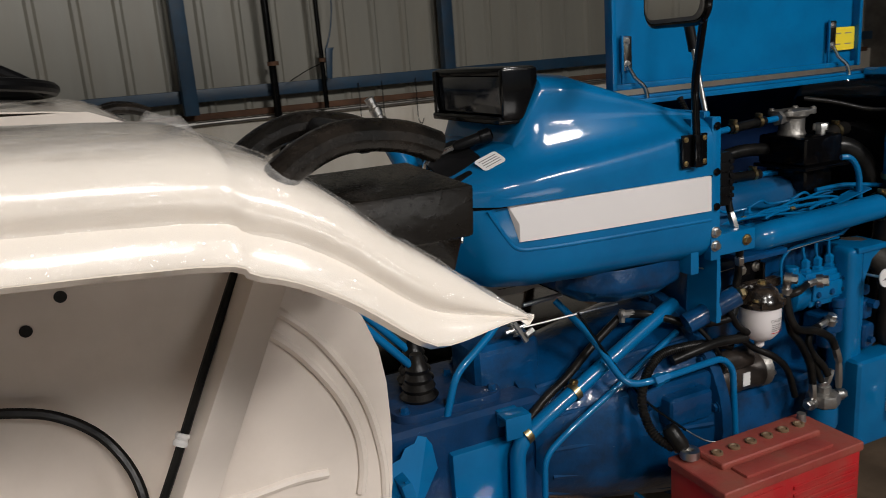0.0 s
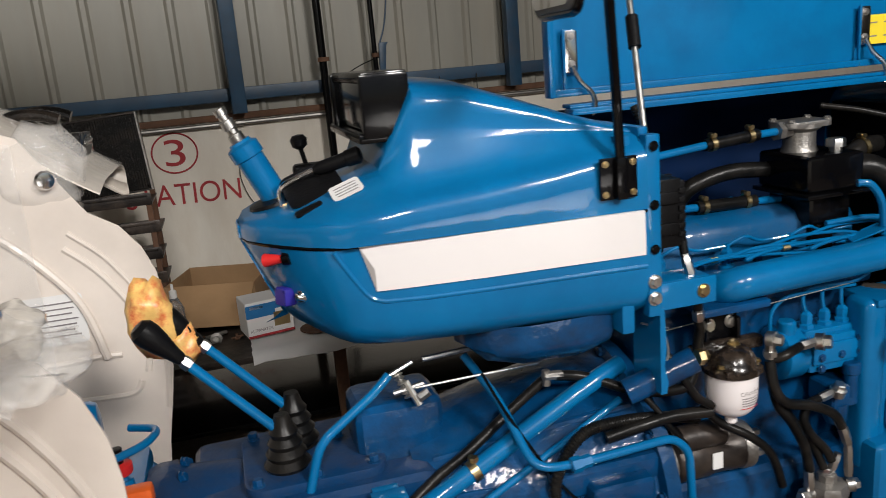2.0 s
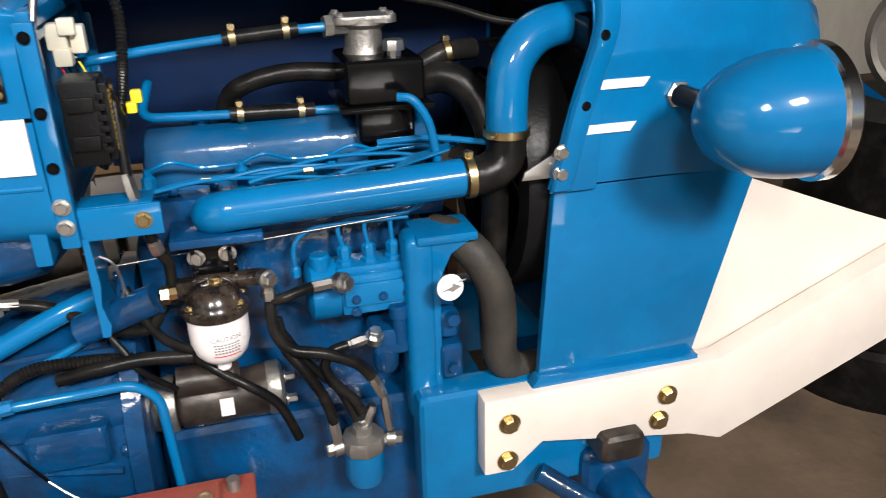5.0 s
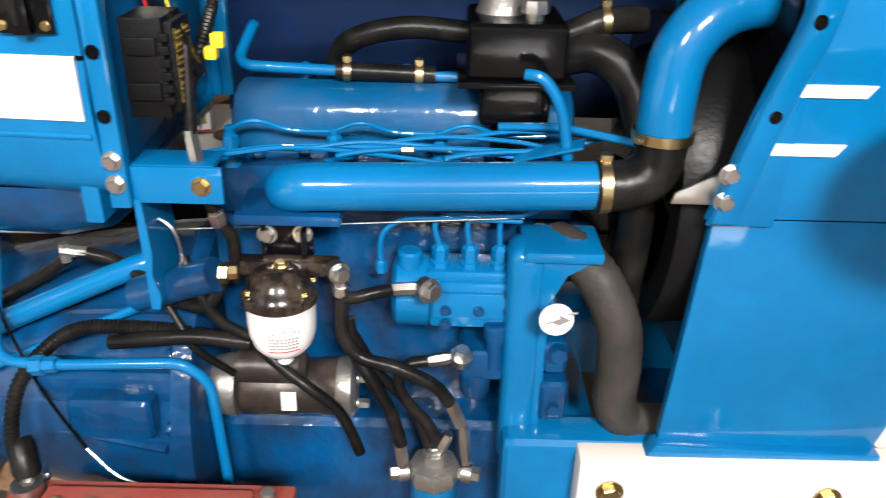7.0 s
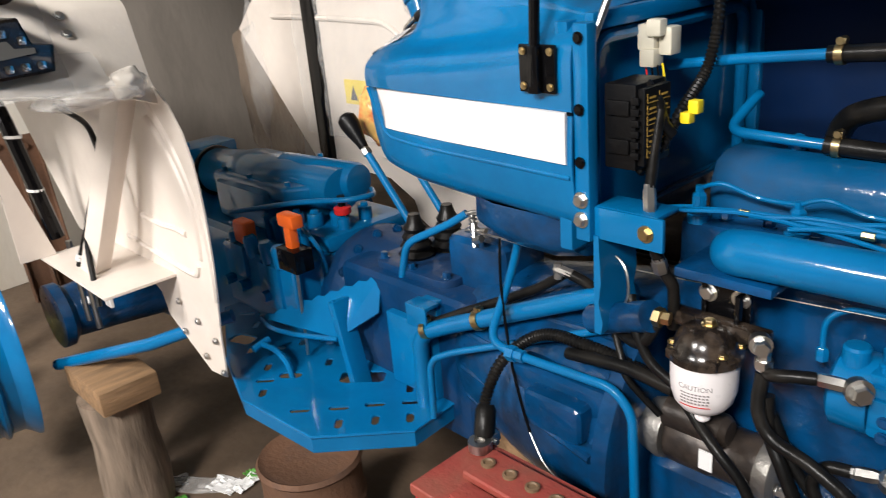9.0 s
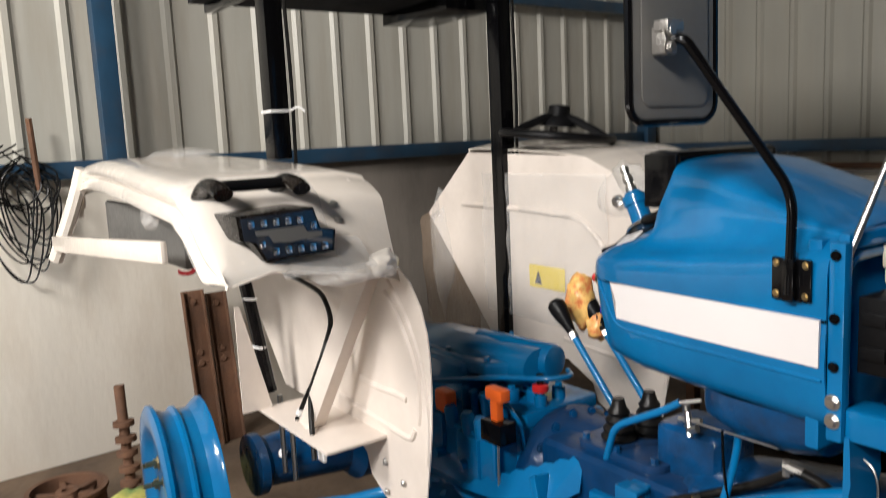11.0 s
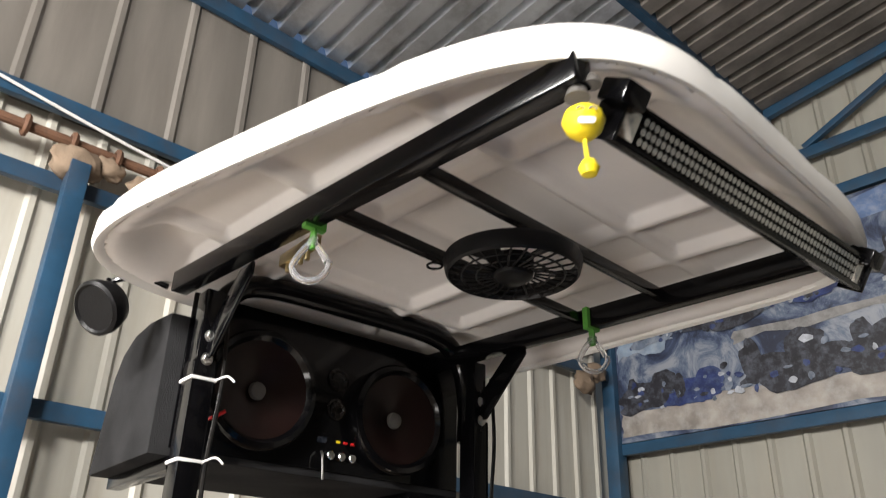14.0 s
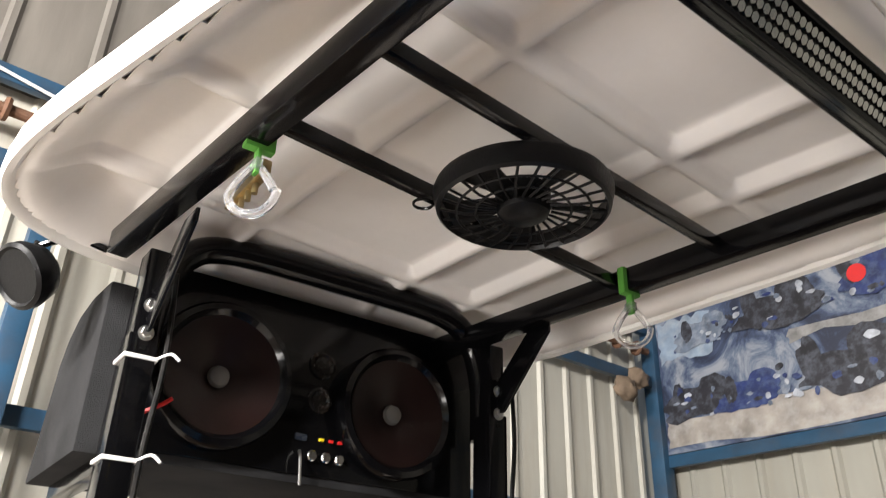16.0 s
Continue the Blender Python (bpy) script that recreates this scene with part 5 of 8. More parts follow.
hose([(1.455, 1.41, 1.14), (1.463, 1.405, 1.11), (1.468, 1.41, 1.08), (1.475, 1.42, 1.05), (1.485, 1.43, 1.02), (1.48, 1.44, 0.95)], 0.0095, tractor, name="harness")
ferrule((1.469, 1.411, 1.075), (1.474, 1.415, 1.05), 0.012, tractor)
part("harness", ribbed(smooth_path([(1.45, 1.60, 1.45), (1.46, 1.58, 1.40), (1.455, 1.56, 1.33), (1.45, 1.50, 1.28), (1.44, 1.46, 1.23), (1.41, 1.45, 1.19)], 8), 0.0085, 0.006, 0.001), RUBBER, tractor, "black ribbed conduit")
part("harness", ribbed(smooth_path([(1.51, 1.475, 0.812), (1.42, 1.45, 0.845), (1.32, 1.435, 0.865), (1.225, 1.422, 0.862), (1.155, 1.39, 0.80), (1.145, 1.345, 0.73), (1.175, 1.305, 0.695)], 10), 0.011, 0.006, 0.001), RUBBER, tractor, "black ribbed battery cable conduit")
hose([(1.50, 1.415, 0.855), (1.42, 1.42, 0.86), (1.35, 1.42, 0.855), (1.28, 1.43, 0.84)], 0.012, tractor, name="hose")
hose([(1.47, 1.42, 0.975), (1.45, 1.41, 0.93), (1.42, 1.42, 0.915), (1.36, 1.46, 0.91), (1.28, 1.51, 0.935), (1.215, 1.515, 0.95)], 0.0105, tractor, name="hose")
hose([(1.36, 1.45, 0.915), (1.39, 1.43, 0.875), (1.41, 1.42, 0.84), (1.46, 1.44, 0.78)], 0.006, tractor, name="hose")
part("coupling", joined(rod((1.19, 1.512, 0.954), (1.228, 1.515, 0.949), 0.010, 8), rod((1.195, 1.512, 0.966), (1.195, 1.512, 0.934), 0.008, 6)), CAST_ALU, tractor, "steel hydraulic coupling")
part("cable", tube(smooth_path([(1.36, 1.43, 1.06), (1.40, 1.425, 1.04), (1.41, 1.42, 0.99), (1.385, 1.42, 0.945)], 6), 0.0025, 6), STEEL, tractor)
part("throttle_rod", rod((1.39, 1.475, 1.013), (1.90, 1.475, 1.045), 0.0013, 8), CAST_ALU, tractor)
# blue steel pipe in front of the bell housing
bp = part("brake_pipe", tube(bent_path([(1.05, 1.58, 1.0), (1.09, 1.50, 0.93), (1.117, 1.395, 0.828), (1.20, 1.378, 0.832), (1.40, 1.392, 0.832), (1.437, 1.394, 0.795), (1.447, 1.39, 0.58)], 0.04, 6), 0.0085, 14), BLUE, tractor, "bent blue steel pipe")
part("union_nut", joined(lathe([(0.013, -0.02), (0.015, -0.018), (0.015, 0.0), (0.012, 0.0), (0.012, 0.02)], axis((1.20, 1.378, 0.832), (1, 0, 0.1)), 6)), BLUE, bp)

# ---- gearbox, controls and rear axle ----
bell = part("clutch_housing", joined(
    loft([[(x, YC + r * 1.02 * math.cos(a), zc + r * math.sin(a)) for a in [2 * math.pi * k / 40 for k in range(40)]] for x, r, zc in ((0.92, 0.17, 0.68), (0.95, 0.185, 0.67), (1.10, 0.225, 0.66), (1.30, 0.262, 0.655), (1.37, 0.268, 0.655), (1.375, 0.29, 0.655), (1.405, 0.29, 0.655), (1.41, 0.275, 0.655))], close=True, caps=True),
    box(1.16, 1.40, 1.40, 1.46, 0.74, 0.80, 0.02, 3)), BLUE_CAST_SHADED, tractor, "blue cast clutch housing, thickly painted")
for a in range(0, 360, 24):
    if 60 < a < 300:
        part("bolt", hexbolt((1.373, YC + 0.278 * math.cos(radians(a)), 0.655 + 0.278 * math.sin(radians(a))), (-1, 0, 0), 0.011, 0.01), BLUE_CAST_SHADED, bell)
part("plug", lathe([(0.014, 0), (0.012, 0.004), (0, 0.007)], axis((1.10, YC - 0.222, 0.665), (-0.15, -1, 0.1)), 14), STEEL, bell)
for a in (128, 152, 176, 200, 224):
    ca, sa = math.cos(radians(a)), math.sin(radians(a))
    part("rib", tube([(0.96 + 0.1 * k, YC + (0.183 + 0.0215 * k) * 1.02 * ca, 0.668 - 0.003 * k + (0.183 + 0.0215 * k) * sa) for k in range(5)], 0.009, 8), BLUE_CAST_SHADED, bell)
part("boss", box(1.22, 1.35, 1.365, 1.42, 0.70, 0.775, 0.015, 3), BLUE_CAST_SHADED, bell)
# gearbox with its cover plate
gb = part("transmission_case", joined(box(0.50, 0.96, 1.49, 1.82, 0.45, 0.815, 0.03, 3), lathe([(0.16, -0.06), (0.188, -0.05), (0.195, -0.03), (0.195, 0.0), (0.182, 0.02), (0.175, 0.12), (0.15, 0.18)], axis((0.47, YC, 0.65), (1, 0, 0)), 48)), BLUE_DUSTY_SHADED, tractor, "blue cast gearbox coated in dust, darkened for shade")
part("cover", prism(round_rect(0.27, 0.25, 0.04, 6, 0.735, YC - 0.01), Matrix.Translation((0, 0, 0.812)), 0.022, 0.004), BLUE_DUSTY_SHADED, gb)
for dx, dy in ((-0.11, -0.10), (0.0, -0.11), (0.11, -0.10), (0.12, 0.0), (0.11, 0.10), (0.0, 0.11), (-0.11, 0.10), (-0.06, -0.03), (0.06, 0.04)):
    part("bolt", hexbolt((0.735 + dx, YC - 0.01 + dy, 0.834), (0, 0, 1), 0.010, 0.014), BLUE_CAST_SHADED, gb)
for a in range(30, 160, 22):
    part("bolt", hexbolt((0.435, YC - 0.172 * math.cos(radians(a)), 0.65 + 0.172 * math.sin(radians(a))), (-1, 0, 0), 0.011, 0.010), BLUE_CAST_SHADED, gb)
    part("bolt", hexbolt((0.485, YC - 0.187 * math.cos(radians(a + 10)), 0.65 + 0.187 * math.sin(radians(a + 10))), (1, -0.3, 0.3), 0.010, 0.010), BLUE_CAST_SHADED, gb)


def gear_lever(base, knob, parent, label):
    b, k = Vector(base), Vector(knob)
    d = (k - b).normalized()
    lev = part("gear_lever", rod(b, k - d * 0.06, 0.0095, 14), BLUE, parent, label)
    prof = [(0.052, -0.085)]
    for i in range(5):
        prof += [(0.052 - 0.006 * i, -0.08 + 0.022 * i), (0.040 - 0.005 * i, -0.068 + 0.022 * i)]
    prof += [(0.014, 0.042), (0.0, 0.042)]
    part("boot", lathe(prof, Matrix.Translation(b), 20), RUBBER, lev, "black rubber bellows boot")
    part("knob", lathe([(0.010, -0.055), (0.012, -0.05), (0.014, -0.035), (0.021, -0.005), (0.025, 0.02), (0.024, 0.036), (0.015, 0.046), (0, 0.049)], axis(k, d), 24), BLACK_PLASTIC, lev, "black plastic gear knob")
    part("nut", lathe([(0.013, 0), (0.013, 0.012), (0.011, 0.018)], axis(k - d * 0.072, d), 6), STEEL, lev)
    return lev


gear_lever((0.685, 1.60, 0.90), (0.49, 1.598, 1.125), gb, "blue gear lever with black knob")
gear_lever((0.712, 1.685, 0.905), (0.52, 1.69, 1.12), gb, "blue gear lever with black knob")
# rear hydraulic housing
rh = part("hydraulic_housing", joined(
    box(-0.62, 0.43, 1.47, 1.84, 0.42, 0.80, 0.04, 3),
    loft([[(x, YC + w * math.cos(a) * 1.0, z + h * math.sin(a)) for a in [2 * math.pi * k / 28 for k in range(28)]] for x, w, h, z in ((-0.45, 0.06, 0.06, 0.88), (-0.42, 0.075, 0.075, 0.88), (-0.2, 0.08, 0.08, 0.895), (-0.15, 0.12, 0.085, 0.90), (0.10, 0.13, 0.085, 0.905), (0.17, 0.07, 0.065, 0.92), (0.33, 0.065, 0.06, 0.93), (0.335, 0.04, 0.04, 0.93))], close=True, caps=True),
    box(-0.16, 0.14, YC - 0.14, YC + 0.14, 0.80, 0.93, 0.03, 3),
    box(-0.64, -0.50, 1.50, 1.80, 0.80, 0.95, 0.015), box(-0.60, -0.56, 1.56, 1.60, 0.95, 1.05, 0.008), box(-0.64, -0.54, 1.52, 1.64, 0.945, 0.965, 0.004),
    box(0.16, 0.42, 1.52, 1.80, 0.80, 0.845, 0.015)), BLUE, tractor, "blue painted hydraulic lift housing")
for x, y, z, r in ((0.30, 1.57, 0.845, 0.022), (0.345, 1.62, 0.845, 0.026), (0.24, 1.55, 0.84, 0.02), (0.39, 1.60, 0.84, 0.018), (0.37, 1.69, 0.845, 0.02), (0.27, 1.66, 0.845, 0.018)):
    part("stud", joined(lathe([(r, 0), (r, 0.03), (r * 0.9, 0.035), (0, 0.036)], Matrix.Translation((x, y, z)), 16), hexbolt((x, y, z + 0.034), (0, 0, 1), r * 0.55, 0.012, False)), BLUE, rh)
part("top_cover", prism([(-0.17, 1.525), (-0.13, 1.76), (0.05, 1.795), (0.24, 1.775), (0.27, 1.60), (0.22, 1.535)], Matrix.Translation((0, 0, 0.90)), 0.045, 0.012, None, 3), BLUE, rh)
part("ram_tube", lathe([(0.0, 0.0), (0.048, 0.0), (0.053, 0.006), (0.053, 0.30), (0.047, 0.312), (0.028, 0.316), (0.0, 0.316)], axis((0.04, 1.66, 0.945), (1, 0.12, 0.0)), 28), BLUE, rh)
part("cover_rib", tube([(-0.12, 1.56, 0.946), (0.0, 1.58, 0.95), (0.20, 1.60, 0.948)], 0.008, 8), BLUE, rh)
for k, (x, y) in enumerate(((-0.14, 1.55), (-0.11, 1.74), (0.06, 1.775), (0.22, 1.755), (0.20, 1.56), (0.02, 1.545))):
    part("bolt", hexbolt((x, y, 0.944), (0, 0, 1), 0.009, 0.012 + 0.014 * (k == 2)), BLUE, rh)
part("lift_arm", joined(prism([(-0.66, 0.87), (-0.50, 0.86), (-0.46, 0.93), (-0.50, 1.0), (-0.545, 1.06), (-0.57, 1.05), (-0.555, 0.99), (-0.66, 0.96)], Matrix.Translation((0, 1.545, 0)) @ XZ, 0.03, 0.006), rod((-0.50, 1.52, 0.90), (-0.50, 1.60, 0.90), 0.03, 16)), BLUE, rh)
for x in (0.17, 0.215, 0.26, 0.305, 0.35):
    part("valve_stub", joined(rod((x, 1.50, 0.80), (x, 1.495, 0.862), 0.013, 10), lathe([(0.016, 0), (0.016, 0.01), (0.010, 0.014), (0, 0.014)], axis((x, 1.495, 0.86), (0, -0.08, 1)), 6)), BLUE, rh)
for pts in ([(0.05, 1.46, 0.83), (0.10, 1.42, 0.86), (0.16, 1.42, 0.84), (0.18, 1.44, 0.80)], [(0.34, 1.50, 0.87), (0.40, 1.47, 0.88), (0.44, 1.48, 0.83), (0.43, 1.50, 0.76)]):
    part("valve_line", tube(smooth_path(pts, 6), 0.006, 8), BLUE, rh)
part("sensor", joined(lathe([(0.016, 0), (0.016, 0.02), (0.01, 0.022), (0.011, 0.05), (0, 0.052)], Matrix.Translation((0.385, 1.605, 0.885)), 14)), BLACK_PLASTIC, rh)
part("sensor_collar", lathe([(0.022, 0), (0.024, 0.004), (0.024, 0.018), (0.018, 0.022)], Matrix.Translation((0.385, 1.605, 0.885)), 18), RED, rh, "red plastic collar")
part("seal_ring", lathe([(0.078, -0.01), (0.086, -0.006), (0.086, 0.006), (0.078, 0.01)], axis((-0.40, YC, 0.88), (1, 0, 0)), 28), RUBBER, rh)
part("oil_line", tube(bent_path([(0.02, 1.47, 0.86), (0.06, 1.44, 0.875), (0.30, 1.52, 0.925), (0.44, 1.60, 0.935), (0.46, 1.66, 0.935), (0.40, 1.70, 0.93)], 0.04, 6), 0.0075, 12), BLUE, rh)
# control valves with orange knobs
cv = part("control_valve", box(0.06, 0.42, 1.40, 1.50, 0.62, 0.80, 0.012, 3), BLUE, rh, "blue control valve block")
part("cover", box(0.10, 0.20, 1.385, 1.44, 0.72, 0.82, 0.012), BLUE, rh)
part("cover", box(0.26, 0.36, 1.39, 1.44, 0.66, 0.79, 0.01), BLUE, rh)
for x in (0.14, 0.22, 0.30, 0.36):
    part("spool_cap", lathe([(0.02, 0), (0.02, 0.05), (0.014, 0.06), (0, 0.06)], axis((x, 1.41, 0.79), (0, -0.1, 1)), 14), BLUE, rh)
for x in (0.10, 0.18, 0.30):
    part("port_plug", rod((x, 1.40, 0.70), (x, 1.37, 0.70), 0.016, 8), BLUE, rh)
part("knob", joined(box(0.15, 0.215, 1.395, 1.435, 0.82, 0.885, 0.012, 3), lathe([(0.012, 0.79), (0.018, 0.825)], Matrix.Translation((0.185, 1.415, 0)), 12)), ORANGE, cv, "bright orange lever knob")
part("knob", joined(box(0.395, 0.465, 1.395, 1.43, 0.915, 0.95, 0.008), box(0.41, 0.44, 1.40, 1.425, 0.84, 0.93, 0.006), lathe([(0.02, 0.82), (0.02, 0.85)], Matrix.Translation((0.425, 1.412, 0)), 14)), ORANGE, cv, "orange T-shaped lever knob")
part("slide_plate", box(0.385, 0.47, 1.385, 1.44, 0.80, 0.86, 0.004), BLACK, cv)
part("lever_rod", rod((0.43, 1.41, 0.83), (0.435, 1.40, 0.56), 0.004, 8), STEEL, cv)
part("chain", tube(smooth_path([(0.02, 1.33, 0.93), (0.045, 1.315, 0.90), (0.04, 1.30, 0.86), (0.02, 1.31, 0.88), (0.02, 1.33, 0.93)], 5), 0.008, 8), STEEL, cv)
part("tag", box(0.03, 0.05, 1.28, 1.32, 0.70, 0.78, 0.003), PAPER, cv)

# foot platform with slots
plat = part("foot_platform", prism([(0.476, 1.178), (0.74, 1.195), (0.90, 1.36), (0.885, 1.565), (0.70, 1.60), (0.30, 1.585), (-0.05, 1.56), (-0.05, 1.42), (0.25, 1.26)], Matrix.Translation((0, 0, 0.545)), 0.005), BLUE, tractor, "blue slotted steel foot platform")
cutters = None
for x, y, ln in ((0.671, 1.551, 0), (0.721, 1.512, 1), (0.763, 1.469, 0), (0.813, 1.43, 1), (0.858, 1.385, 0), (0.803, 1.328, 0), (0.752, 1.368, 1), (0.748, 1.265, 0), (0.697, 1.304, 1), (0.632, 1.238, 1), (0.497, 1.421, 0), (0.444, 1.26, 1), (0.49, 1.225, 0), (0.388, 1.304, 0), (0.346, 1.442, 0), (0.265, 1.325, 0), (0.141, 1.417, 0), (0.098, 1.476, 1), (0.16, 1.52, 1), (0.038, 1.503, 0), (0.32, 1.375, 1), (0.05, 1.44, 1)):
    w, h = (0.048, 0.017) if ln else (0.018, 0.040)
    cutters = prism(round_rect(w, h, min(w, h) * 0.49, 5), Matrix.Translation((x, y, 0.48)) @ Matrix.Rotation(radians(45), 4, "Z"), 0.1, 0, cutters)
for x, y, w, h, turn in ((0.628, 1.43, 0.115, 0.055, 40), (0.473, 1.318, 0.06, 0.03, 40), (0.19, 1.345, 0.075, 0.05, 20)):
    cutters = prism(round_rect(w, h, 0.014, 3), Matrix.Translation((x, y, 0.48)) @ Matrix.Rotation(radians(turn), 4, "Z"), 0.1, 0, cutters)
cut(plat, cutters)
rim = [(0.25, 1.26), (0.476, 1.178), (0.74, 1.195), (0.90, 1.36), (0.885, 1.565), (0.70, 1.60)]
part("skirt", thicken(loft([[(x, y, 0.547), (x, y, 0.505)] for x, y in rim]), 0.004), BLUE, plat, smooth=False)
part("fold", tube([(x, y, 0.546) for x, y in rim], 0.0045, 8), BLUE, plat)


def folded_plate(corners, teeth, t, bm=None):
    """A flat plate through four corners whose first edge is serrated."""
    a, b, c, d = [Vector(p) for p in corners]
    n = (b - a).cross(d - a).normalized()
    out = (b - a).cross(n).normalized()
    if out.dot(d - a) > 0:
        out = -out
    pts = [c, d]
    for k in range(teeth * 2 + 1):
        pts.append(a.lerp(b, k / (teeth * 2)) + out * (0.008 if k % 2 else 0.0))
    q = bmesh.new()
    lo, hi = [q.verts.new(p) for p in pts], [q.verts.new(p + n * t) for p in pts]
    q.faces.new(lo)
    q.faces.new(hi[::-1])
    for k in range(len(pts)):
        q.faces.new((lo[k], lo[(k + 1) % len(pts)], hi[(k + 1) % len(pts)], hi[k]))
    return join(bm, q)


pd = part("brake_pedal", folded_plate([(0.294, 1.36, 0.641), (0.66, 1.50, 0.807), (0.665, 1.475, 0.72), (0.575, 1.41, 0.650)], 9, 0.005), BLUE, tractor, "folded blue steel pedal with a serrated edge")
part("pedal_arm", square_tube([(0.632, 1.43, 0.47), (0.565, 1.432, 0.745)], 0.052, 0.024, None, 0.004), BLUE, pd)
part("pedal_crease", tube([(0.634, 1.412, 0.50), (0.566, 1.414, 0.75)], 0.004, 6), BLUE, pd)
part("edge_fold", tube(smooth_path([(0.294, 1.36, 0.641), (0.34, 1.358, 0.628), (0.42, 1.37, 0.630), (0.50, 1.388, 0.638), (0.575, 1.408, 0.648)], 5), 0.007, 8), BLUE, pd)
part("pedal_lug", joined(tube(smooth_path([(0.478, 1.32, 0.53), (0.455, 1.325, 0.57), (0.415, 1.32, 0.60), (0.37, 1.305, 0.612)], 5), 0.008, 8), rod((0.37, 1.33, 0.615), (0.37, 1.28, 0.605), 0.01, 8)), BLUE, tractor)
part("step_box", box(0.70, 0.86, 1.47, 1.53, 0.55, 0.74, 0.008), BLUE, tractor, "blue steering gear box casting")
part("pipe_clip", joined(box(0.82, 0.885, 1.44, 1.478, 0.80, 0.808, 0.002), box(0.82, 0.885, 1.436, 1.442, 0.755, 0.808, 0.002), box(0.826, 0.876, 1.478, 1.50, 0.77, 0.806, 0.002)), BLUE, tractor)
part("steering_arm_cover", box(0.82, 1.0, 1.57, 1.72, 0.78, 0.93, 0.03, 3), BLUE_CAST_SHADED, tractor)
fatp = part("steering_pipe", tube(bent_path([(0.845, 1.445, 0.55), (0.85, 1.445, 0.735), (0.93, 1.455, 0.775), (1.30, 1.505, 0.93), (1.36, 1.52, 0.945)], 0.06, 7), 0.0185, 16), BLUE, tractor, "thick blue hydraulic pipe")
part("thin_pipe", tube(bent_path([(0.90, 1.42, 0.55), (0.905, 1.42, 0.70), (0.97, 1.43, 0.735), (1.34, 1.485, 0.885)], 0.04, 6), 0.0075, 12), BLUE, fatp)
for p in ((1.02, 1.467, 0.812), (0.875, 1.448, 0.752)):
    clamp("pipe_clip", p, (0.37, 0.05, 0.16), 0.020, fatp, 0.016)
hose([(0.87, 1.46, 0.76), (0.95, 1.49, 0.80), (1.02, 1.50, 0.835), (1.12, 1.53, 0.885), (1.20, 1.53, 0.94)], 0.010, fatp)
rodb = part("pedal_rod", tube(bent_path([(0.70, 1.52, 0.60), (0.712, 1.52, 0.80), (0.745, 1.52, 0.905), (0.86, 1.56, 0.965), (0.895, 1.575, 0.99)], 0.03, 6), 0.009, 12), BLUE, tractor, "bent blue control rod")
part("yoke", joined(rod((0.89, 1.572, 0.988), (0.945, 1.585, 1.005), 0.0045, 8), ribbed(smooth_path([(0.912, 1.575, 0.99), (0.92, 1.568, 0.968), (0.93, 1.56, 0.944)], 6), 0.008, 0.006, 0.003), rod((0.925, 1.565, 0.975), (0.945, 1.545, 0.93), 0.007, 8), rod((0.90, 1.565, 0.955), (0.96, 1.565, 0.965), 0.006, 8), rod((0.94, 1.55, 0.965), (1.18, 1.51, 0.985), 0.0028, 8), rod((0.945, 1.545, 0.945), (0.965, 1.545, 0.955), 0.009, 6), rod((0.97, 1.60, 1.0), (1.08, 1.60, 1.005), 0.006, 8)), STEEL, rodb, "bright steel linkage and yoke")
part("cable", tube(smooth_path([(1.06, 1.50, 0.99), (1.10, 1.455, 0.90), (1.17, 1.40, 0.78), (1.25, 1.35, 0.70)], 6), 0.003, 6), BLACK, tractor)
part("cable_end", tube(smooth_path([(1.25, 1.35, 0.70), (1.30, 1.33, 0.665), (1.36, 1.315, 0.655)], 6), 0.002, 6), STEEL, tractor)
part("cross_tube", rod((1.33, 1.44, 0.92), (1.46, 1.41, 0.975), 0.026, 16), BLUE_CAST_SHADED, tractor)

# rear axle and hub
ax = part("axle_tube", joined(lathe([(0.14, 0), (0.15, 0.02), (0.15, 0.06), (0.11, 0.10), (0.095, 0.25), (0.085, 0.38), (0.105, 0.40), (0.105, 0.43)], axis((-0.45, 1.47, 0.55), (0, -1, 0)), 32)), BLUE_CAST_SHADED, tractor, "blue painted rear axle housing")
part("axle_tube", lathe([(0.14, 0), (0.15, 0.02), (0.15, 0.06), (0.11, 0.10), (0.095, 0.25), (0.085, 0.38), (0.105, 0.40), (0.105, 0.43)], axis((-0.45, 1.84, 0.55), (0, 1, 0)), 32), BLUE_CAST_SHADED, tractor)
part("plug", lathe([(0.016, 0), (0.014, 0.004), (0, 0.006)], axis((-0.36, 1.12, 0.60), (0.6, -0.6, 0.4)), 14), PAPER, ax)
part("stay_rod", tube([(-0.30, 0.98, 0.46), (0.10, 1.12, 0.60), (0.25, 1.30, 0.66)], 0.018, 12), BLUE, tractor)
for x in (-0.30, -0.22):
    part("u_bolt", rod((x, 1.10, 0.56), (x, 1.10, 0.82), 0.009, 8), STEEL, ax)
wh = part("wheel_rim", lathe([(0.05, 0.030), (0.17, 0.030), (0.19, 0.024), (0.21, 0.009), (0.245, 0.000), (0.285, 0.000), (0.30, 0.009), (0.30, 0.021), (0.28, 0.033), (0.272, 0.054), (0.272, 0.072), (0.285, 0.081), (0.285, 0.090), (0.272, 0.099), (0.272, 0.132), (0.285, 0.150), (0.30, 0.165), (0.302, 0.174), (0.27, 0.168), (0.20, 0.072), (0.05, 0.054)], axis((-0.52, 0.74, 0.50), (0.10, 1, 0)), 56), BLUE, tractor, "bright blue wheel centre without a tyre")
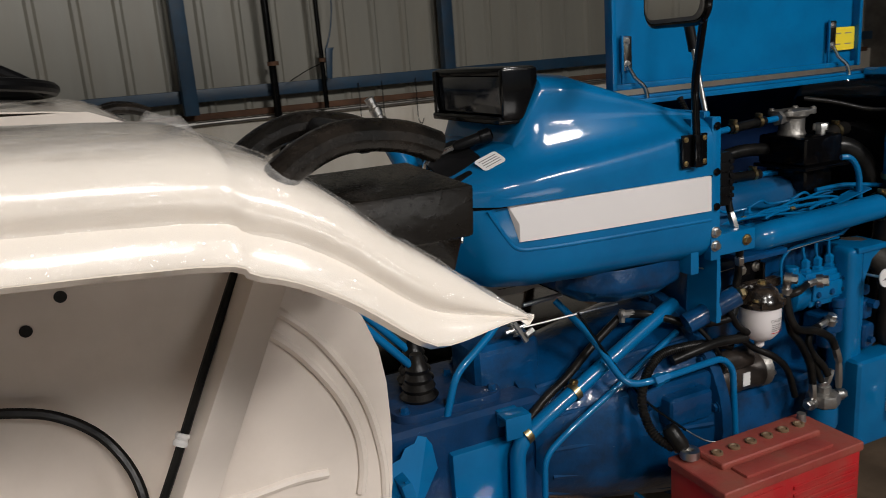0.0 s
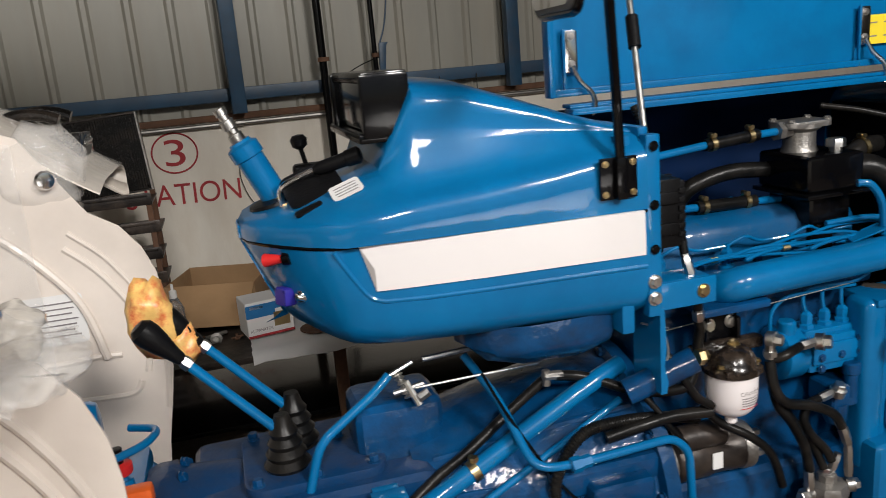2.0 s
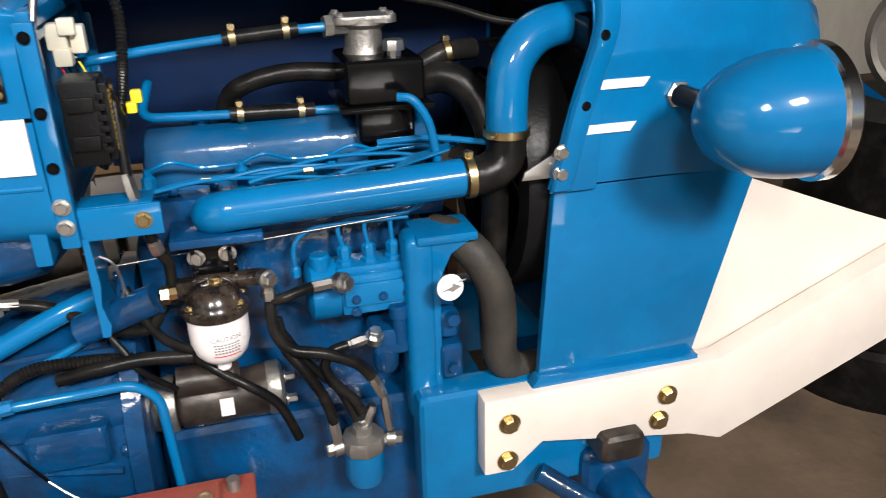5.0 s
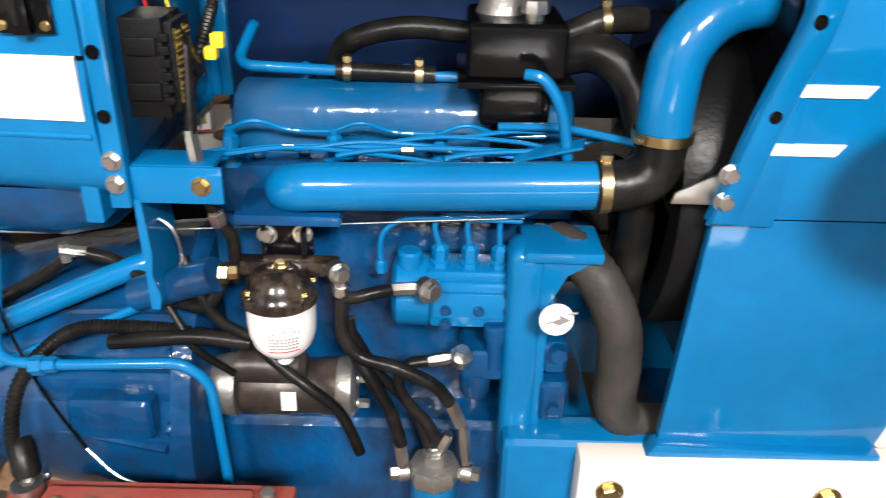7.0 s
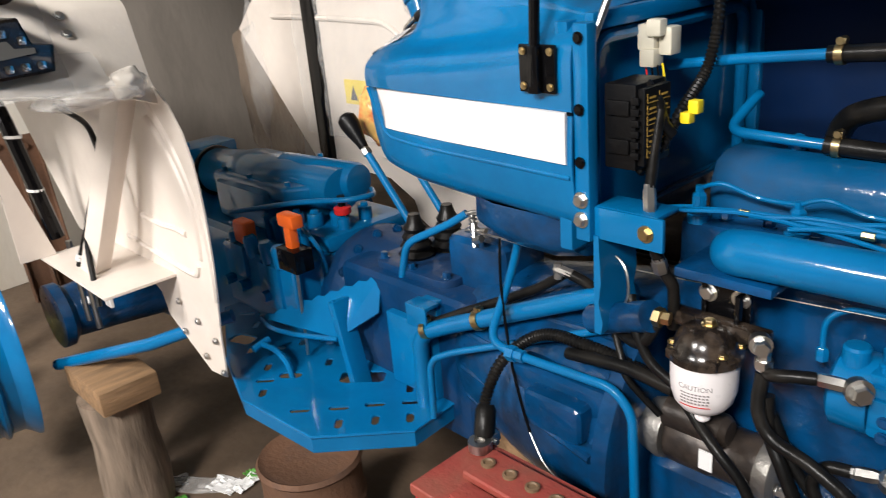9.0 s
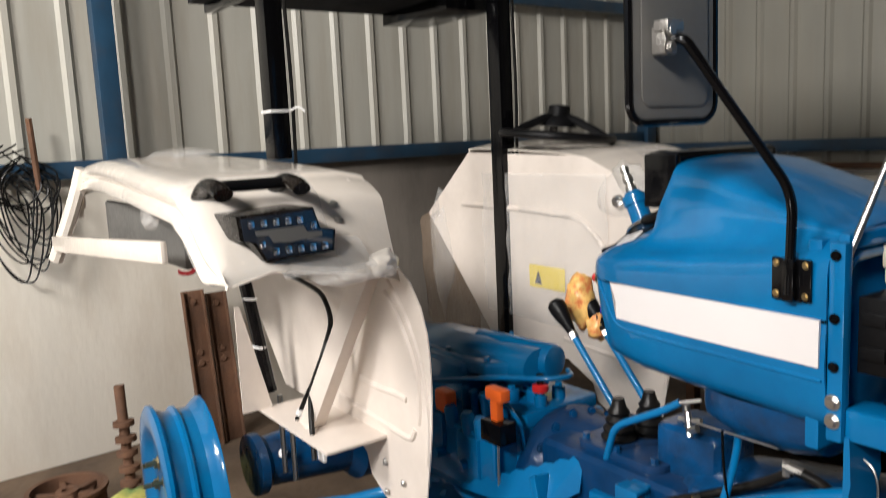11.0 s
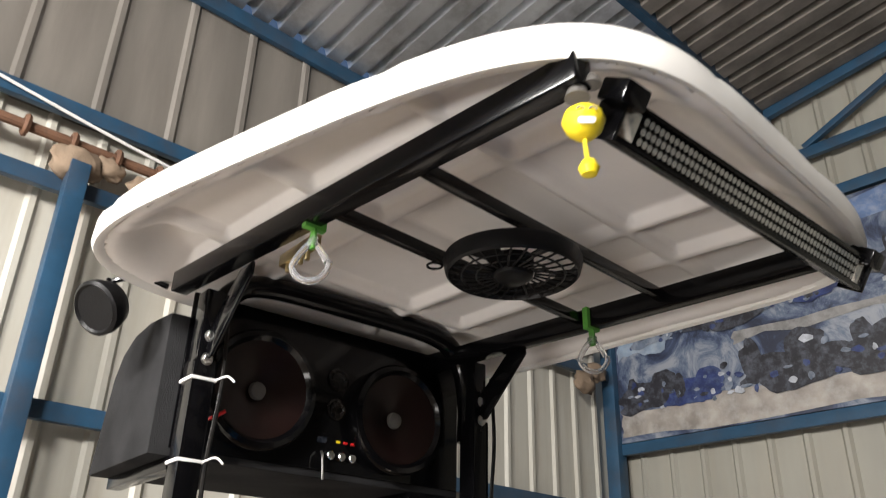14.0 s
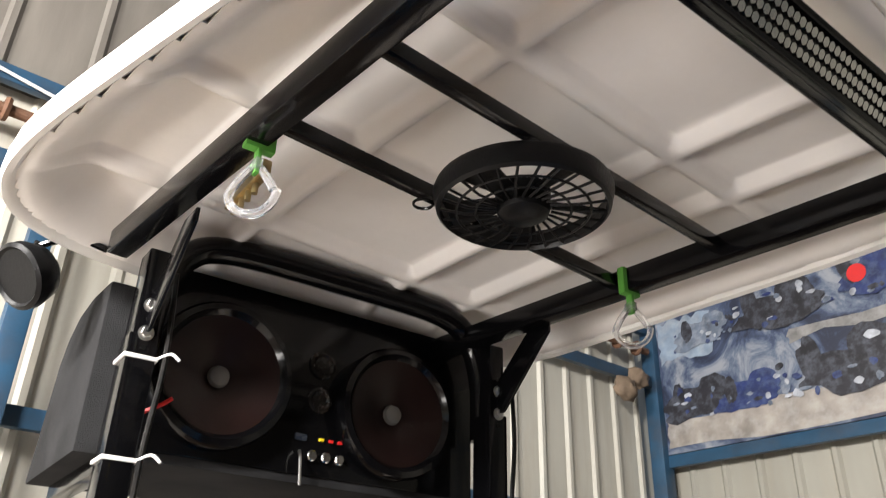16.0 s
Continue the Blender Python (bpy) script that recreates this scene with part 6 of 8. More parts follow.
for k in range(8):
    a = 2 * math.pi * k / 8
    m = axis((-0.52, 0.74, 0.50), (0.10, 1, 0))
    p = m @ Vector((0.12 * math.cos(a), 0.12 * math.sin(a), 0.05))
    part("wheel_stud", joined(rod(p, p + Vector((-0.004, -0.07, 0)), 0.009, 8), hexbolt(p + Vector((-0.001, -0.02, 0)), (-0.06, -1, 0), 0.018, 0.016)), BRASS, wh)

# steering column and dash details
sc = part("steering_column", lathe([(0.026, 0.0), (0.026, 0.09), (0.030, 0.092), (0.030, 0.115), (0.022, 0.12), (0.020, 0.125)], axis((0.735, 1.662, 1.345), (-0.42, 0.02, 0.90)), 20), BLUE, tractor, "blue steering column without its wheel")
part("splined_shaft", lathe([(0.012, 0.12), (0.014, 0.125), (0.014, 0.14), (0.010, 0.142), (0.010, 0.15), (0.013, 0.152), (0.013, 0.168), (0.009, 0.17), (0.009, 0.178), (0.011, 0.18), (0.011, 0.192), (0, 0.193)], axis((0.735, 1.662, 1.345), (-0.42, 0.02, 0.90)), 16), STEEL, sc, "bright splined steel shaft")
part("collar", lathe([(0.055, 0), (0.05, 0.012), (0.03, 0.016), (0, 0.016)], axis((0.735, 1.66, 1.335), (-0.25, 0, 0.97)), 20), BLACK_PLASTIC, sc)
part("control_stalk", tube(bent_path([(0.745, 1.59, 1.33), (0.735, 1.585, 1.375), (0.79, 1.57, 1.40), (0.84, 1.555, 1.412)], 0.02), 0.006, 10), CHROME, tractor, "chrome stalk with black grip")
part("grip", lathe([(0.007, 0), (0.012, 0.01), (0.013, 0.06), (0.015, 0.062), (0.016, 0.085), (0.010, 0.09), (0, 0.09)], axis((0.80, 1.567, 1.402), (0.93, -0.25, 0.25)), 14), BLACK_PLASTIC, tractor)
part("stalk_nut", lathe([(0.012, 0), (0.012, 0.01), (0.009, 0.02)], Matrix.Translation((0.745, 1.59, 1.327)), 6), BRASS, tractor)
part("key_stalk", tube(smooth_path([(0.815, 1.83, 1.365), (0.812, 1.83, 1.39), (0.806, 1.83, 1.418)], 5), 0.005, 8), BLACK_PLASTIC, tractor)
part("knob", lathe([(0.008, 0), (0.016, 0.006), (0.018, 0.02), (0.012, 0.028), (0, 0.03)], axis((0.806, 1.83, 1.416), (-0.1, 0, 1)), 14), BLACK_PLASTIC, tractor)
part("stalk_base", joined(box(0.785, 0.85, 1.81, 1.85, 1.345, 1.385, 0.012, 3)), BLACK_PLASTIC, tractor)
DASH = Matrix.Translation((0.80, 1.50, 1.3545)) @ Matrix.Rotation(radians(-19), 4, "Y") @ Matrix.Rotation(radians(22), 4, "X")
part("caution_label", prism(round_rect(0.055, 0.045, 0.008, 4, 0.045, -0.02), DASH @ Matrix.Translation((0, 0, 0.016)), 0.0012), PAPER, tractor, "white printed warning label")
lb = None
for i in range(4):
    lb = prism(round_rect(0.042 - 0.004 * (i % 2), 0.0022, 0.0005, 1, 0.045, -0.009 - 0.008 * i), DASH @ Matrix.Translation((0, 0, 0.0173)), 0.0003, 0, lb)
part("label_print", lb, GREY_TEXT, tractor)
part("rocker_switch", prism(round_rect(0.05, 0.016, 0.005, 3, -0.025, -0.015), DASH @ Matrix.Translation((0, 0, 0.006)), 0.006, 0.002), BLACK_PLASTIC, tractor)
part("dash_panel", prism(round_rect(0.10, 0.11, 0.02, 4, 0.0, 0.07), DASH @ Matrix.Translation((0, 0, -0.004)), 0.006, 0.001), BLACK_PLASTIC, tractor)
part("stop_knob", lathe([(0.007, -0.006), (0.0075, 0.012), (0.011, 0.034), (0.012, 0.041), (0, 0.042)], axis((0.727, 1.497, 1.268), (-0.78, 0.58, -0.1)), 14), RED, tractor, "red pull knob on the cowl")
part("knob_collar", lathe([(0.012, -0.012), (0.012, 0.002), (0.007, 0.004)], axis((0.727, 1.497, 1.268), (-0.78, 0.58, -0.1)), 12), BLACK, tractor)
part("switch_cover", prism(round_rect(0.034, 0.032, 0.006, 3), axis((0.732, 1.532, 1.193), (-0.85, -0.5, 0.1)), 0.026, 0.004), VIOLET, tractor, "violet plastic switch cover")
part("key_switch", lathe([(0.013, -0.01), (0.013, 0.004), (0.009, 0.008), (0.006, 0.014), (0, 0.015)], axis((0.748, 1.50, 1.198), (-0.75, -0.6, 0)), 16), CHROME, tractor, "chrome key switch")
# mirror bracket on the cowl
mbk = part("mirror_bracket", joined(box(1.252, 1.322, 1.363, 1.369, 1.318, 1.39, 0.003), box(1.277, 1.299, 1.350, 1.366, 1.318, 1.39, 0.005)), BLACK, tractor, "black steel mirror bracket")
for x in (1.261, 1.313):
    for z in (1.328, 1.38):
        part("bolt", hexbolt((x, 1.363, z), (0, -1, 0), 0.0045, 0.004), BRASS, mbk)
# bonnet stays and door fittings
stay = part("bonnet_stay", rod((1.359, 1.396, 1.379), (1.450, 1.66, 1.95), 0.006, 12), STEEL, tractor, "bright steel bonnet prop rod")
part("stay_joint", tube([(1.3885, 1.481, 1.565), (1.393, 1.494, 1.593), (1.397, 1.506, 1.619)], 0.012, 12), BLACK_PLASTIC, stay, "black plastic rod joint")
for x in (1.36, 2.09):
    lt = part("latch_plate", prism(round_rect(0.028, 0.085, 0.005, 3, x, 1.565), Matrix.Translation((0, 1.688, 0)) @ XZ, 0.006, 0.001), CHROME, tractor, "bright latch plate on the bonnet panel")
    for z in (1.595, 1.54):
        part("rivet", hexbolt((x, 1.688, z), (0, -1, 0), 0.006, 0.005), STEEL, lt)
    part("hook", tube(smooth_path([(x, 1.685, 1.535), (x + 0.012, 1.675, 1.505), (x + 0.03, 1.66, 1.48), (x + 0.035, 1.655, 1.45), (x + 0.025, 1.655, 1.437)], 6), 0.0055, 10), CHROME, lt)
    part("latch_frame", box(x - 0.02, x - 0.014, 1.683, 1.69, 1.49, 1.61, 0.002), BLUE, lt)
part("warning_label", prism(round_rect(0.095, 0.065, 0.006, 4, 2.135, 1.555), Matrix.Translation((0, 1.6895, 0)) @ XZ, 0.0008), YELLOW_LABEL, tractor, "yellow warning label with faint symbols")
lb = None
for x, z, w in ((2.115, 1.57, 0.02), (2.115, 1.54, 0.02), (2.155, 1.57, 0.025), (2.155, 1.54, 0.025)):
    lb = prism(round_rect(w, 0.003, 0.001, 1, x, z), Matrix.Translation((0, 1.6892, 0)) @ XZ, 0.0004, 0, lb)
part("label_marks", lb, GREY_TEXT, tractor)
# nose details
for x, z in ((2.213, 1.353), (2.185, 1.24)):
    part("rubber_stop", lathe([(0.010, 0), (0.011, 0.004), (0.006, 0.008), (0, 0.008)], axis((x, 1.366, z), (0, -1, 0)), 14), BLACK, tractor)
for x, z in ((2.252, 1.272), (2.232, 1.197)):
    part("nose_stripe", prism([(x - 0.045, z - 0.008), (x + 0.04, z - 0.008), (x + 0.052, z + 0.008), (x - 0.038, z + 0.008)], Matrix.Translation((0, 1.3665, 0)) @ XZ, 0.003), DECAL, tractor, "short white decal bar")
for z in (1.125, 1.163):
    part("bolt", hexbolt((2.146, 1.366, z), (0, -1, 0), 0.011, 0.010), STEEL, tractor, "zinc hex bolt")
part("tab", prism([(2.085, 1.13), (2.15, 1.165), (2.15, 1.115), (2.08, 1.115)], Matrix.Translation((0, 1.378, 0)) @ XZ, 0.005, 0.001), STEEL, tractor, "bare steel tab")
edge_path = smooth_path([(2.13, 1.366, 1.095), (2.165, 1.365, 1.24), (2.198, 1.365, 1.35), (2.205, 1.378, 1.41), (2.20, 1.41, 1.443), (2.19, 1.50, 1.46), (2.18, 1.65, 1.463)], 6)
rim_secs = []
for k, p in enumerate(edge_path):
    d = edge_path[min(k + 1, len(edge_path) - 1)] - edge_path[max(k - 1, 0)]
    n = Vector((0, d.z, -d.y)).normalized() * -1
    rim_secs.append([p + Vector((-0.002, 0, 0)) - n * 0.014, p + n * 0.0, p + Vector((0.004, 0, 0)) + n * 0.005, p + Vector((0.032, 0, 0)) + n * 0.005, p + Vector((0.038, 0, 0)) + n * 0.001, p + Vector((0.036, 0, 0)) - n * 0.014])
part("nose_edge", loft(rim_secs, close=True, caps=True), BLUE, tractor, "folded blue rim of the nose")
HL = axis((2.29, 1.20, 1.24), (1, -0.10, 0.03))
hl = part("headlight", lathe([(0.0, 0.0), (0.03, 0.006), (0.055, 0.022), (0.077, 0.052), (0.092, 0.09), (0.099, 0.13), (0.101, 0.18)], HL, 40), BLUE, tractor, "round blue headlight shell with chrome ring")
part("ring", lathe([(0.101, 0.178), (0.108, 0.182), (0.108, 0.20), (0.098, 0.21), (0.094, 0.21), (0.101, 0.178)], HL, 40), CHROME, hl)
part("lens", lathe([(0.096, 0.208), (0.06, 0.222), (0, 0.23)], HL, 36), GLASS, hl)
part("stem", tube(smooth_path([(2.36, 1.385, 1.245), (2.365, 1.33, 1.243), (2.37, 1.285, 1.242)], 6), 0.019, 14), RUBBER, hl)
part("nut", lathe([(0.024, 0), (0.024, 0.012), (0.018, 0.016)], axis((2.361, 1.376, 1.245), (0, -1, 0)), 6), STEEL, hl)
# front bracket bolts and axle stub
for p in ((2.05, 1.343, 0.645), (2.386, 1.343, 0.642), (2.047, 1.343, 0.56), (2.372, 1.343, 0.585)):
    part("bracket_bolt", hexbolt(p, (0, -1, 0), 0.016, 0.014), BRASS, tractor, "gold zinc hex bolt")
part("bumper_plate", prism([(2.535, 1.07), (2.60, 1.045), (2.821, 0.961), (3.08, 0.868), (3.08, 0.74), (2.861, 0.77), (2.526, 0.64), (2.44, 0.735)], Matrix.Translation((0, 1.40, 0)) @ XZ, 0.006, 0.001), CREAM, tractor, "cream painted front bumper plate")
part("tow_block", joined(box(2.235, 2.33, 1.31, 1.44, 0.52, 0.585, 0.02, 3)), DUSTY_DARK, tractor, "plastic-wrapped steel block")
part("front_axle", joined(tube([(2.30, 1.40, 0.42), (2.30, 1.05, 0.40)], 0.05, 16), rod((2.12, 1.36, 0.50), (2.22, 1.30, 0.44), 0.022, 12), box(2.22, 2.38, 1.36, 1.92, 0.36, 0.52, 0.03, 3)), BLUE_CAST_SHADED, tractor, "blue front axle beam")

# ---- things on and around the tractor ----
def speaker_box():
    t = thing("speaker_box", (-0.69, 1.645, 2.12), "black carpeted twin speaker box with copper cones on a bracket", "speaker")
    prof = [(-0.93, 2.14), (-0.45, 2.14), (-0.455, 2.515), (-0.62, 2.53), (-0.74, 2.52), (-0.82, 2.48), (-0.865, 2.42), (-0.89, 2.30)]
    part("cabinet", prism(prof, Matrix.Translation((0, 1.12, 0)) @ XZ, 1.0, 0.006), CARPET, t)
    part("front_board", box(-0.452, -0.444, 1.17, 2.11, 2.16, 2.585, 0.003), BLACK, t)
    for y, z in ((1.385, 2.345), (1.85, 2.34)):
        m = axis((-0.412, y, z), (1, 0, 0))
        s = part("speaker", lathe([(0.165, -0.034), (0.168, 0.008), (0.162, 0.018), (0.148, 0.022), (0.142, 0.014), (0.136, 0.008), (0.136, -0.034), (0.165, -0.034)], m, 40), BLACK, t, "round loudspeaker in a rubber surround")
        part("cone", lathe([(0, -0.034), (0.135, -0.012), (0.138, 0.008), (0.10, -0.002), (0.05, -0.020), (0.03, -0.028), (0, -0.029)], m, 48), COPPER_CONE, s, "copper-brown speaker cone")
        part("dust_cap", lathe([(0.026, -0.026), (0.022, -0.014), (0.012, -0.009), (0, -0.008)], m, 24), MIRROR_BACK, s)
    for y, z, r in ((1.645, 2.43, 0.035), (1.645, 2.34, 0.032)):
        part("tweeter", lathe([(r, 0), (r, 0.006), (r * 0.8, 0.008), (r * 0.6, 0.003), (0, 0.006)], axis((-0.444, y, z), (1, 0, 0)), 24), DUSTY_PLASTIC, t)
    for y in (1.635, 1.672, 1.708):
        part("dial", lathe([(0.013, 0), (0.013, 0.012), (0.010, 0.015), (0, 0.015)], axis((-0.444, y, 2.205), (1, 0, 0)), 18), CHROME, t, "silver control dial")
    for y, m in ((1.66, YELLOW), (1.685, RED), (1.71, RED)):
        part("indicator", box(-0.446, -0.438, y - 0.006, y + 0.006, 2.243, 2.25, 0.001), m, t)
    part("display", box(-0.446, -0.441, 1.59, 1.622, 2.238, 2.254, 0.002), SCREEN, t)
    part("jack_lead", tube(smooth_path([(-0.43, 1.60, 2.21), (-0.41, 1.595, 2.19), (-0.41, 1.60, 2.13)], 5), 0.004, 6), STEEL, t)
    part("mount", box(-0.90, -0.44, 1.17, 1.21, 2.105, 2.139, 0.003), BLACK, t)
    part("mount", box(-0.90, -0.44, 1.93, 2.15, 2.09, 2.139, 0.003), BLACK, t)
    part("red_wire", tube(smooth_path([(-0.42, 1.21, 2.22), (-0.38, 1.25, 2.24), (-0.36, 1.27, 2.255)], 5), 0.005, 6), RED, t)
    return t


speaker_box()


def canopy_fan():
    c = Vector((0.347, 1.617, 2.558))
    t = thing("fan", c, "round black electric cabin fan under the canopy bars", "fan")
    part("shroud", lathe([(0.160, -0.012), (0.163, -0.02), (0.156, -0.05), (0.150, -0.055), (0.146, -0.047), (0.152, -0.02), (0.152, -0.012), (0.160, -0.012)], Matrix.Translation(c), 40), BLACK_PLASTIC, t)
    for k in range(26):
        a = 2 * math.pi * k / 26
        part("guard_rib", tube([c + Vector((0.05 * math.cos(a), 0.05 * math.sin(a), -0.052)), c + Vector((0.10 * math.cos(a + 0.12), 0.10 * math.sin(a + 0.12), -0.056)), c + Vector((0.152 * math.cos(a + 0.2), 0.152 * math.sin(a + 0.2), -0.05))], 0.0028, 5), BLACK_PLASTIC, t)
    for r in (0.085, 0.12):
        part("guard_ring", tube([c + Vector((r * math.cos(a), r * math.sin(a), -0.055)) for a in [2 * math.pi * k / 32 for k in range(33)]], 0.0026, 5), BLACK_PLASTIC, t)
    part("motor", lathe([(0, -0.072), (0.03, -0.07), (0.045, -0.06), (0.05, -0.045), (0.05, -0.01), (0, -0.01)], Matrix.Translation(c), 28), BLACK_PLASTIC, t)
    for k in range(5):
        a = 2 * math.pi * k / 5
        part("blade", prism([(0.045, -0.02), (0.14, -0.045), (0.145, 0.02), (0.045, 0.012)], Matrix.Translation(c + Vector((0, 0, -0.03))) @ Matrix.Rotation(a, 4, "Z") @ Matrix.Rotation(0.35, 4, "X"), 0.003), BLACK_PLASTIC, t)
    part("bolt", hexbolt((0.463, 1.576, 2.552), (0, 0, -1), 0.008, 0.008), STEEL, t)
    part("loop", tube([Vector((0.215, 1.49, 2.535)) + 0.018 * Vector((math.cos(a), math.sin(a), 0)) for a in [2 * math.pi * k / 14 for k in range(15)]], 0.003, 6), BLACK, t)
    return t


canopy_fan()


def light_bar():
    t = thing("light_bar", (0.89, 1.75, 2.52), "long black LED light bar with clear reflector cells", "light")
    y0, y1, m = -0.45, 0.45, Matrix.Translation((0.870, 1.785, 2.523)) @ Matrix.Rotation(radians(2.3), 4, "Z") @ Matrix.Rotation(radians(32), 4, "Y")
    part("housing", box(-0.035, 0.01, y0, y1, -0.034, 0.034, 0.004, 2, m), BLACK, t)
    for z in (-0.033, 0.033):
        part("edge_rail", box(0.0, 0.018, y0, y1, z - 0.005, z + 0.005, 0.002, 2, m), BLACK, t)
    part("end_cap", box(-0.04, 0.02, y0 - 0.008, y0, -0.04, 0.04, 0.003, 2, m), BLACK, t)
    part("end_cap", box(-0.04, 0.02, y1, y1 + 0.008, -0.04, 0.04, 0.003, 2, m), BLACK, t)
    bm = bmesh.new()
    n = 56
    for i in range(n):
        for r in range(3):
            y = y0 + 0.05 + (y1 - y0 - 0.10) * (i + 0.5) / n
            z = -0.0175 + 0.0175 * r
            lathe([(0.0072, 0.0035), (0.004, -0.002), (0.0, -0.003)], m @ Matrix.Translation((0.0115, y, z)) @ Matrix.Rotation(radians(90), 4, "Y"), 6, bm)
    tagged(part("reflector_strip", bm, CHROME, t, "rows of bright reflector cells"), kind="stuff")
    for y in (y0 + 0.025, y1 - 0.025):
        part("end_plate", box(0.009, 0.012, y - 0.02, y + 0.02, -0.025, 0.025, 0.001, 2, m), CHROME, t)
    part("bracket", box(-0.03, 0.03, y1 - 0.03, y1 + 0.03, 0.02, 0.06, 0.006, 2, m), BLACK, t)
    part("bracket", box(-0.03, 0.03, y0 - 0.03, y0 + 0.03, 0.02, 0.06, 0.006, 2, m), BLACK, t)
    return t


light_bar()


def charm():
    t = thing("hanging_charm", (0.925, 1.195, 2.50), "yellow ball charm with a tail hanging from a small bell", "charm")
    part("bell", lathe([(0.004, 0.02), (0.012, 0.012), (0.016, 0.0), (0.018, -0.006), (0, -0.006)], Matrix.Translation((0.925, 1.19, 2.475)), 16), CAST_ALU, t)
    part("bell", lathe([(0.004, 0.02), (0.010, 0.012), (0.014, 0.0), (0, -0.004)], Matrix.Translation((0.94, 1.205, 2.49)), 16), CAST_ALU, t)
    b = lathe([(0, -0.027), (0.014, -0.0235), (0.024, -0.014), (0.029, 0), (0.025, 0.013), (0.015, 0.021), (0.005, 0.024), (0, 0.03)], Matrix.Translation((0.94, 1.182, 2.418)), 28)
    ball = part("ball", b, YELLOW, t, "yellow squashed ball")
    f = axis((0.94, 1.182, 2.418), (0.75, -0.62, -0.35))
    for dx in (-0.008, 0.008):
        part("mark", tube([f @ Vector((dx + 0.005 * math.cos(a), 0.010 + 0.004 * math.sin(a), 0.0265)) for a in [math.pi * k / 6 for k in range(7)]], 0.0012, 5), GREY_TEXT, ball)
    part("white_bar", prism(round_rect(0.024, 0.009, 0.004, 4, 0, -0.004), f @ Matrix.Translation((0, 0, 0.0255)), 0.0025, 0.0005), PAPER, ball)
    part("tail_cord", rod((0.94, 1.182, 2.39), (0.943, 1.182, 2.355), 0.003, 6), YELLOW, t)
    part("tail_ball", lathe([(0, -0.014), (0.010, -0.010), (0.014, 0), (0.009, 0.010), (0, 0.013)], Matrix.Translation((0.944, 1.182, 2.345)), 16), YELLOW, t)
    t.matrix_world = Matrix.Translation((0.905, 1.235, 2.46)) @ Matrix.Scale(1.14, 4) @ Matrix.Translation((-0.94, -1.182, -2.418)) @ t.matrix_world
    return t


charm()


def strap_handle(x, y, turn):
    w = 0.009
    t = thing("grab_strap", (x, y, 2.53), "green webbing strap with a clear plastic grab handle", "strap", "grab straps on the canopy")
    part("strap", joined(box(x - w, x + w, y - 0.026, y + 0.026, 2.53, 2.594, 0.002), box(x - w, x + w, y - 0.004, y + 0.004, 2.485, 2.535, 0.002)), GREEN, t)
    part("buckle", box(x - 0.013, x + 0.013, y - 0.007, y + 0.007, 2.49, 2.512, 0.003), GLASS, t)
    pts = []
    for k in range(25):
        a = 2 * math.pi * k / 24
        r = 0.040 if math.sin(a) < 0 else 0.034
        pts.append(Vector((x + math.cos(turn) * r * math.cos(a) * (1.0 - 0.55 * max(0, math.sin(a))), y + math.sin(turn) * r * math.cos(a) * (1.0 - 0.55 * max(0, math.sin(a))), 2.455 + 0.045 * math.sin(a))))
    part("handle", tube(pts, 0.0075, 8), GLASS, t, "clear moulded plastic handle")
    return t


strap_handle(0.195, 1.175, 0.9)
strap_handle(0.175, 2.085, 0.9)


def work_lamp():
    t = thing("work_lamp", (-0.543, 0.96, 2.513), "round black work lamp on a bent wire bracket", "lamp")
    part("body", lathe([(0.0, -0.065), (0.035, -0.06), (0.06, -0.038), (0.075, 0.0), (0.075, 0.02), (0.066, 0.026), (0.06, 0.02), (0, 0.018)], axis((-0.543, 0.96, 2.513), (0.35, -0.75, -0.55)), 32), BLACK_PLASTIC, t)
    part("bracket", tube(smooth_path([(-0.54, 0.965, 2.56), (-0.54, 0.97, 2.585), (-0.52, 1.0, 2.60), (-0.48, 1.04, 2.60), (-0.44, 1.09, 2.575)], 6), 0.008, 8), BLACK, t)
    part("wing_nut", joined(box(-0.555, -0.525, 0.957, 0.972, 2.575, 2.585, 0.002), rod((-0.54, 0.963, 2.565), (-0.54, 0.963, 2.595), 0.006, 8)), BLACK, t)
    return t


work_lamp()
part("terminal_strip", joined(box(0.0, 0.16, 1.195, 1.215, 2.515, 2.545, 0.003), *[rod((0.03 + 0.03 * k, 1.205, 2.515), (0.03 + 0.03 * k, 1.205, 2.495), 0.006, 8) for k in range(4)]), BRASS, tractor)


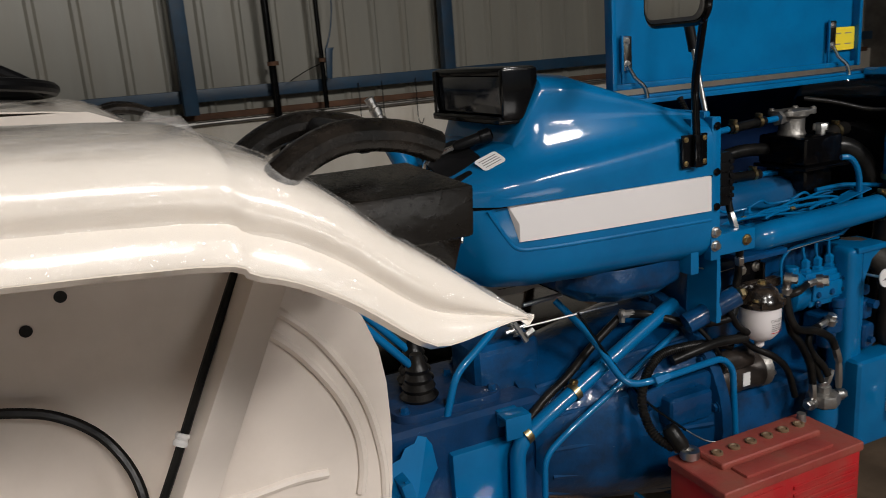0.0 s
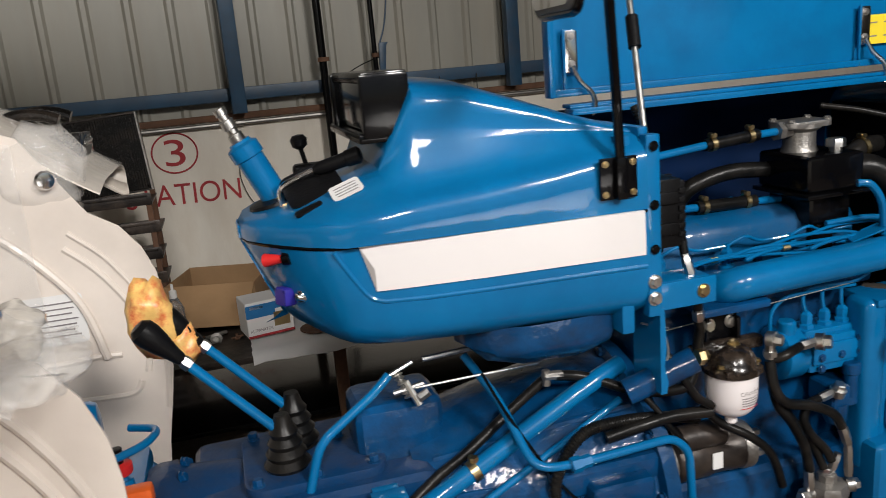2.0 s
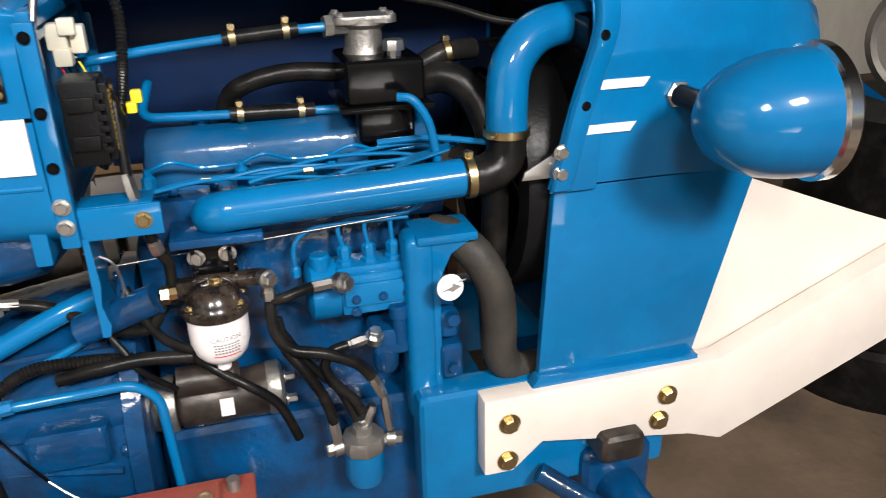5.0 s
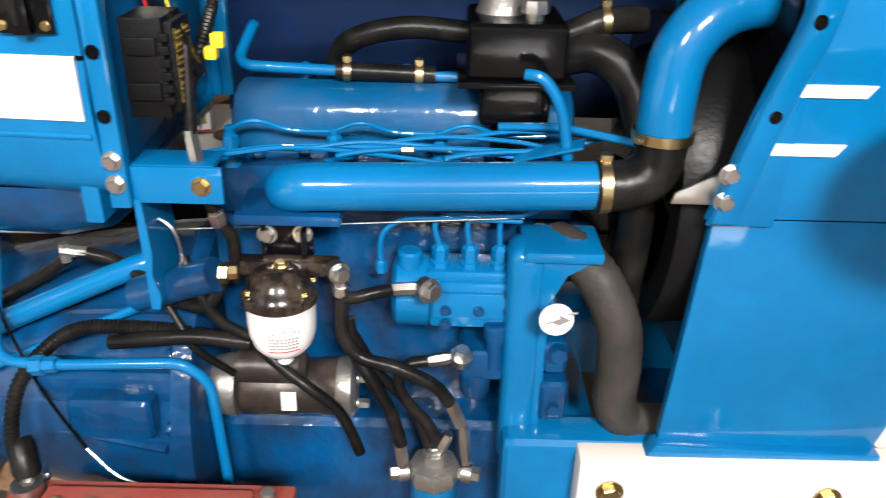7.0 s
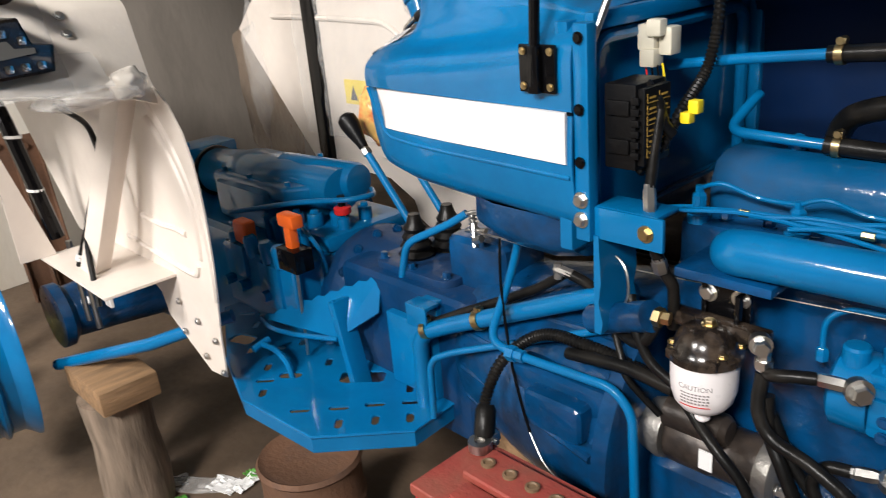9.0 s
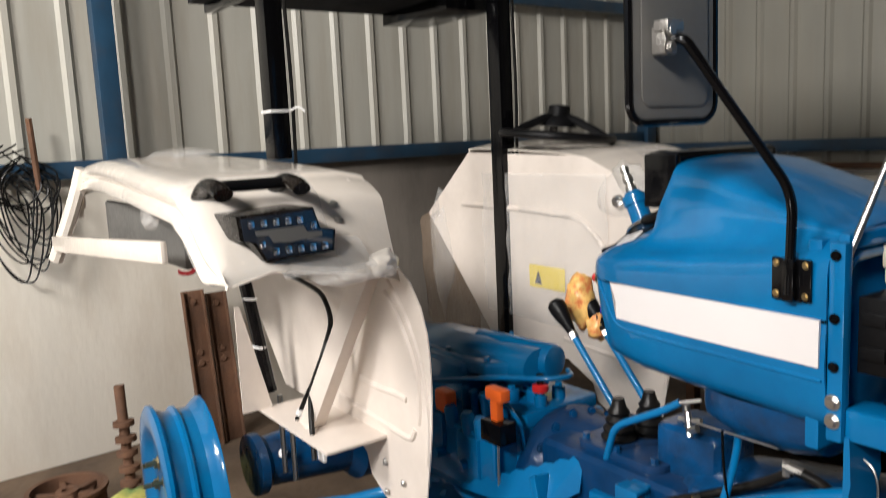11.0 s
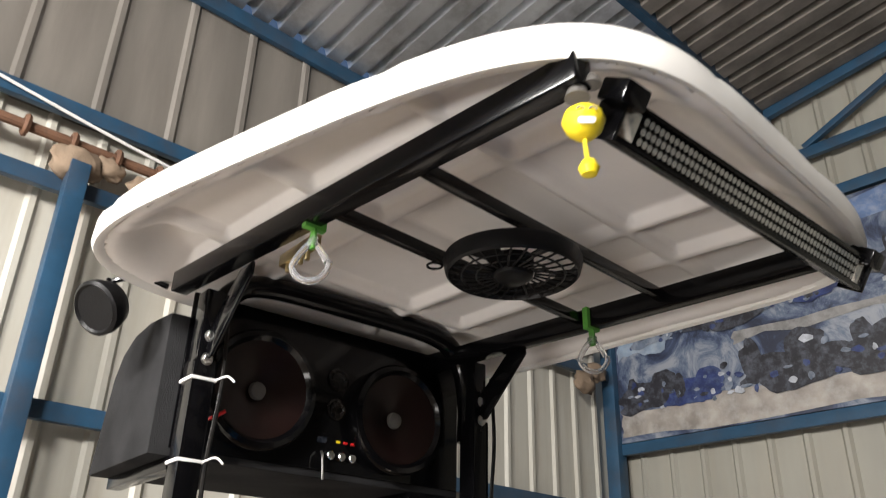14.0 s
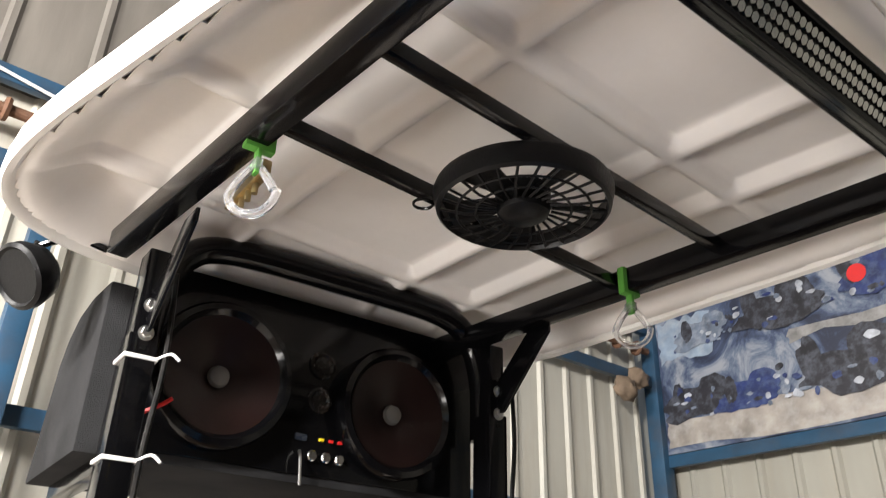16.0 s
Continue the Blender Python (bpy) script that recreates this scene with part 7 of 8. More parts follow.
def side_mirror():
    t = thing("rear_view_mirror", (1.285, 1.36, 1.40), "rectangular rear-view mirror with dark back on a black arm", "mirror")
    m = Matrix.Translation((1.128, 1.252, 1.748)) @ Matrix.Rotation(radians(-6), 4, "Z") @ Matrix(((0, 0, 1, 0), (1, 0, 0, 0), (0, 1, 0, 0), (0, 0, 0, 1)))
    part("back", prism(round_rect(0.188, 0.245, 0.03, 6), m, 0.014, 0.004), MIRROR_BACK, t, "dark grey plastic mirror back")
    rim = [m @ Vector((x, y, 0.010)) for x, y in round_rect(0.194, 0.251, 0.032, 6)]
    part("rim", tube(rim + rim[:1], 0.007, 8), BLACK, t)
    part("glass", prism(round_rect(0.175, 0.23, 0.025, 6), m @ Matrix.Translation((0, 0, -0.002)), 0.001), material("mirror_glass", (0.9, 0.9, 0.9), 0.02, 1.0, var=0.0), t)
    part("panel", prism(round_rect(0.15, 0.20, 0.02, 6), m @ Matrix.Translation((0, 0, 0.014)), 0.004, 0.002), MIRROR_BACK, t)
    part("clamp", joined(box(1.142, 1.172, 1.192, 1.222, 1.73, 1.775, 0.004), hexbolt((1.172, 1.199, 1.765), (1, 0, 0), 0.009, 0.01), hexbolt((1.172, 1.199, 1.74), (1, 0, 0), 0.009, 0.01), box(1.15, 1.18, 1.188, 1.228, 1.765, 1.783, 0.003)), CAST_ALU, t, "steel mirror clamp")
    part("arm", tube(bent_path([(1.165, 1.205, 1.752), (1.192, 1.212, 1.752), (1.287, 1.366, 1.497), (1.288, 1.356, 1.33)], 0.04, 6), 0.0085, 12), BLACK, t, "bent black steel arm")
    return t


side_mirror()


def fender_lamp(f, side):
    g = lambda o: YC + side * o
    t = thing("fender_lamp", (0.35, g(0.78), 1.42), "black fender lamp with two rows of LEDs and a grab handle", "lamp", "fender lamps")
    face = [(-0.118, 0.048), (0.06, 0.055), (0.075, 0.006), (0.112, 0.0), (0.104, -0.05), (-0.06, -0.056), (-0.085, -0.012), (-0.112, -0.006)]
    m = Matrix.Translation((0.287, g(0.80), 1.423)) @ Matrix(((0, 0, 1, 0), (1 if side < 0 else -1, 0, 0, 0), (0, 1, 0, 0), (0, 0, 0, 1)))
    body = part("housing", prism(face, m, 0.145, 0.004), DUSTY_PLASTIC, t)
    part("lens", prism([(x * 0.93, y * 0.88) for x, y in face], m @ Matrix.Translation((0, 0, 0.143)), 0.005, 0.001), SCREEN, body)
    for x, y in [(-0.088 + 0.028 * k, 0.029) for k in range(5)] + [(0.056, 0.014), (-0.066, -0.016)] + [(-0.036 + 0.029 * k, -0.034) for k in range(5)]:
        part("led", joined(prism(round_rect(0.015, 0.015, 0.003, 2), m @ Matrix.Translation((x, y, 0.1482)), 0.002, 0.0005), lathe([(0.005, 0.002), (0.004, 0.004), (0, 0.005)], m @ Matrix.Translation((x, y, 0.149)), 8)), CHROME, body)
    part("light_guide", prism([(-0.08, 0.014), (0.03, 0.016), (0.04, 0.001), (0.075, -0.001), (0.075, -0.011), (0.0, -0.017), (-0.04, -0.014), (-0.05, 0.002), (-0.078, 0.004)], m @ Matrix.Translation((0, 0, 0.148)), 0.002), MIRROR_BACK, body)
    part("mount_arm", box(0.22, 0.31, min(g(0.72), g(0.86)), max(g(0.72), g(0.86)), 1.40, 1.45, 0.008), BLACK_PLASTIC, body)
    for o in (0.925, 0.745):
        leg = tube(smooth_path([(0.20, g(o), 1.455), (0.235, g(o), 1.505), (0.29, g(o), 1.533), (0.35, g(o), 1.53), (0.39, g(o), 1.515)], 6), 0.016, 12)
        for v in leg.verts:
            v.co.y = g(o) + (v.co.y - g(o)) * 1.35
        part("handle_leg", leg, DUSTY_PLASTIC, t)
    part("handle_bar", tube([(0.32, g(0.92), 1.53), (0.32, g(0.75), 1.53)], 0.014, 12), BLACK_PLASTIC, t, "black grab handle")
    if side > 0:
        t.location += Vector((-0.13, 0, -0.015))
    return t


fender_lamp(near_fender, -1)
fender_lamp(far_fender, 1)


def battery():
    t = thing("battery", (1.365, 1.22, 0.48), "dusty red lead-acid battery with a cable clamp", "battery")
    part("case", joined(box(1.165, 1.57, 1.135, 1.305, 0.48, 0.655, 0.006, 3)), RED_BATTERY, t)
    for k in range(7):
        part("case_rib", box(1.36, 1.555, 1.131, 1.137, 0.505 + 0.019 * k, 0.513 + 0.019 * k, 0.002), RED_BATTERY, t)
    part("case_boss", box(1.20, 1.33, 1.130, 1.137, 0.50, 0.64, 0.004), RED_BATTERY, t)
    part("lid", joined(box(1.16, 1.575, 1.13, 1.31, 0.652, 0.675, 0.006, 3), box(1.22, 1.52, 1.20, 1.285, 0.672, 0.69, 0.008, 3), box(1.24, 1.50, 1.15, 1.195, 0.672, 0.682, 0.006)), RED_DUSTY, t, "dust-covered red battery lid")
    for k in range(6):
        part("vent_cap", lathe([(0.013, 0), (0.013, 0.005), (0.009, 0.006), (0.007, 0.003), (0, 0.003)], Matrix.Translation((1.245 + 0.05 * k, 1.243, 0.69)), 16), CAP_BROWN, t, "dusty brown vent cap")
    for x in (1.195, 1.54):
        part("post", lathe([(0.012, 0), (0.010, 0.02), (0, 0.021)], Matrix.Translation((x, 1.275, 0.675)), 16), CAST_ALU, t)
    part("cable_clamp", joined(lathe([(0.010, 0.0), (0.022, 0.0), (0.022, 0.018), (0.010, 0.018), (0.010, 0.0)], Matrix.Translation((1.195, 1.275, 0.682)), 18), box(1.185, 1.205, 1.285, 1.32, 0.682, 0.70, 0.003), rod((1.175, 1.30, 0.69), (1.215, 1.30, 0.69), 0.006, 6)), STEEL, t, "bright cable clamp")
    part("boot", lathe([(0.016, 0), (0.02, 0.01), (0.02, 0.05), (0.015, 0.06)], axis((1.19, 1.29, 0.695), (-0.3, 0.5, 0.8)), 14), RUBBER, t)
    return t


battery()
part("battery_tray", joined(box(1.15, 1.585, 1.12, 1.42, 0.468, 0.478, 0.003), box(1.15, 1.16, 1.12, 1.42, 0.468, 0.53, 0.002)), BLUE, tractor)


def steering_wheel():
    m = Matrix.Translation((-0.17, 2.22, 1.60)) @ Matrix.Rotation(radians(4), 4, "Y") @ Matrix.Rotation(radians(-5), 4, "X")
    t = thing("steering_wheel", m, "black steering wheel lying upside down on the fender", "steering wheel")
    part("rim", tube([m @ Vector((0.205 * math.cos(a), 0.205 * math.sin(a), 0)) for a in [2 * math.pi * k / 48 for k in range(49)]], 0.016, 10), BLACK_PLASTIC, t)
    for k in range(3):
        a = 2 * math.pi * k / 3 + 0.4
        part("spoke", tube([m @ Vector((r * math.cos(a), r * math.sin(a), z)) for r, z in ((0.2, 0.0), (0.14, 0.03), (0.07, 0.06), (0.03, 0.07))], 0.016, 10), BLACK_PLASTIC, t)
    part("hub", lathe([(0.07, 0.035), (0.06, 0.06), (0.04, 0.075), (0.04, 0.11), (0.03, 0.115), (0, 0.115)], m, 24), BLACK_PLASTIC, t)
    return t


steering_wheel()


def crumple(t, name, mat, c, size, seed, parent=None, sub=3):
    """A crumpled bag or sheet as a noisy closed lump."""
    b = bmesh.new()
    bmesh.ops.create_icosphere(b, subdivisions=sub, radius=1)
    for v in b.verts:
        n = noise.noise_vector(v.co * 1.7 + Vector((seed, 0, 0))) * 0.35 + noise.noise_vector(v.co * 5 + Vector((0, seed, 0))) * 0.14
        v.co = Vector(((v.co.x + n.x) * size[0], (v.co.y + n.y) * size[1], (v.co.z + n.z) * size[2])) + Vector(c)
    return part(name, b, mat, t, angle=180)


SNACK = material("printed_snack_bag", (0.76, 0.47, 0.15), 0.35, var=0.3, scale=20, bump=0.5, bscale=30, dirt=(0.55, 0.015, 0.01), dirt_amount=1.0, dirt_scale=42)
bag = thing("snack_bag", (0.50, 1.69, 1.10), "crumpled yellow and red printed bag over a lever knob", "bag")
crumple(bag, "bag_body", SNACK, (0.475, 1.685, 1.15), (0.042, 0.04, 0.075), 3.0)
crumple(bag, "bag_neck", SNACK, (0.53, 1.69, 1.085), (0.028, 0.028, 0.04), 5.0)
crumple(near_fender, "film_clump", FILM_MILKY, (0.405, 1.10, 1.325), (0.03, 0.04, 0.03), 11.0)
crumple(near_fender, "wrap_fold", POLY, (0.42, 1.00, 1.312), (0.07, 0.10, 0.02), 8.0)
crumple(near_fender, "wrap_fold", POLY, (-0.10, 0.70, 1.44), (0.05, 0.02, 0.03), 9.0)
crumple(near_fender, "wrap_fold", POLY, (-0.60, 0.95, 1.60), (0.12, 0.10, 0.02), 2.0)
crumple(far_fender, "wrap_fold", POLY, (-0.78, 2.12, 1.12), (0.08, 0.06, 0.28), 4.0)
crumple(far_fender, "wrap_fold", POLY, (0.25, 2.12, 1.40), (0.10, 0.05, 0.10), 6.0)
part("warning_label", prism(round_rect(0.19, 0.085, 0.004, 2, -0.10, 1.088), Matrix.Translation((0, 2.084, 0)) @ XZ, 0.001), YELLOW_LABEL, far_fender, "yellow warning label")
part("label_symbol", prism([(-0.165, 1.06), (-0.125, 1.06), (-0.145, 1.11)], Matrix.Translation((0, 2.0825, 0)) @ XZ, 0.001), BLACK, far_fender)
part("data_label", prism(round_rect(0.13, 0.12, 0.01, 4, 0.225, 1.06), Matrix.Translation((0, 2.084, 0)) @ XZ, 0.001), PAPER, far_fender, "white printed data label")
lb = None
for k in range(7):
    lb = prism(round_rect(0.10 - 0.012 * (k % 3), 0.003, 0.001, 1, 0.225, 1.10 - 0.013 * k), Matrix.Translation((0, 2.0825, 0)) @ XZ, 0.001, 0, lb)
part("label_print", lb, GREY_TEXT, far_fender)
part("press_bead", tube(smooth_path([(-0.6, 2.085, 1.34), (-0.1, 2.083, 1.33), (0.10, 2.083, 1.30), (0.27, 2.083, 1.12), (0.32, 2.083, 0.95)], 6), 0.010, 8), CREAM, far_fender)
part("reflector", lathe([(0.02, 0), (0.022, 0.004), (0.018, 0.012), (0, 0.014)], axis((0.265, 2.07, 1.385), (0.4, -0.9, 0)), 18), CHROME, far_fender)

# ---- supports under the tractor ----
def timber_stand(x, y, top):
    t = thing("timber_stand", (x, y, 0), "rough round timber post with a sawn block on top", "stand", "timber stands under the tractor")
    b = lathe([(0.10, 0), (0.105, 0.1), (0.095, 0.25), (0.10, top - 0.075)], Matrix.Translation((x, y, 0)), 18)
    for v in b.verts:
        n = noise.noise(v.co * 9) * 0.012
        v.co.x += n
        v.co.y -= n
    part("post", b, BARK, t)
    part("block", box(x - 0.13, x + 0.14, y - 0.08, y + 0.09, top - 0.075, top, 0.008, 2), WOOD, t)
    return t


timber_stand(-0.12, 1.06, 0.475)
timber_stand(-0.14, 2.25, 0.45)
timber_stand(1.0, 1.66, 0.452)
ds = thing("drum", (0.42, 1.36, 0), "rusty dark steel drum standing under the platform", "drum")
part("shell", lathe([(0.14, 0), (0.145, 0.01), (0.14, 0.02), (0.14, 0.12), (0.147, 0.13), (0.14, 0.14), (0.14, 0.24), (0.148, 0.25), (0.14, 0.262), (0.12, 0.25), (0, 0.25)], Matrix.Translation((0.42, 1.36, 0)), 32), RUST, ds)
def scrap_sheet(t, name, mat, x, y, w, d, turn, seed, lift=0.02):
    """A thin crumpled piece of paper or film lying on the floor."""
    b = bmesh.new()
    n = 9
    g = [[b.verts.new(Matrix.Translation((x, y, 0)) @ Matrix.Rotation(radians(turn), 4, "Z") @ Vector(((i / n - 0.5) * w * (1 + 0.25 * noise.noise(Vector((i * 0.7, seed, 0)))), (j / n - 0.5) * d * (1 + 0.3 * noise.noise(Vector((j * 0.8, seed, 4)))), 0.004 + lift * abs(noise.noise(Vector((i * 0.45, j * 0.45, seed))))))) for j in range(n + 1)] for i in range(n + 1)]
    for i in range(n):
        for j in range(n):
            b.faces.new((g[i][j], g[i + 1][j], g[i + 1][j + 1], g[i][j + 1]))
    return part(name, thicken(b, 0.001), mat, t, angle=20)


for k, (x, y, w, d, turn, m, nm) in enumerate(((-0.06, 1.20, 0.30, 0.08, 40, POLY, "clear crumpled plastic film"), (0.02, 1.27, 0.10, 0.07, 20, PAPER, "crumpled white paper"), (-0.12, 1.17, 0.08, 0.06, 65, PAPER, "crumpled white paper"), (0.07, 1.32, 0.09, 0.05, 100, PAPER, "crumpled white paper"), (0.045, 1.355, 0.05, 0.03, 10, GREEN, "torn green wrapper"), (-0.19, 1.12, 0.10, 0.05, 30, CARDBOARD, "torn brown card"), (-0.02, 1.13, 0.06, 0.04, 80, GREEN, "torn green wrapper"))):
    sc2 = thing("litter", (x, y, 0), nm + " on the floor", "litter", "litter on the floor")
    scrap_sheet(sc2, "sheet", m, x, y, w, d, turn, 3.1 * k)

# ---- along the left wall ----
def belt_pulley(x, y, r, h):
    t = thing("pulley_wheel", (x, y, 0), "rusty cast iron pulley wheel lying on the floor", "pulley", "pulley wheels by the wall")
    part("rim", lathe([(r, 0), (r, 0.01), (r * 0.93, 0.02), (r * 0.93, h - 0.03), (r, h - 0.015), (r, h), (r * 0.88, h), (r * 0.86, h - 0.04), (r * 0.86, 0)], Matrix.Translation((x, y, 0)), 36), RUST, t)
    part("hub", lathe([(r * 0.3, h - 0.05), (r * 0.28, h - 0.01), (r * 0.15, h - 0.01), (r * 0.14, h - 0.04)], Matrix.Translation((x, y, 0)), 20), RUST, t)
    for k in range(6):
        part("spoke", box(r * 0.2, r * 0.9, -0.012, 0.012, h - 0.045, h - 0.025, 0.003, 2, Matrix.Translation((x, y, 0)) @ Matrix.Rotation(math.pi * k / 3, 4, "Z")), RUST, t)
    return t


belt_pulley(-1.55, 0.62, 0.165, 0.21)
belt_pulley(-1.45, 0.31, 0.14, 0.20)
cs = thing("camshaft", (-1.45, 0.86, 0), "rusty worn camshaft standing on end", "shaft")
cb = rod((-1.45, 0.86, 0.0), (-1.50, 0.86, 0.62), 0.022, 12)
for k in range(7):
    lathe([(0.02, 0), (0.045, 0.003), (0.045, 0.025), (0.02, 0.028)], axis((-1.453 - 0.005 * k + 0.01 * (k % 2), 0.86, 0.05 + 0.065 * k), (-0.08, 0, 1)), 12, cb)
part("shaft", cb, RUST, cs)
sack = thing("sack", (-1.20, 0.80, 0), "yellow and green crumpled plastic sack", "sack")
crumple(sack, "sack_body", material("printed_sack", (0.50, 0.45, 0.12), 0.5, var=0.2, bump=0.4, dirt=(0.05, 0.22, 0.08), dirt_amount=0.9, dirt_scale=8), (-1.20, 0.80, 0.13), (0.11, 0.10, 0.15), 21.0)
for k, y in enumerate((1.43, 1.56)):
    pl = thing("steel_channel", (-2.18, y, 0), "rusty steel channel bar leaning on the wall", "channel", "rusty channels by the wall")
    mm = Matrix.Translation((-2.12 - 0.02 * k, y, 0)) @ Matrix.Rotation(radians(-9), 4, "Y")
    c = part("web", joined(box(-0.006, 0.006, -0.055, 0.055, 0.0, 0.86 - 0.03 * k, 0.002, 2, mm), box(0.0, 0.04, -0.058, -0.05, 0.0, 0.86 - 0.03 * k, 0.002, 2, mm), box(0.0, 0.04, 0.05, 0.058, 0.0, 0.86 - 0.03 * k, 0.002, 2, mm)), RUST, pl)
    for z in (0.80 - 0.03 * k, 0.52, 0.46):
        part("stud", hexbolt(mm @ Vector((0.006, 0.0, z)), (1, 0, 0.1), 0.018, 0.014), RUST, pl)
wr = thing("wire_bundle", (-2.33, 0.70, 1.52), "tangled dark electric wire hanging on the wall rail", "wires")
rng = random.Random(11)
for k in range(16):
    y0, z0 = 0.70 + rng.uniform(-0.10, 0.10), 1.55 + rng.uniform(-0.05, 0.10)
    drop = rng.uniform(0.12, 0.55)
    wdt = rng.uniform(0.05, 0.16)
    part("wire", tube(smooth_path([(-2.31, y0, z0), (-2.27, y0 + wdt, z0 - drop * 0.35), (-2.26, y0 + wdt * 0.5, z0 - drop), (-2.27, y0 - wdt * 0.5, z0 - drop * 0.8), (-2.30, y0 - wdt, z0 - drop * 0.2), (-2.31, y0 + rng.uniform(-0.05, 0.05), z0 + 0.03)], 7), 0.0045, 5), RUBBER, wr)
part("iron_rod", rod((-2.28, 0.75, 1.45), (-2.29, 0.74, 1.80), 0.015, 8), RUST, wr)

# service pipe with mud nests on the left wall
sp = thing("service_pipe", LEFT @ Vector((-5, -0.12, 3.95)), "brown rusty pipe along the wall with dry mud lumps", "pipe")
part("pipe", tube([LEFT @ Vector((u, -0.10, 3.97)) for u in (-9.4, -6, -3, -0.2)], 0.028, 10), RUST, sp)
for k in range(40):
    u = -9.3 + 0.23 * k
    part("clip", tube([LEFT @ Vector((u, -0.10 + 0.04 * math.cos(a), 3.97 + 0.045 * math.sin(a))) for a in [2 * math.pi * i / 10 for i in range(11)]], 0.018, 6), RUST, sp)
for k, (u, z, s) in enumerate(((-4.66, 3.86, 0.11), (-4.28, 3.85, 0.09), (-4.5, 3.90, 0.07), (-0.5, 3.6, 0.10), (-0.35, 3.72, 0.09))):
    c = LEFT @ Vector((u, -0.10, z))
    crumple(sp, "mud_nest", MUD, c, (s * 0.6, s * 1.2, s * 0.9), 30.0 + k)
cbw = thing("wall_cable", LEFT @ Vector((-5, -0.1, 4.2)), "pale cable sagging along the wall", "cable")
part("cable", tube(smooth_path([LEFT @ Vector((u, -0.10, z)) for u, z in ((-7.5, 4.60), (-6.0, 4.33), (-5.2, 4.20), (-4.2, 4.05), (-3.0, 3.95))], 6), 0.009, 6), PAPER, cbw)

# ---- far wall ----
def photo_print():
    """A faded, blotchy photograph: dark machines, steel blue and pale patches."""
    m = material("photo_print", (0.05, 0.06, 0.09), 0.5)
    n, l = m.node_tree.nodes, m.node_tree.links
    tc, no, rp = n.new("ShaderNodeTexCoord"), n.new("ShaderNodeTexNoise"), n.new("ShaderNodeValToRGB")
    no.inputs["Scale"].default_value, no.inputs["Detail"].default_value, no.inputs["Roughness"].default_value, no.inputs["Distortion"].default_value = 2.8, 9, 0.68, 0.8
    for pos, c in ((0.40, (0.02, 0.026, 0.05)), (0.48, (0.05, 0.07, 0.13)), (0.54, (0.12, 0.15, 0.21)), (0.62, (0.26, 0.28, 0.32))):
        rp.color_ramp.elements.new(pos).color = (*c, 1)
    rp.color_ramp.elements[0].color, rp.color_ramp.elements[-1].color = (0.008, 0.008, 0.012, 1), (0.40, 0.40, 0.42, 1)
    l.new(tc.outputs["Object"], no.inputs["Vector"])
    l.new(no.outputs["Fac"], rp.inputs["Fac"])
    l.new(rp.outputs["Color"], n["Principled BSDF"].inputs["Base Color"])
    return m


pst = tagged(link("poster", box(0.12, 3.6, -0.075, -0.06, 3.17, 4.68, 0.002, 2, FAR), photo_print()), "large faded poster of machinery, torn and stained", "poster")
shapes = [("sky", (0.10, 0.16, 0.30), 1.1, 3.55, 4.45, 4.66), ("pale_band", (0.20, 0.26, 0.34), 0.14, 0.62, 3.88, 4.22), ("ground_band", (0.27, 0.245, 0.22), 0.14, 3.55, 3.19, 3.42), ("ground_band", (0.22, 0.215, 0.21), 1.2, 3.55, 3.80, 3.88)]
rng = random.Random(5)


def ragged(u0, u1, z0, z1, n=9, j=0.05):
    pts = []
    for k in range(n):
        pts.append((u0 + (u1 - u0) * k / n, z0 + rng.uniform(-j, j)))
    for k in range(n):
        pts.append((u1 + rng.uniform(-j, j) * 0.5, z0 + (z1 - z0) * k / n))
    for k in range(n):
        pts.append((u1 + (u0 - u1) * k / n, z1 + rng.uniform(-j, j)))
    for k in range(n):
        pts.append((u0 + rng.uniform(-j, j) * 0.5, z1 + (z0 - z1) * k / n))
    return [(min(3.58, max(0.13, x)), min(4.67, max(3.18, y))) for x, y in pts]


def print_shape(name, col, u0, u1, z0, z1, lift, j=0.05):
    m = FAR @ Matrix.Translation((0, -0.0755 - lift, 0)) @ XZ
    return part(name, prism(ragged(u0, u1, z0, z1, 9, j), m, 0.0006), material("print_" + name, col, 0.5, var=0.35, scale=7, dirt=(0.5, 0.5, 0.5), dirt_amount=0.4, dirt_scale=12), pst, smooth=False)


for i, (nm, col, u0, u1, z0, z1) in enumerate(shapes):
    print_shape(nm, col, u0, u1, z0, z1, 0.001 + 0.0008 * i, 0.03)
INKS = {nm: material("print_ink_" + nm, c, 0.5, var=0.45, scale=11, dirt=d2, dirt_amount=0.9, dirt_scale=14) for nm, c, d2 in (("black", (0.010, 0.010, 0.015), (0.10, 0.11, 0.14)), ("navy", (0.010, 0.022, 0.10), (0.08, 0.11, 0.20)), ("slate", (0.10, 0.125, 0.17), (0.28, 0.31, 0.36)), ("pale", (0.36, 0.38, 0.42), (0.16, 0.18, 0.22)))}


def printed(outline, ink, lift):
    part("print_patch", prism(outline, FAR @ Matrix.Translation((0, -0.0790 - lift, 0)) @ XZ, 0.0002), INKS[ink], pst, smooth=False)


def blob(cu, cz, w, h, seed, n=26, rough=0.35):
    """An uneven rounded outline."""
    return [(cu + w * math.cos(a) * k, cz + h * math.sin(a) * k) for a, k in ((2 * math.pi * i / n, 1 + rough * (noise.noise(Vector((1.1 * math.cos(2 * math.pi * i / n), 1.1 * math.sin(2 * math.pi * i / n), seed))) + 0.5 * noise.noise(Vector((3.3 * math.cos(2 * math.pi * i / n), 3.3 * math.sin(2 * math.pi * i / n), seed))))) for i in range(n))]


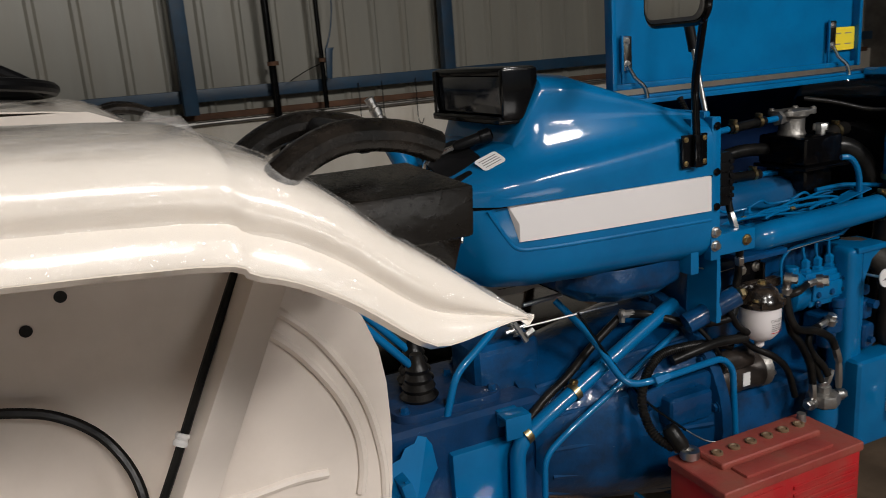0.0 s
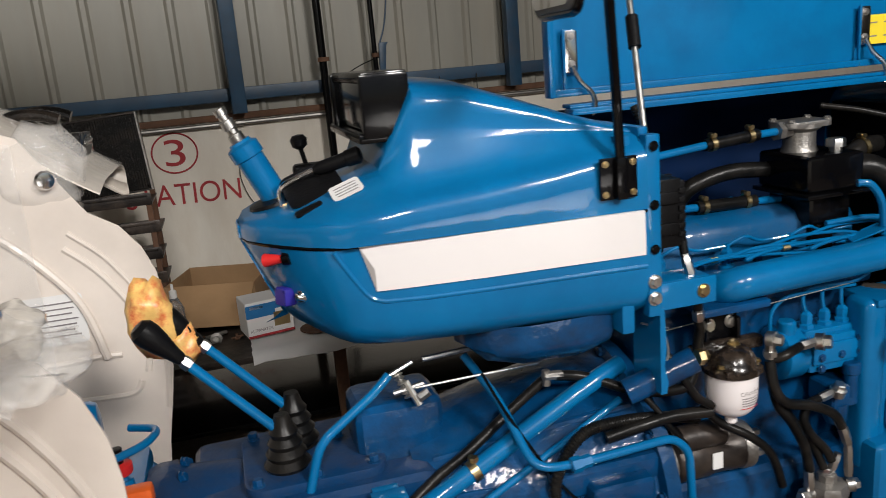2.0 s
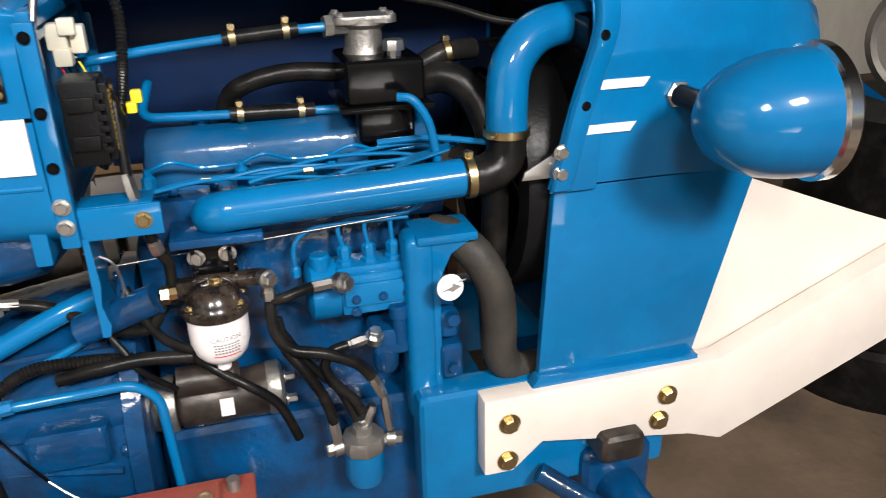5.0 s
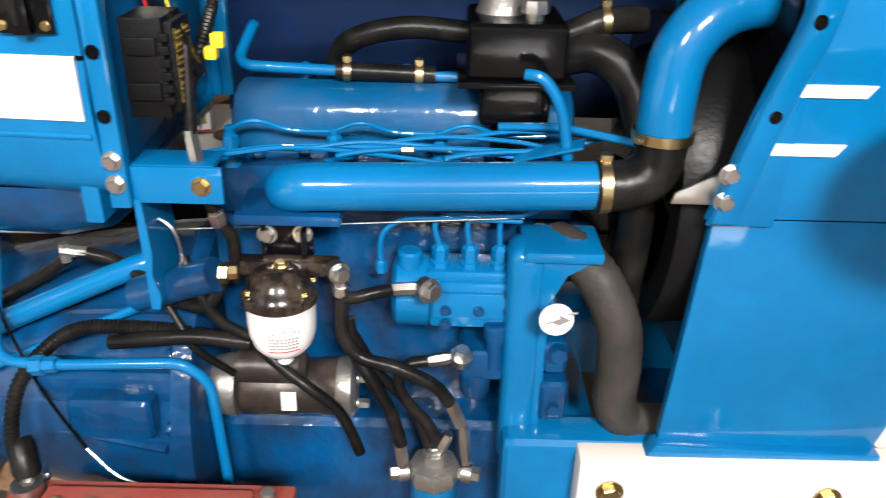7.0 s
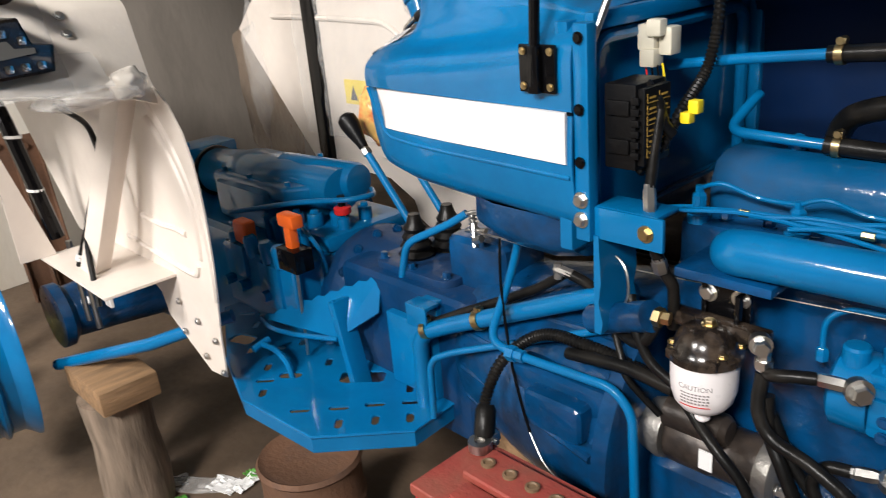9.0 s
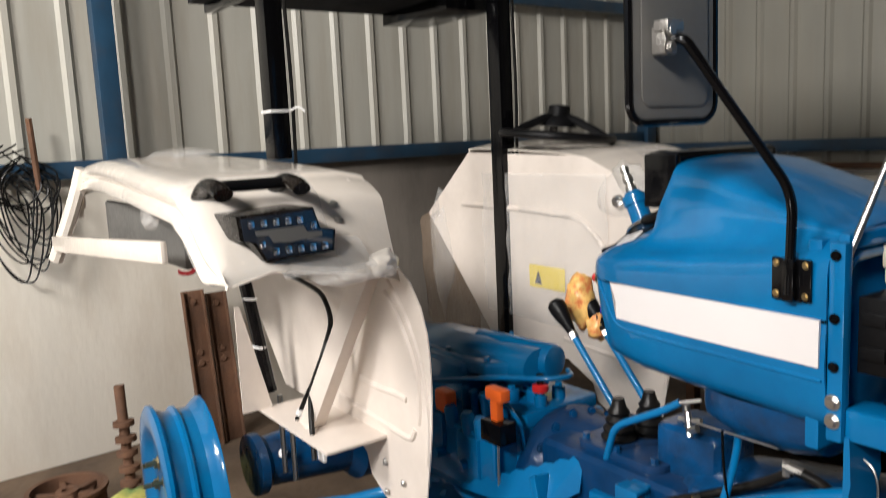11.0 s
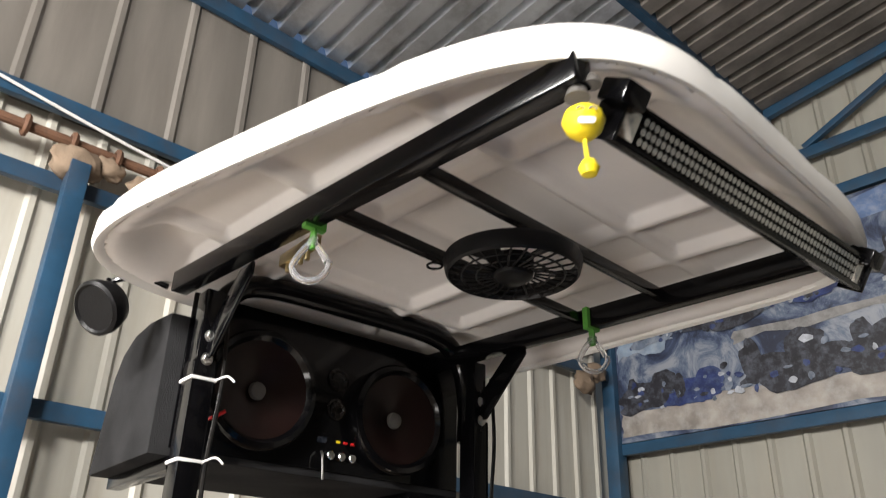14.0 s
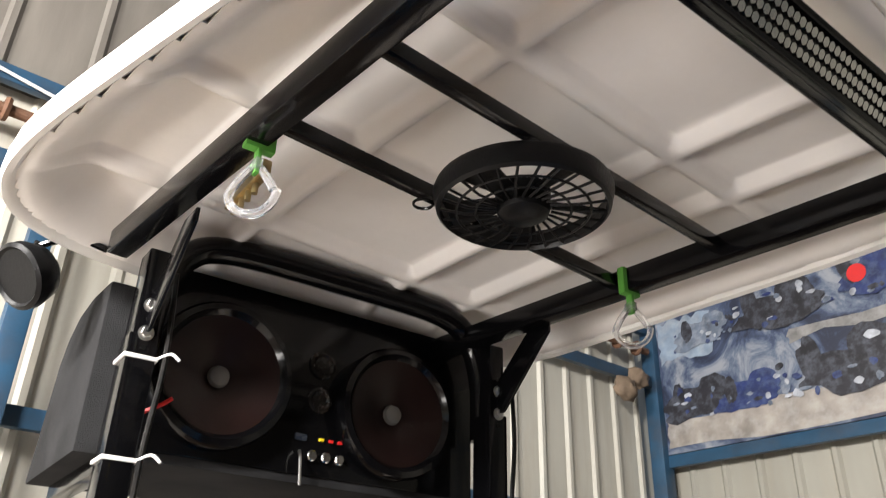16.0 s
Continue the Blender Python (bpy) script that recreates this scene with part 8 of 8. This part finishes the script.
def printed_machine(u, z, s, ink, layer):
    """A photographed engine or tractor: dark body, raised hood, two wheels and bright fittings."""
    lift = 0.004 + 0.0022 * layer
    printed(blob(u, z, 0.34 * s, 0.14 * s, u, 40, 0.5), ink, lift)
    printed(blob(u + 0.16 * s, z + 0.12 * s, 0.16 * s, 0.11 * s, u + 5), ink, lift + 0.0003)
    printed(blob(u - 0.20 * s, z + 0.10 * s, 0.07 * s, 0.13 * s, u + 9), "black", lift + 0.0004)
    for k in range(16):
        a, b = rng.uniform(-0.40, 0.40) * s, rng.uniform(-0.12, 0.16) * s
        printed(blob(u + a, z + b, rng.uniform(0.012, 0.045) * s, rng.uniform(0.010, 0.03) * s, a * 40, 10, 0.5), rng.choice(("pale", "slate", "navy", "black")), lift + 0.0012 + 0.00005 * k)


for layer, (u, z, s2, ink) in enumerate(((0.45, 3.50, 0.85, "black"), (0.86, 3.48, 0.75, "navy"), (1.55, 3.52, 1.15, "black"), (2.35, 3.52, 1.1, "black"), (3.05, 3.50, 1.0, "navy"), (0.55, 4.02, 0.7, "slate"), (1.15, 4.05, 0.95, "black"), (1.90, 4.10, 1.0, "navy"), (2.65, 4.10, 1.0, "black"), (3.2, 4.15, 0.8, "navy"))):
    printed_machine(u, z, s2, ink, layer % 4)
for u, z, r in ((1.75, 4.13, 0.065), (2.15, 4.50, 0.06)):
    part("red_spot", lathe([(r, 0), (r, 0.0006), (0, 0.0006)], axis(FAR @ Vector((u, -0.094, z)), FAR.to_3x3() @ Vector((0, -1, 0))), 20), RED, pst)

tagged(link("trim_far_top", square_tube([FAR @ Vector((0.1, -0.06, 5.42)), FAR @ Vector((7, -0.06, 6.33))], 0.06, 0.10), FRAME_BLUE), "blue steel truss chord under the roof", "beam", kind="structure")
tagged(link("trim_far_strut", square_tube([FAR @ Vector((1.75, -0.06, 5.15)), FAR @ Vector((1.75, -0.06, 5.65))], 0.05, 0.06), FRAME_BLUE), "blue steel truss strut", "beam", kind="structure")
tagged(link("trim_far_diagonal", square_tube([FAR @ Vector((2.0, -0.06, 5.2)), FAR @ Vector((3.2, -0.06, 5.75))], 0.05, 0.05), FRAME_BLUE), "blue steel truss diagonal", "beam", kind="structure")

# sill, rusty pipe and poles
tagged(link("trim_sill", box(0.1, 11.3, -0.03, -0.002, 1.255, 1.30, 0.004, 2, FAR), RUST), "rusty brown angle iron along the wall", "trim", kind="structure")
rp = thing("conduit", FAR @ Vector((3.0, -0.06, 1.235)), "grey conduit pipe under the wall rail", "pipe")
part("pipe", tube([FAR @ Vector((u, -0.05, 1.232)) for u in (0.3, 4, 8, 11)], 0.016, 10), CAST_ALU, rp)
part("coupler", tube([FAR @ Vector((u, -0.05, 1.232)) for u in (3.52, 3.58)], 0.024, 10), CAST_ALU, rp)
for u, z0, z1, r in ((4.17, 0.55, 4.2, 0.028), (4.55, 1.26, 4.2, 0.018)):
    pp = thing("pipe_pole", FAR @ Vector((u, -0.16, z0)), "dark upright steel pipe by the wall", "pipe", "upright pipes")
    part("pipe", tube([FAR @ Vector((u, -0.16, z0)), FAR @ Vector((u - 0.02, -0.15, z1))], r, 12), BLACK, pp)
    part("coupling", tube([FAR @ Vector((u, -0.16, 1.60)), FAR @ Vector((u, -0.16, 1.63))], r * 1.5, 12), RUST, pp)
bt = thing("caulking_gun", FAR @ Vector((4.6, -0.15, 1.6)), "blue plastic tool hanging on a wire", "tool")
part("body", prism([(-0.03, -0.12), (0.01, -0.13), (0.035, 0.08), (0.05, 0.10), (-0.02, 0.10)], Matrix.Translation(FAR @ Vector((4.60, -0.18, 1.60))) @ XZ, 0.03, 0.005), FRAME_BLUE, bt)
part("wire", tube(smooth_path([FAR @ Vector((4.59, -0.17, 1.70)), FAR @ Vector((4.64, -0.17, 1.85)), FAR @ Vector((4.66, -0.17, 2.1)), FAR @ Vector((4.55, -0.17, 2.5))], 6), 0.006, 6), FRAME_BLUE, bt)
part("lead", tube(smooth_path([FAR @ Vector((4.58, -0.17, 1.60)), FAR @ Vector((4.45, -0.17, 1.56)), FAR @ Vector((4.32, -0.17, 1.50)), FAR @ Vector((4.28, -0.17, 1.48))], 6), 0.004, 6), RUBBER, bt)
for u in (4.85, 5.35, 5.05):
    hk = thing("wire_hook", FAR @ Vector((u, -0.1, 1.5)), "thin dark wire hook on the wall", "hook", "wire hooks")
    part("wire", tube(smooth_path([FAR @ Vector((u, -0.10, z)) for z in (1.42, 1.3, 1.1)] + [FAR @ Vector((u + 0.03, -0.10, 1.05)), FAR @ Vector((u + 0.05, -0.10, 1.09))], 5), 0.004, 5), RUBBER, hk)
# painted sign
def painted(body, m, w, h):
    """Writing stretched to w by h round the origin of m."""
    b = bmesh.new()
    b.from_mesh(letters(body, 0.3))
    xs, ys = [v.co.x for v in b.verts], [v.co.y for v in b.verts]
    for v in b.verts:
        v.co = m @ Vector(((v.co.x - (max(xs) + min(xs)) / 2) * w / (max(xs) - min(xs)), (v.co.y - (max(ys) + min(ys)) / 2) * h / (max(ys) - min(ys)), 0))
    return b


SIGN = FAR @ Matrix.Translation((3.10, -0.0035, 0.777)) @ XZ
sign = thing("painted_sign", SIGN @ Vector((0, 0, 0)), "hand-painted red station number on the whitewashed wall", "sign")
part("word", painted("STATION", SIGN @ Matrix.Rotation(radians(-1.5), 4, "Z"), 0.78, 0.15), INK, sign)
part("digit", painted("3", SIGN @ Matrix.Translation((-0.02, 0.292, 0)), 0.135, 0.185), INK, sign)
part("circle", tube([SIGN @ Vector((-0.02 + 0.152 * math.cos(a), 0.29 + 0.138 * math.sin(a), 0.0)) for a in [2 * math.pi * k / 40 for k in range(41)]], 0.006, 6), INK, sign)
sg = bmesh.new()
sg.from_mesh(letters("S", 0.30))
SIDE = LEFT @ Matrix.Translation((-4.28, -0.0035, 0.98)) @ XZ
for v in sg.verts:
    v.co = SIDE @ Vector((v.co.x, v.co.y * 0.8, 0))
tagged(link("painted_letter", sg, INK), "red hand-painted letter on the whitewashed wall", "sign")
tw = thing("hanging_wire", FAR @ Vector((3.3, -0.02, 1.2)), "thin wire hanging down the wall", "wire")
part("wire", tube(smooth_path([FAR @ Vector((u, -0.02, z)) for u, z in ((3.50, 1.22), (3.52, 1.05), (3.50, 0.85), (3.56, 0.66), (3.66, 0.60))], 6), 0.003, 5), RUBBER, tw)

# ---- work bench with parts ----
bench = thing("work_bench", (0.9, 3.7, 0), "low steel work bench covered with a white sheet and parts", "bench")
part("top", box(-0.5, 2.6, 3.25, 4.3, 0.44, 0.47, 0.004), DUSTY_DARK, bench)
for x in (-0.4, 1.0, 2.5):
    for y in (3.32, 4.2):
        part("leg", box(x - 0.025, x + 0.025, y - 0.025, y + 0.025, 0, 0.44, 0.003), RUST, bench)
part("shelf", box(-0.45, 2.55, 3.35, 4.2, 0.12, 0.14, 0.003), BLACK, bench)
cl = bmesh.new()
cg = {}
for i in range(31):
    for j in range(23):
        x, y = 0.645 + 1.4 * i / 30 + 0.02 * noise.noise(Vector((i, j * 0.4, 5))), 3.21 + 0.65 * j / 22
        z = 0.476 + 0.008 * noise.noise(Vector((x * 5, y * 5, 0)))
        if y < 3.255:
            z -= (3.255 - y) * 0.6 + 0.02 * noise.noise(Vector((x * 9, 3, 1)))
        cg[i, j] = cl.verts.new((x, y, z))
for i in range(30):
    for j in range(22):
        cl.faces.new((cg[i, j], cg[i + 1, j], cg[i + 1, j + 1], cg[i, j + 1]))
sheet = thing("sheet", (1.2, 3.4, 0.474), "white plastic sheet spread over the bench", "sheet")
part("cloth", thicken(cl, 0.003), PAPER, sheet)


def carton(x, y, z, w, d, h, yaw, mat, label, flaps=False, stripes=None, word=None):
    m = Matrix.Translation((x, y, z)) @ Matrix.Rotation(radians(yaw), 4, "Z")
    t = thing("carton", m, label, "box")
    if flaps:
        for sx, sy in ((0, -1), (0, 1), (-1, 0), (1, 0)):
            if sy:
                part("side", box(-w / 2, w / 2, sy * d / 2 - (0.005 if sy > 0 else 0), sy * d / 2 + (0.005 if sy < 0 else 0), 0, h, 0.001, 1, m), mat, t)
            else:
                part("side", box(sx * w / 2 - (0.005 if sx > 0 else 0), sx * w / 2 + (0.005 if sx < 0 else 0), -d / 2 + 0.006, d / 2 - 0.006, 0, h, 0.001, 1, m), mat, t)
        part("bottom", box(-w / 2 + 0.006, w / 2 - 0.006, -d / 2 + 0.006, d / 2 - 0.006, 0, 0.006, 0.001, 1, m), mat, t)
        for s, ang in ((-1, 35), (1, -60)):
            part("flap", box(-w / 2, w / 2, 0, d * 0.7, 0, 0.004, 0.001, 1, m @ Matrix.Translation((0, s * d / 2, h)) @ Matrix.Rotation(radians(ang + (180 if s < 0 else 0)), 4, "X")), mat, t)
    else:
        part("body", box(-w / 2, w / 2, -d / 2, d / 2, 0, h, 0.003, 1, m), mat, t)
    if stripes:
        for nm, mt, a, b2, c, e in stripes:
            part(nm, box(-w / 2 + a * w, -w / 2 + b2 * w, -d / 2 - 0.001, -d / 2, c * h, e * h, 0, 1, m), mt, t)
    if word:
        body, a, b2, c = word
        part("word", painted(body, m @ Matrix.Translation((-w / 2 + (a + b2) / 2 * w, -d / 2 - 0.0015, c * h)) @ XZ, (b2 - a) * w, 0.085 * h), GREY_TEXT, t)
    return t


BLUE_INK = material("blue_print", (0.02, 0.16, 0.40), 0.4)
carton(0.724, 3.505, 0.487, 0.20, 0.15, 0.155, 12, PAPER, "white printed parts carton with a blue wave", False, [("blue_wave", BLUE_INK, 0.0, 0.62, 0.56, 0.92), ("blue_wave", BLUE_INK, 0.62, 0.85, 0.72, 0.92), ("pale_panel", PAPER, 0.08, 0.38, 0.80, 0.88), ("base_band", INK, 0.0, 1.0, 0.0, 0.07), ("picture", BRASS, 0.58, 0.92, 0.22, 0.62)], ("ALTERNATOR", 0.05, 0.54, 0.20))
carton(0.55, 3.95, 0.472, 0.42, 0.34, 0.18, -18, CARDBOARD, "open brown cardboard carton with raised flaps", True)
carton(1.02, 4.06, 0.472, 0.34, 0.28, 0.16, 6, CARDBOARD, "closed brown cardboard carton under a printed carton", False)
carton(1.36, 4.1, 0.472, 0.22, 0.16, 0.32, -8, CARDBOARD, "tall brown cardboard carton", False)
carton(1.04, 4.05, 0.634, 0.26, 0.18, 0.14, 8, PAPER, "white carton printed with blue blocks and a red star", False, [("blue_block", BLUE_INK, 0.0, 0.45, 0.1, 0.9), ("blue_block", BLUE_INK, 0.62, 1.0, 0.1, 0.9), ("red_band", RED, 0.0, 1.0, 0.42, 0.58)])
carton(1.05, 4.20, 0.472, 0.24, 0.12, 0.44, 4, CARDBOARD, "tall brown cardboard carton behind a clear bag", False)
cd = thing("printed_card", (0.82, 3.9, 0.62), "white printed card with an orange mark propped on the cartons", "card")
part("card", prism([(0.746, 0.60), (0.826, 0.742), (0.90, 0.575)], Matrix.Translation((0, 3.885, 0)) @ XZ, 0.002), PAPER, cd)
part("mark", lathe([(0.018, 0), (0.018, 0.0006), (0, 0.0006)], axis((0.835, 3.8848, 0.635), (0, -1, 0)), 14), ORANGE, cd)
hm = thing("helmet", (1.0, 4.05, 0.776), "orange plastic safety helmet on a carton", "helmet")
part("shell", lathe([(0.095, 0), (0.098, 0.008), (0.086, 0.014), (0.084, 0.04), (0.07, 0.075), (0.04, 0.098), (0, 0.105)], Matrix.Translation((1.0, 4.05, 0.776)), 28), ORANGE, hm)
gr = thing("grinding_disc", (0.931, 3.416, 0.485), "brown grinding disc lying on the sheet", "disc")
part("disc", lathe([(0.012, 0), (0.075, 0), (0.075, 0.006), (0.03, 0.008), (0.028, 0.016), (0.012, 0.016), (0.012, 0)], Matrix.Translation((0.931, 3.416, 0.488)), 28), RUST, gr)
bo = thing("spray_bottle", (0.36, 3.55, 0.47), "clear plastic bottle with a pale cap", "bottle")
part("body", lathe([(0.035, 0), (0.037, 0.01), (0.037, 0.16), (0.02, 0.20), (0.014, 0.21)], Matrix.Translation((0.36, 3.55, 0.472)), 18), GLASS, bo)
part("cap", lathe([(0.016, 0), (0.016, 0.03), (0.006, 0.035), (0.006, 0.06), (0, 0.06)], Matrix.Translation((0.36, 3.55, 0.68)), 14), PAPER, bo)
pg = thing("plastic_bag", (0.85, 4.12, 0.62), "clear crumpled plastic bag on the cartons", "bag")
crumple(pg, "film", POLY, (0.80, 4.10, 0.75), (0.10, 0.09, 0.11), 17.0)
rng = random.Random(9)
for k in range(26):
    x, y = rng.uniform(0.2, 1.7), rng.uniform(3.32, 4.15)
    s = rng.uniform(0.02, 0.05)
    sm = thing("loose_part", (x, y, 0.48), "small loose metal fitting on the bench", "part", "loose fittings on the bench")
    part("fitting", joined(lathe([(s * 0.5, 0), (s * 0.6, s * 0.3), (s * 0.3, s * 0.4), (s * 0.3, s), (0, s)], Matrix.Translation((x, y, 0.485)) @ Matrix.Rotation(rng.uniform(0, 1.5), 4, "X"), 8), rod((x - s, y, 0.485 + s * 0.2), (x + s, y + s, 0.485 + s * 0.2), s * 0.2, 6)), rng.choice([RUST, STEEL, CAST_ALU, BLACK]), sm)
# dark rack behind the right-hand fender
rk = thing("storage_rack", (-0.25, 5.12, 0.0), "dark steel rack with worn trays against the wall", "rack")
for z, x1 in ((0.875, 0.21), (0.71, 0.235), (0.55, 0.22), (0.40, 0.225)):
    tr = part("tray", joined(box(-0.85, x1, 4.98, 5.36, z, z + 0.014, 0.003), box(-0.85, x1, 4.975, 4.987, z, z + 0.07, 0.003), box(-0.85, -0.838, 4.98, 5.36, z, z + 0.07, 0.002)), DUSTY_DARK, rk)
    part("tray_trim", box(-0.80, x1 - 0.02, 4.966, 4.975, z + 0.05, z + 0.066, 0.002), DUSTY_DARK, tr)
for x in (-0.84, 0.19):
    for y in (5.00, 5.34):
        part("upright", box(x - 0.016, x + 0.016, y - 0.016, y + 0.016, 0.0, 0.93, 0.003), RUST, rk)


def radiator_core(x, y, z, w, h, lean, turn, label):
    m = Matrix.Translation((x, y, z)) @ Matrix.Rotation(radians(turn), 4, "Y") @ Matrix.Rotation(radians(lean), 4, "X")
    t = thing("radiator", m, label, "radiator", "")
    part("core", box(-w / 2, w / 2, -0.02, 0.03, 0.012, h - 0.012, 0.002, 1, m), DUSTY_PLASTIC, t)
    for k in range(26):
        u = -w / 2 + 0.02 + (w - 0.04) * k / 25
        part("fin", box(u - 0.0015, u + 0.0015, -0.024, -0.019, 0.02, h - 0.02, 0, 1, m), BLACK, t)
    for a, b in ((-w / 2 - 0.006, -w / 2 + 0.006), (w / 2 - 0.006, w / 2 + 0.006)):
        part("side_strip", box(a, b, -0.026, 0.034, 0, h, 0.002, 1, m), CAST_ALU, t, "dull alloy edge strip")
    for a, b in ((0, 0.012), (h - 0.012, h)):
        part("tank_strip", box(-w / 2 + 0.007, w / 2 - 0.007, -0.026, 0.034, a, b, 0.002, 1, m), DUSTY_DARK, t)
    return t


radiator_core(0.015, 5.12, 0.93, 0.405, 0.465, -4, -4, "dusty black radiator core in a thin alloy frame")
# grey drum with a ring in front of the tractor
dr = thing("wheel_hub_ring", (3.75, 2.15, 0), "grey steel wheel rim standing on a stack", "rim")
part("ring", lathe([(0.07, 0), (0.18, 0.0), (0.20, 0.015), (0.20, 0.045), (0.18, 0.06), (0.17, 0.02), (0.07, 0.02)], axis((3.72, 2.12, 1.16), (-0.8, -0.6, 0)), 40), CAST_ALU, dr)
part("stack", lathe([(0.36, 0), (0.38, 0.2), (0.36, 0.22), (0.38, 0.24), (0.38, 0.45), (0.36, 0.47), (0.38, 0.5), (0.38, 0.72), (0.36, 0.95), (0, 0.95)], Matrix.Translation((3.75, 2.15, 0)), 32), RUBBER, dr)
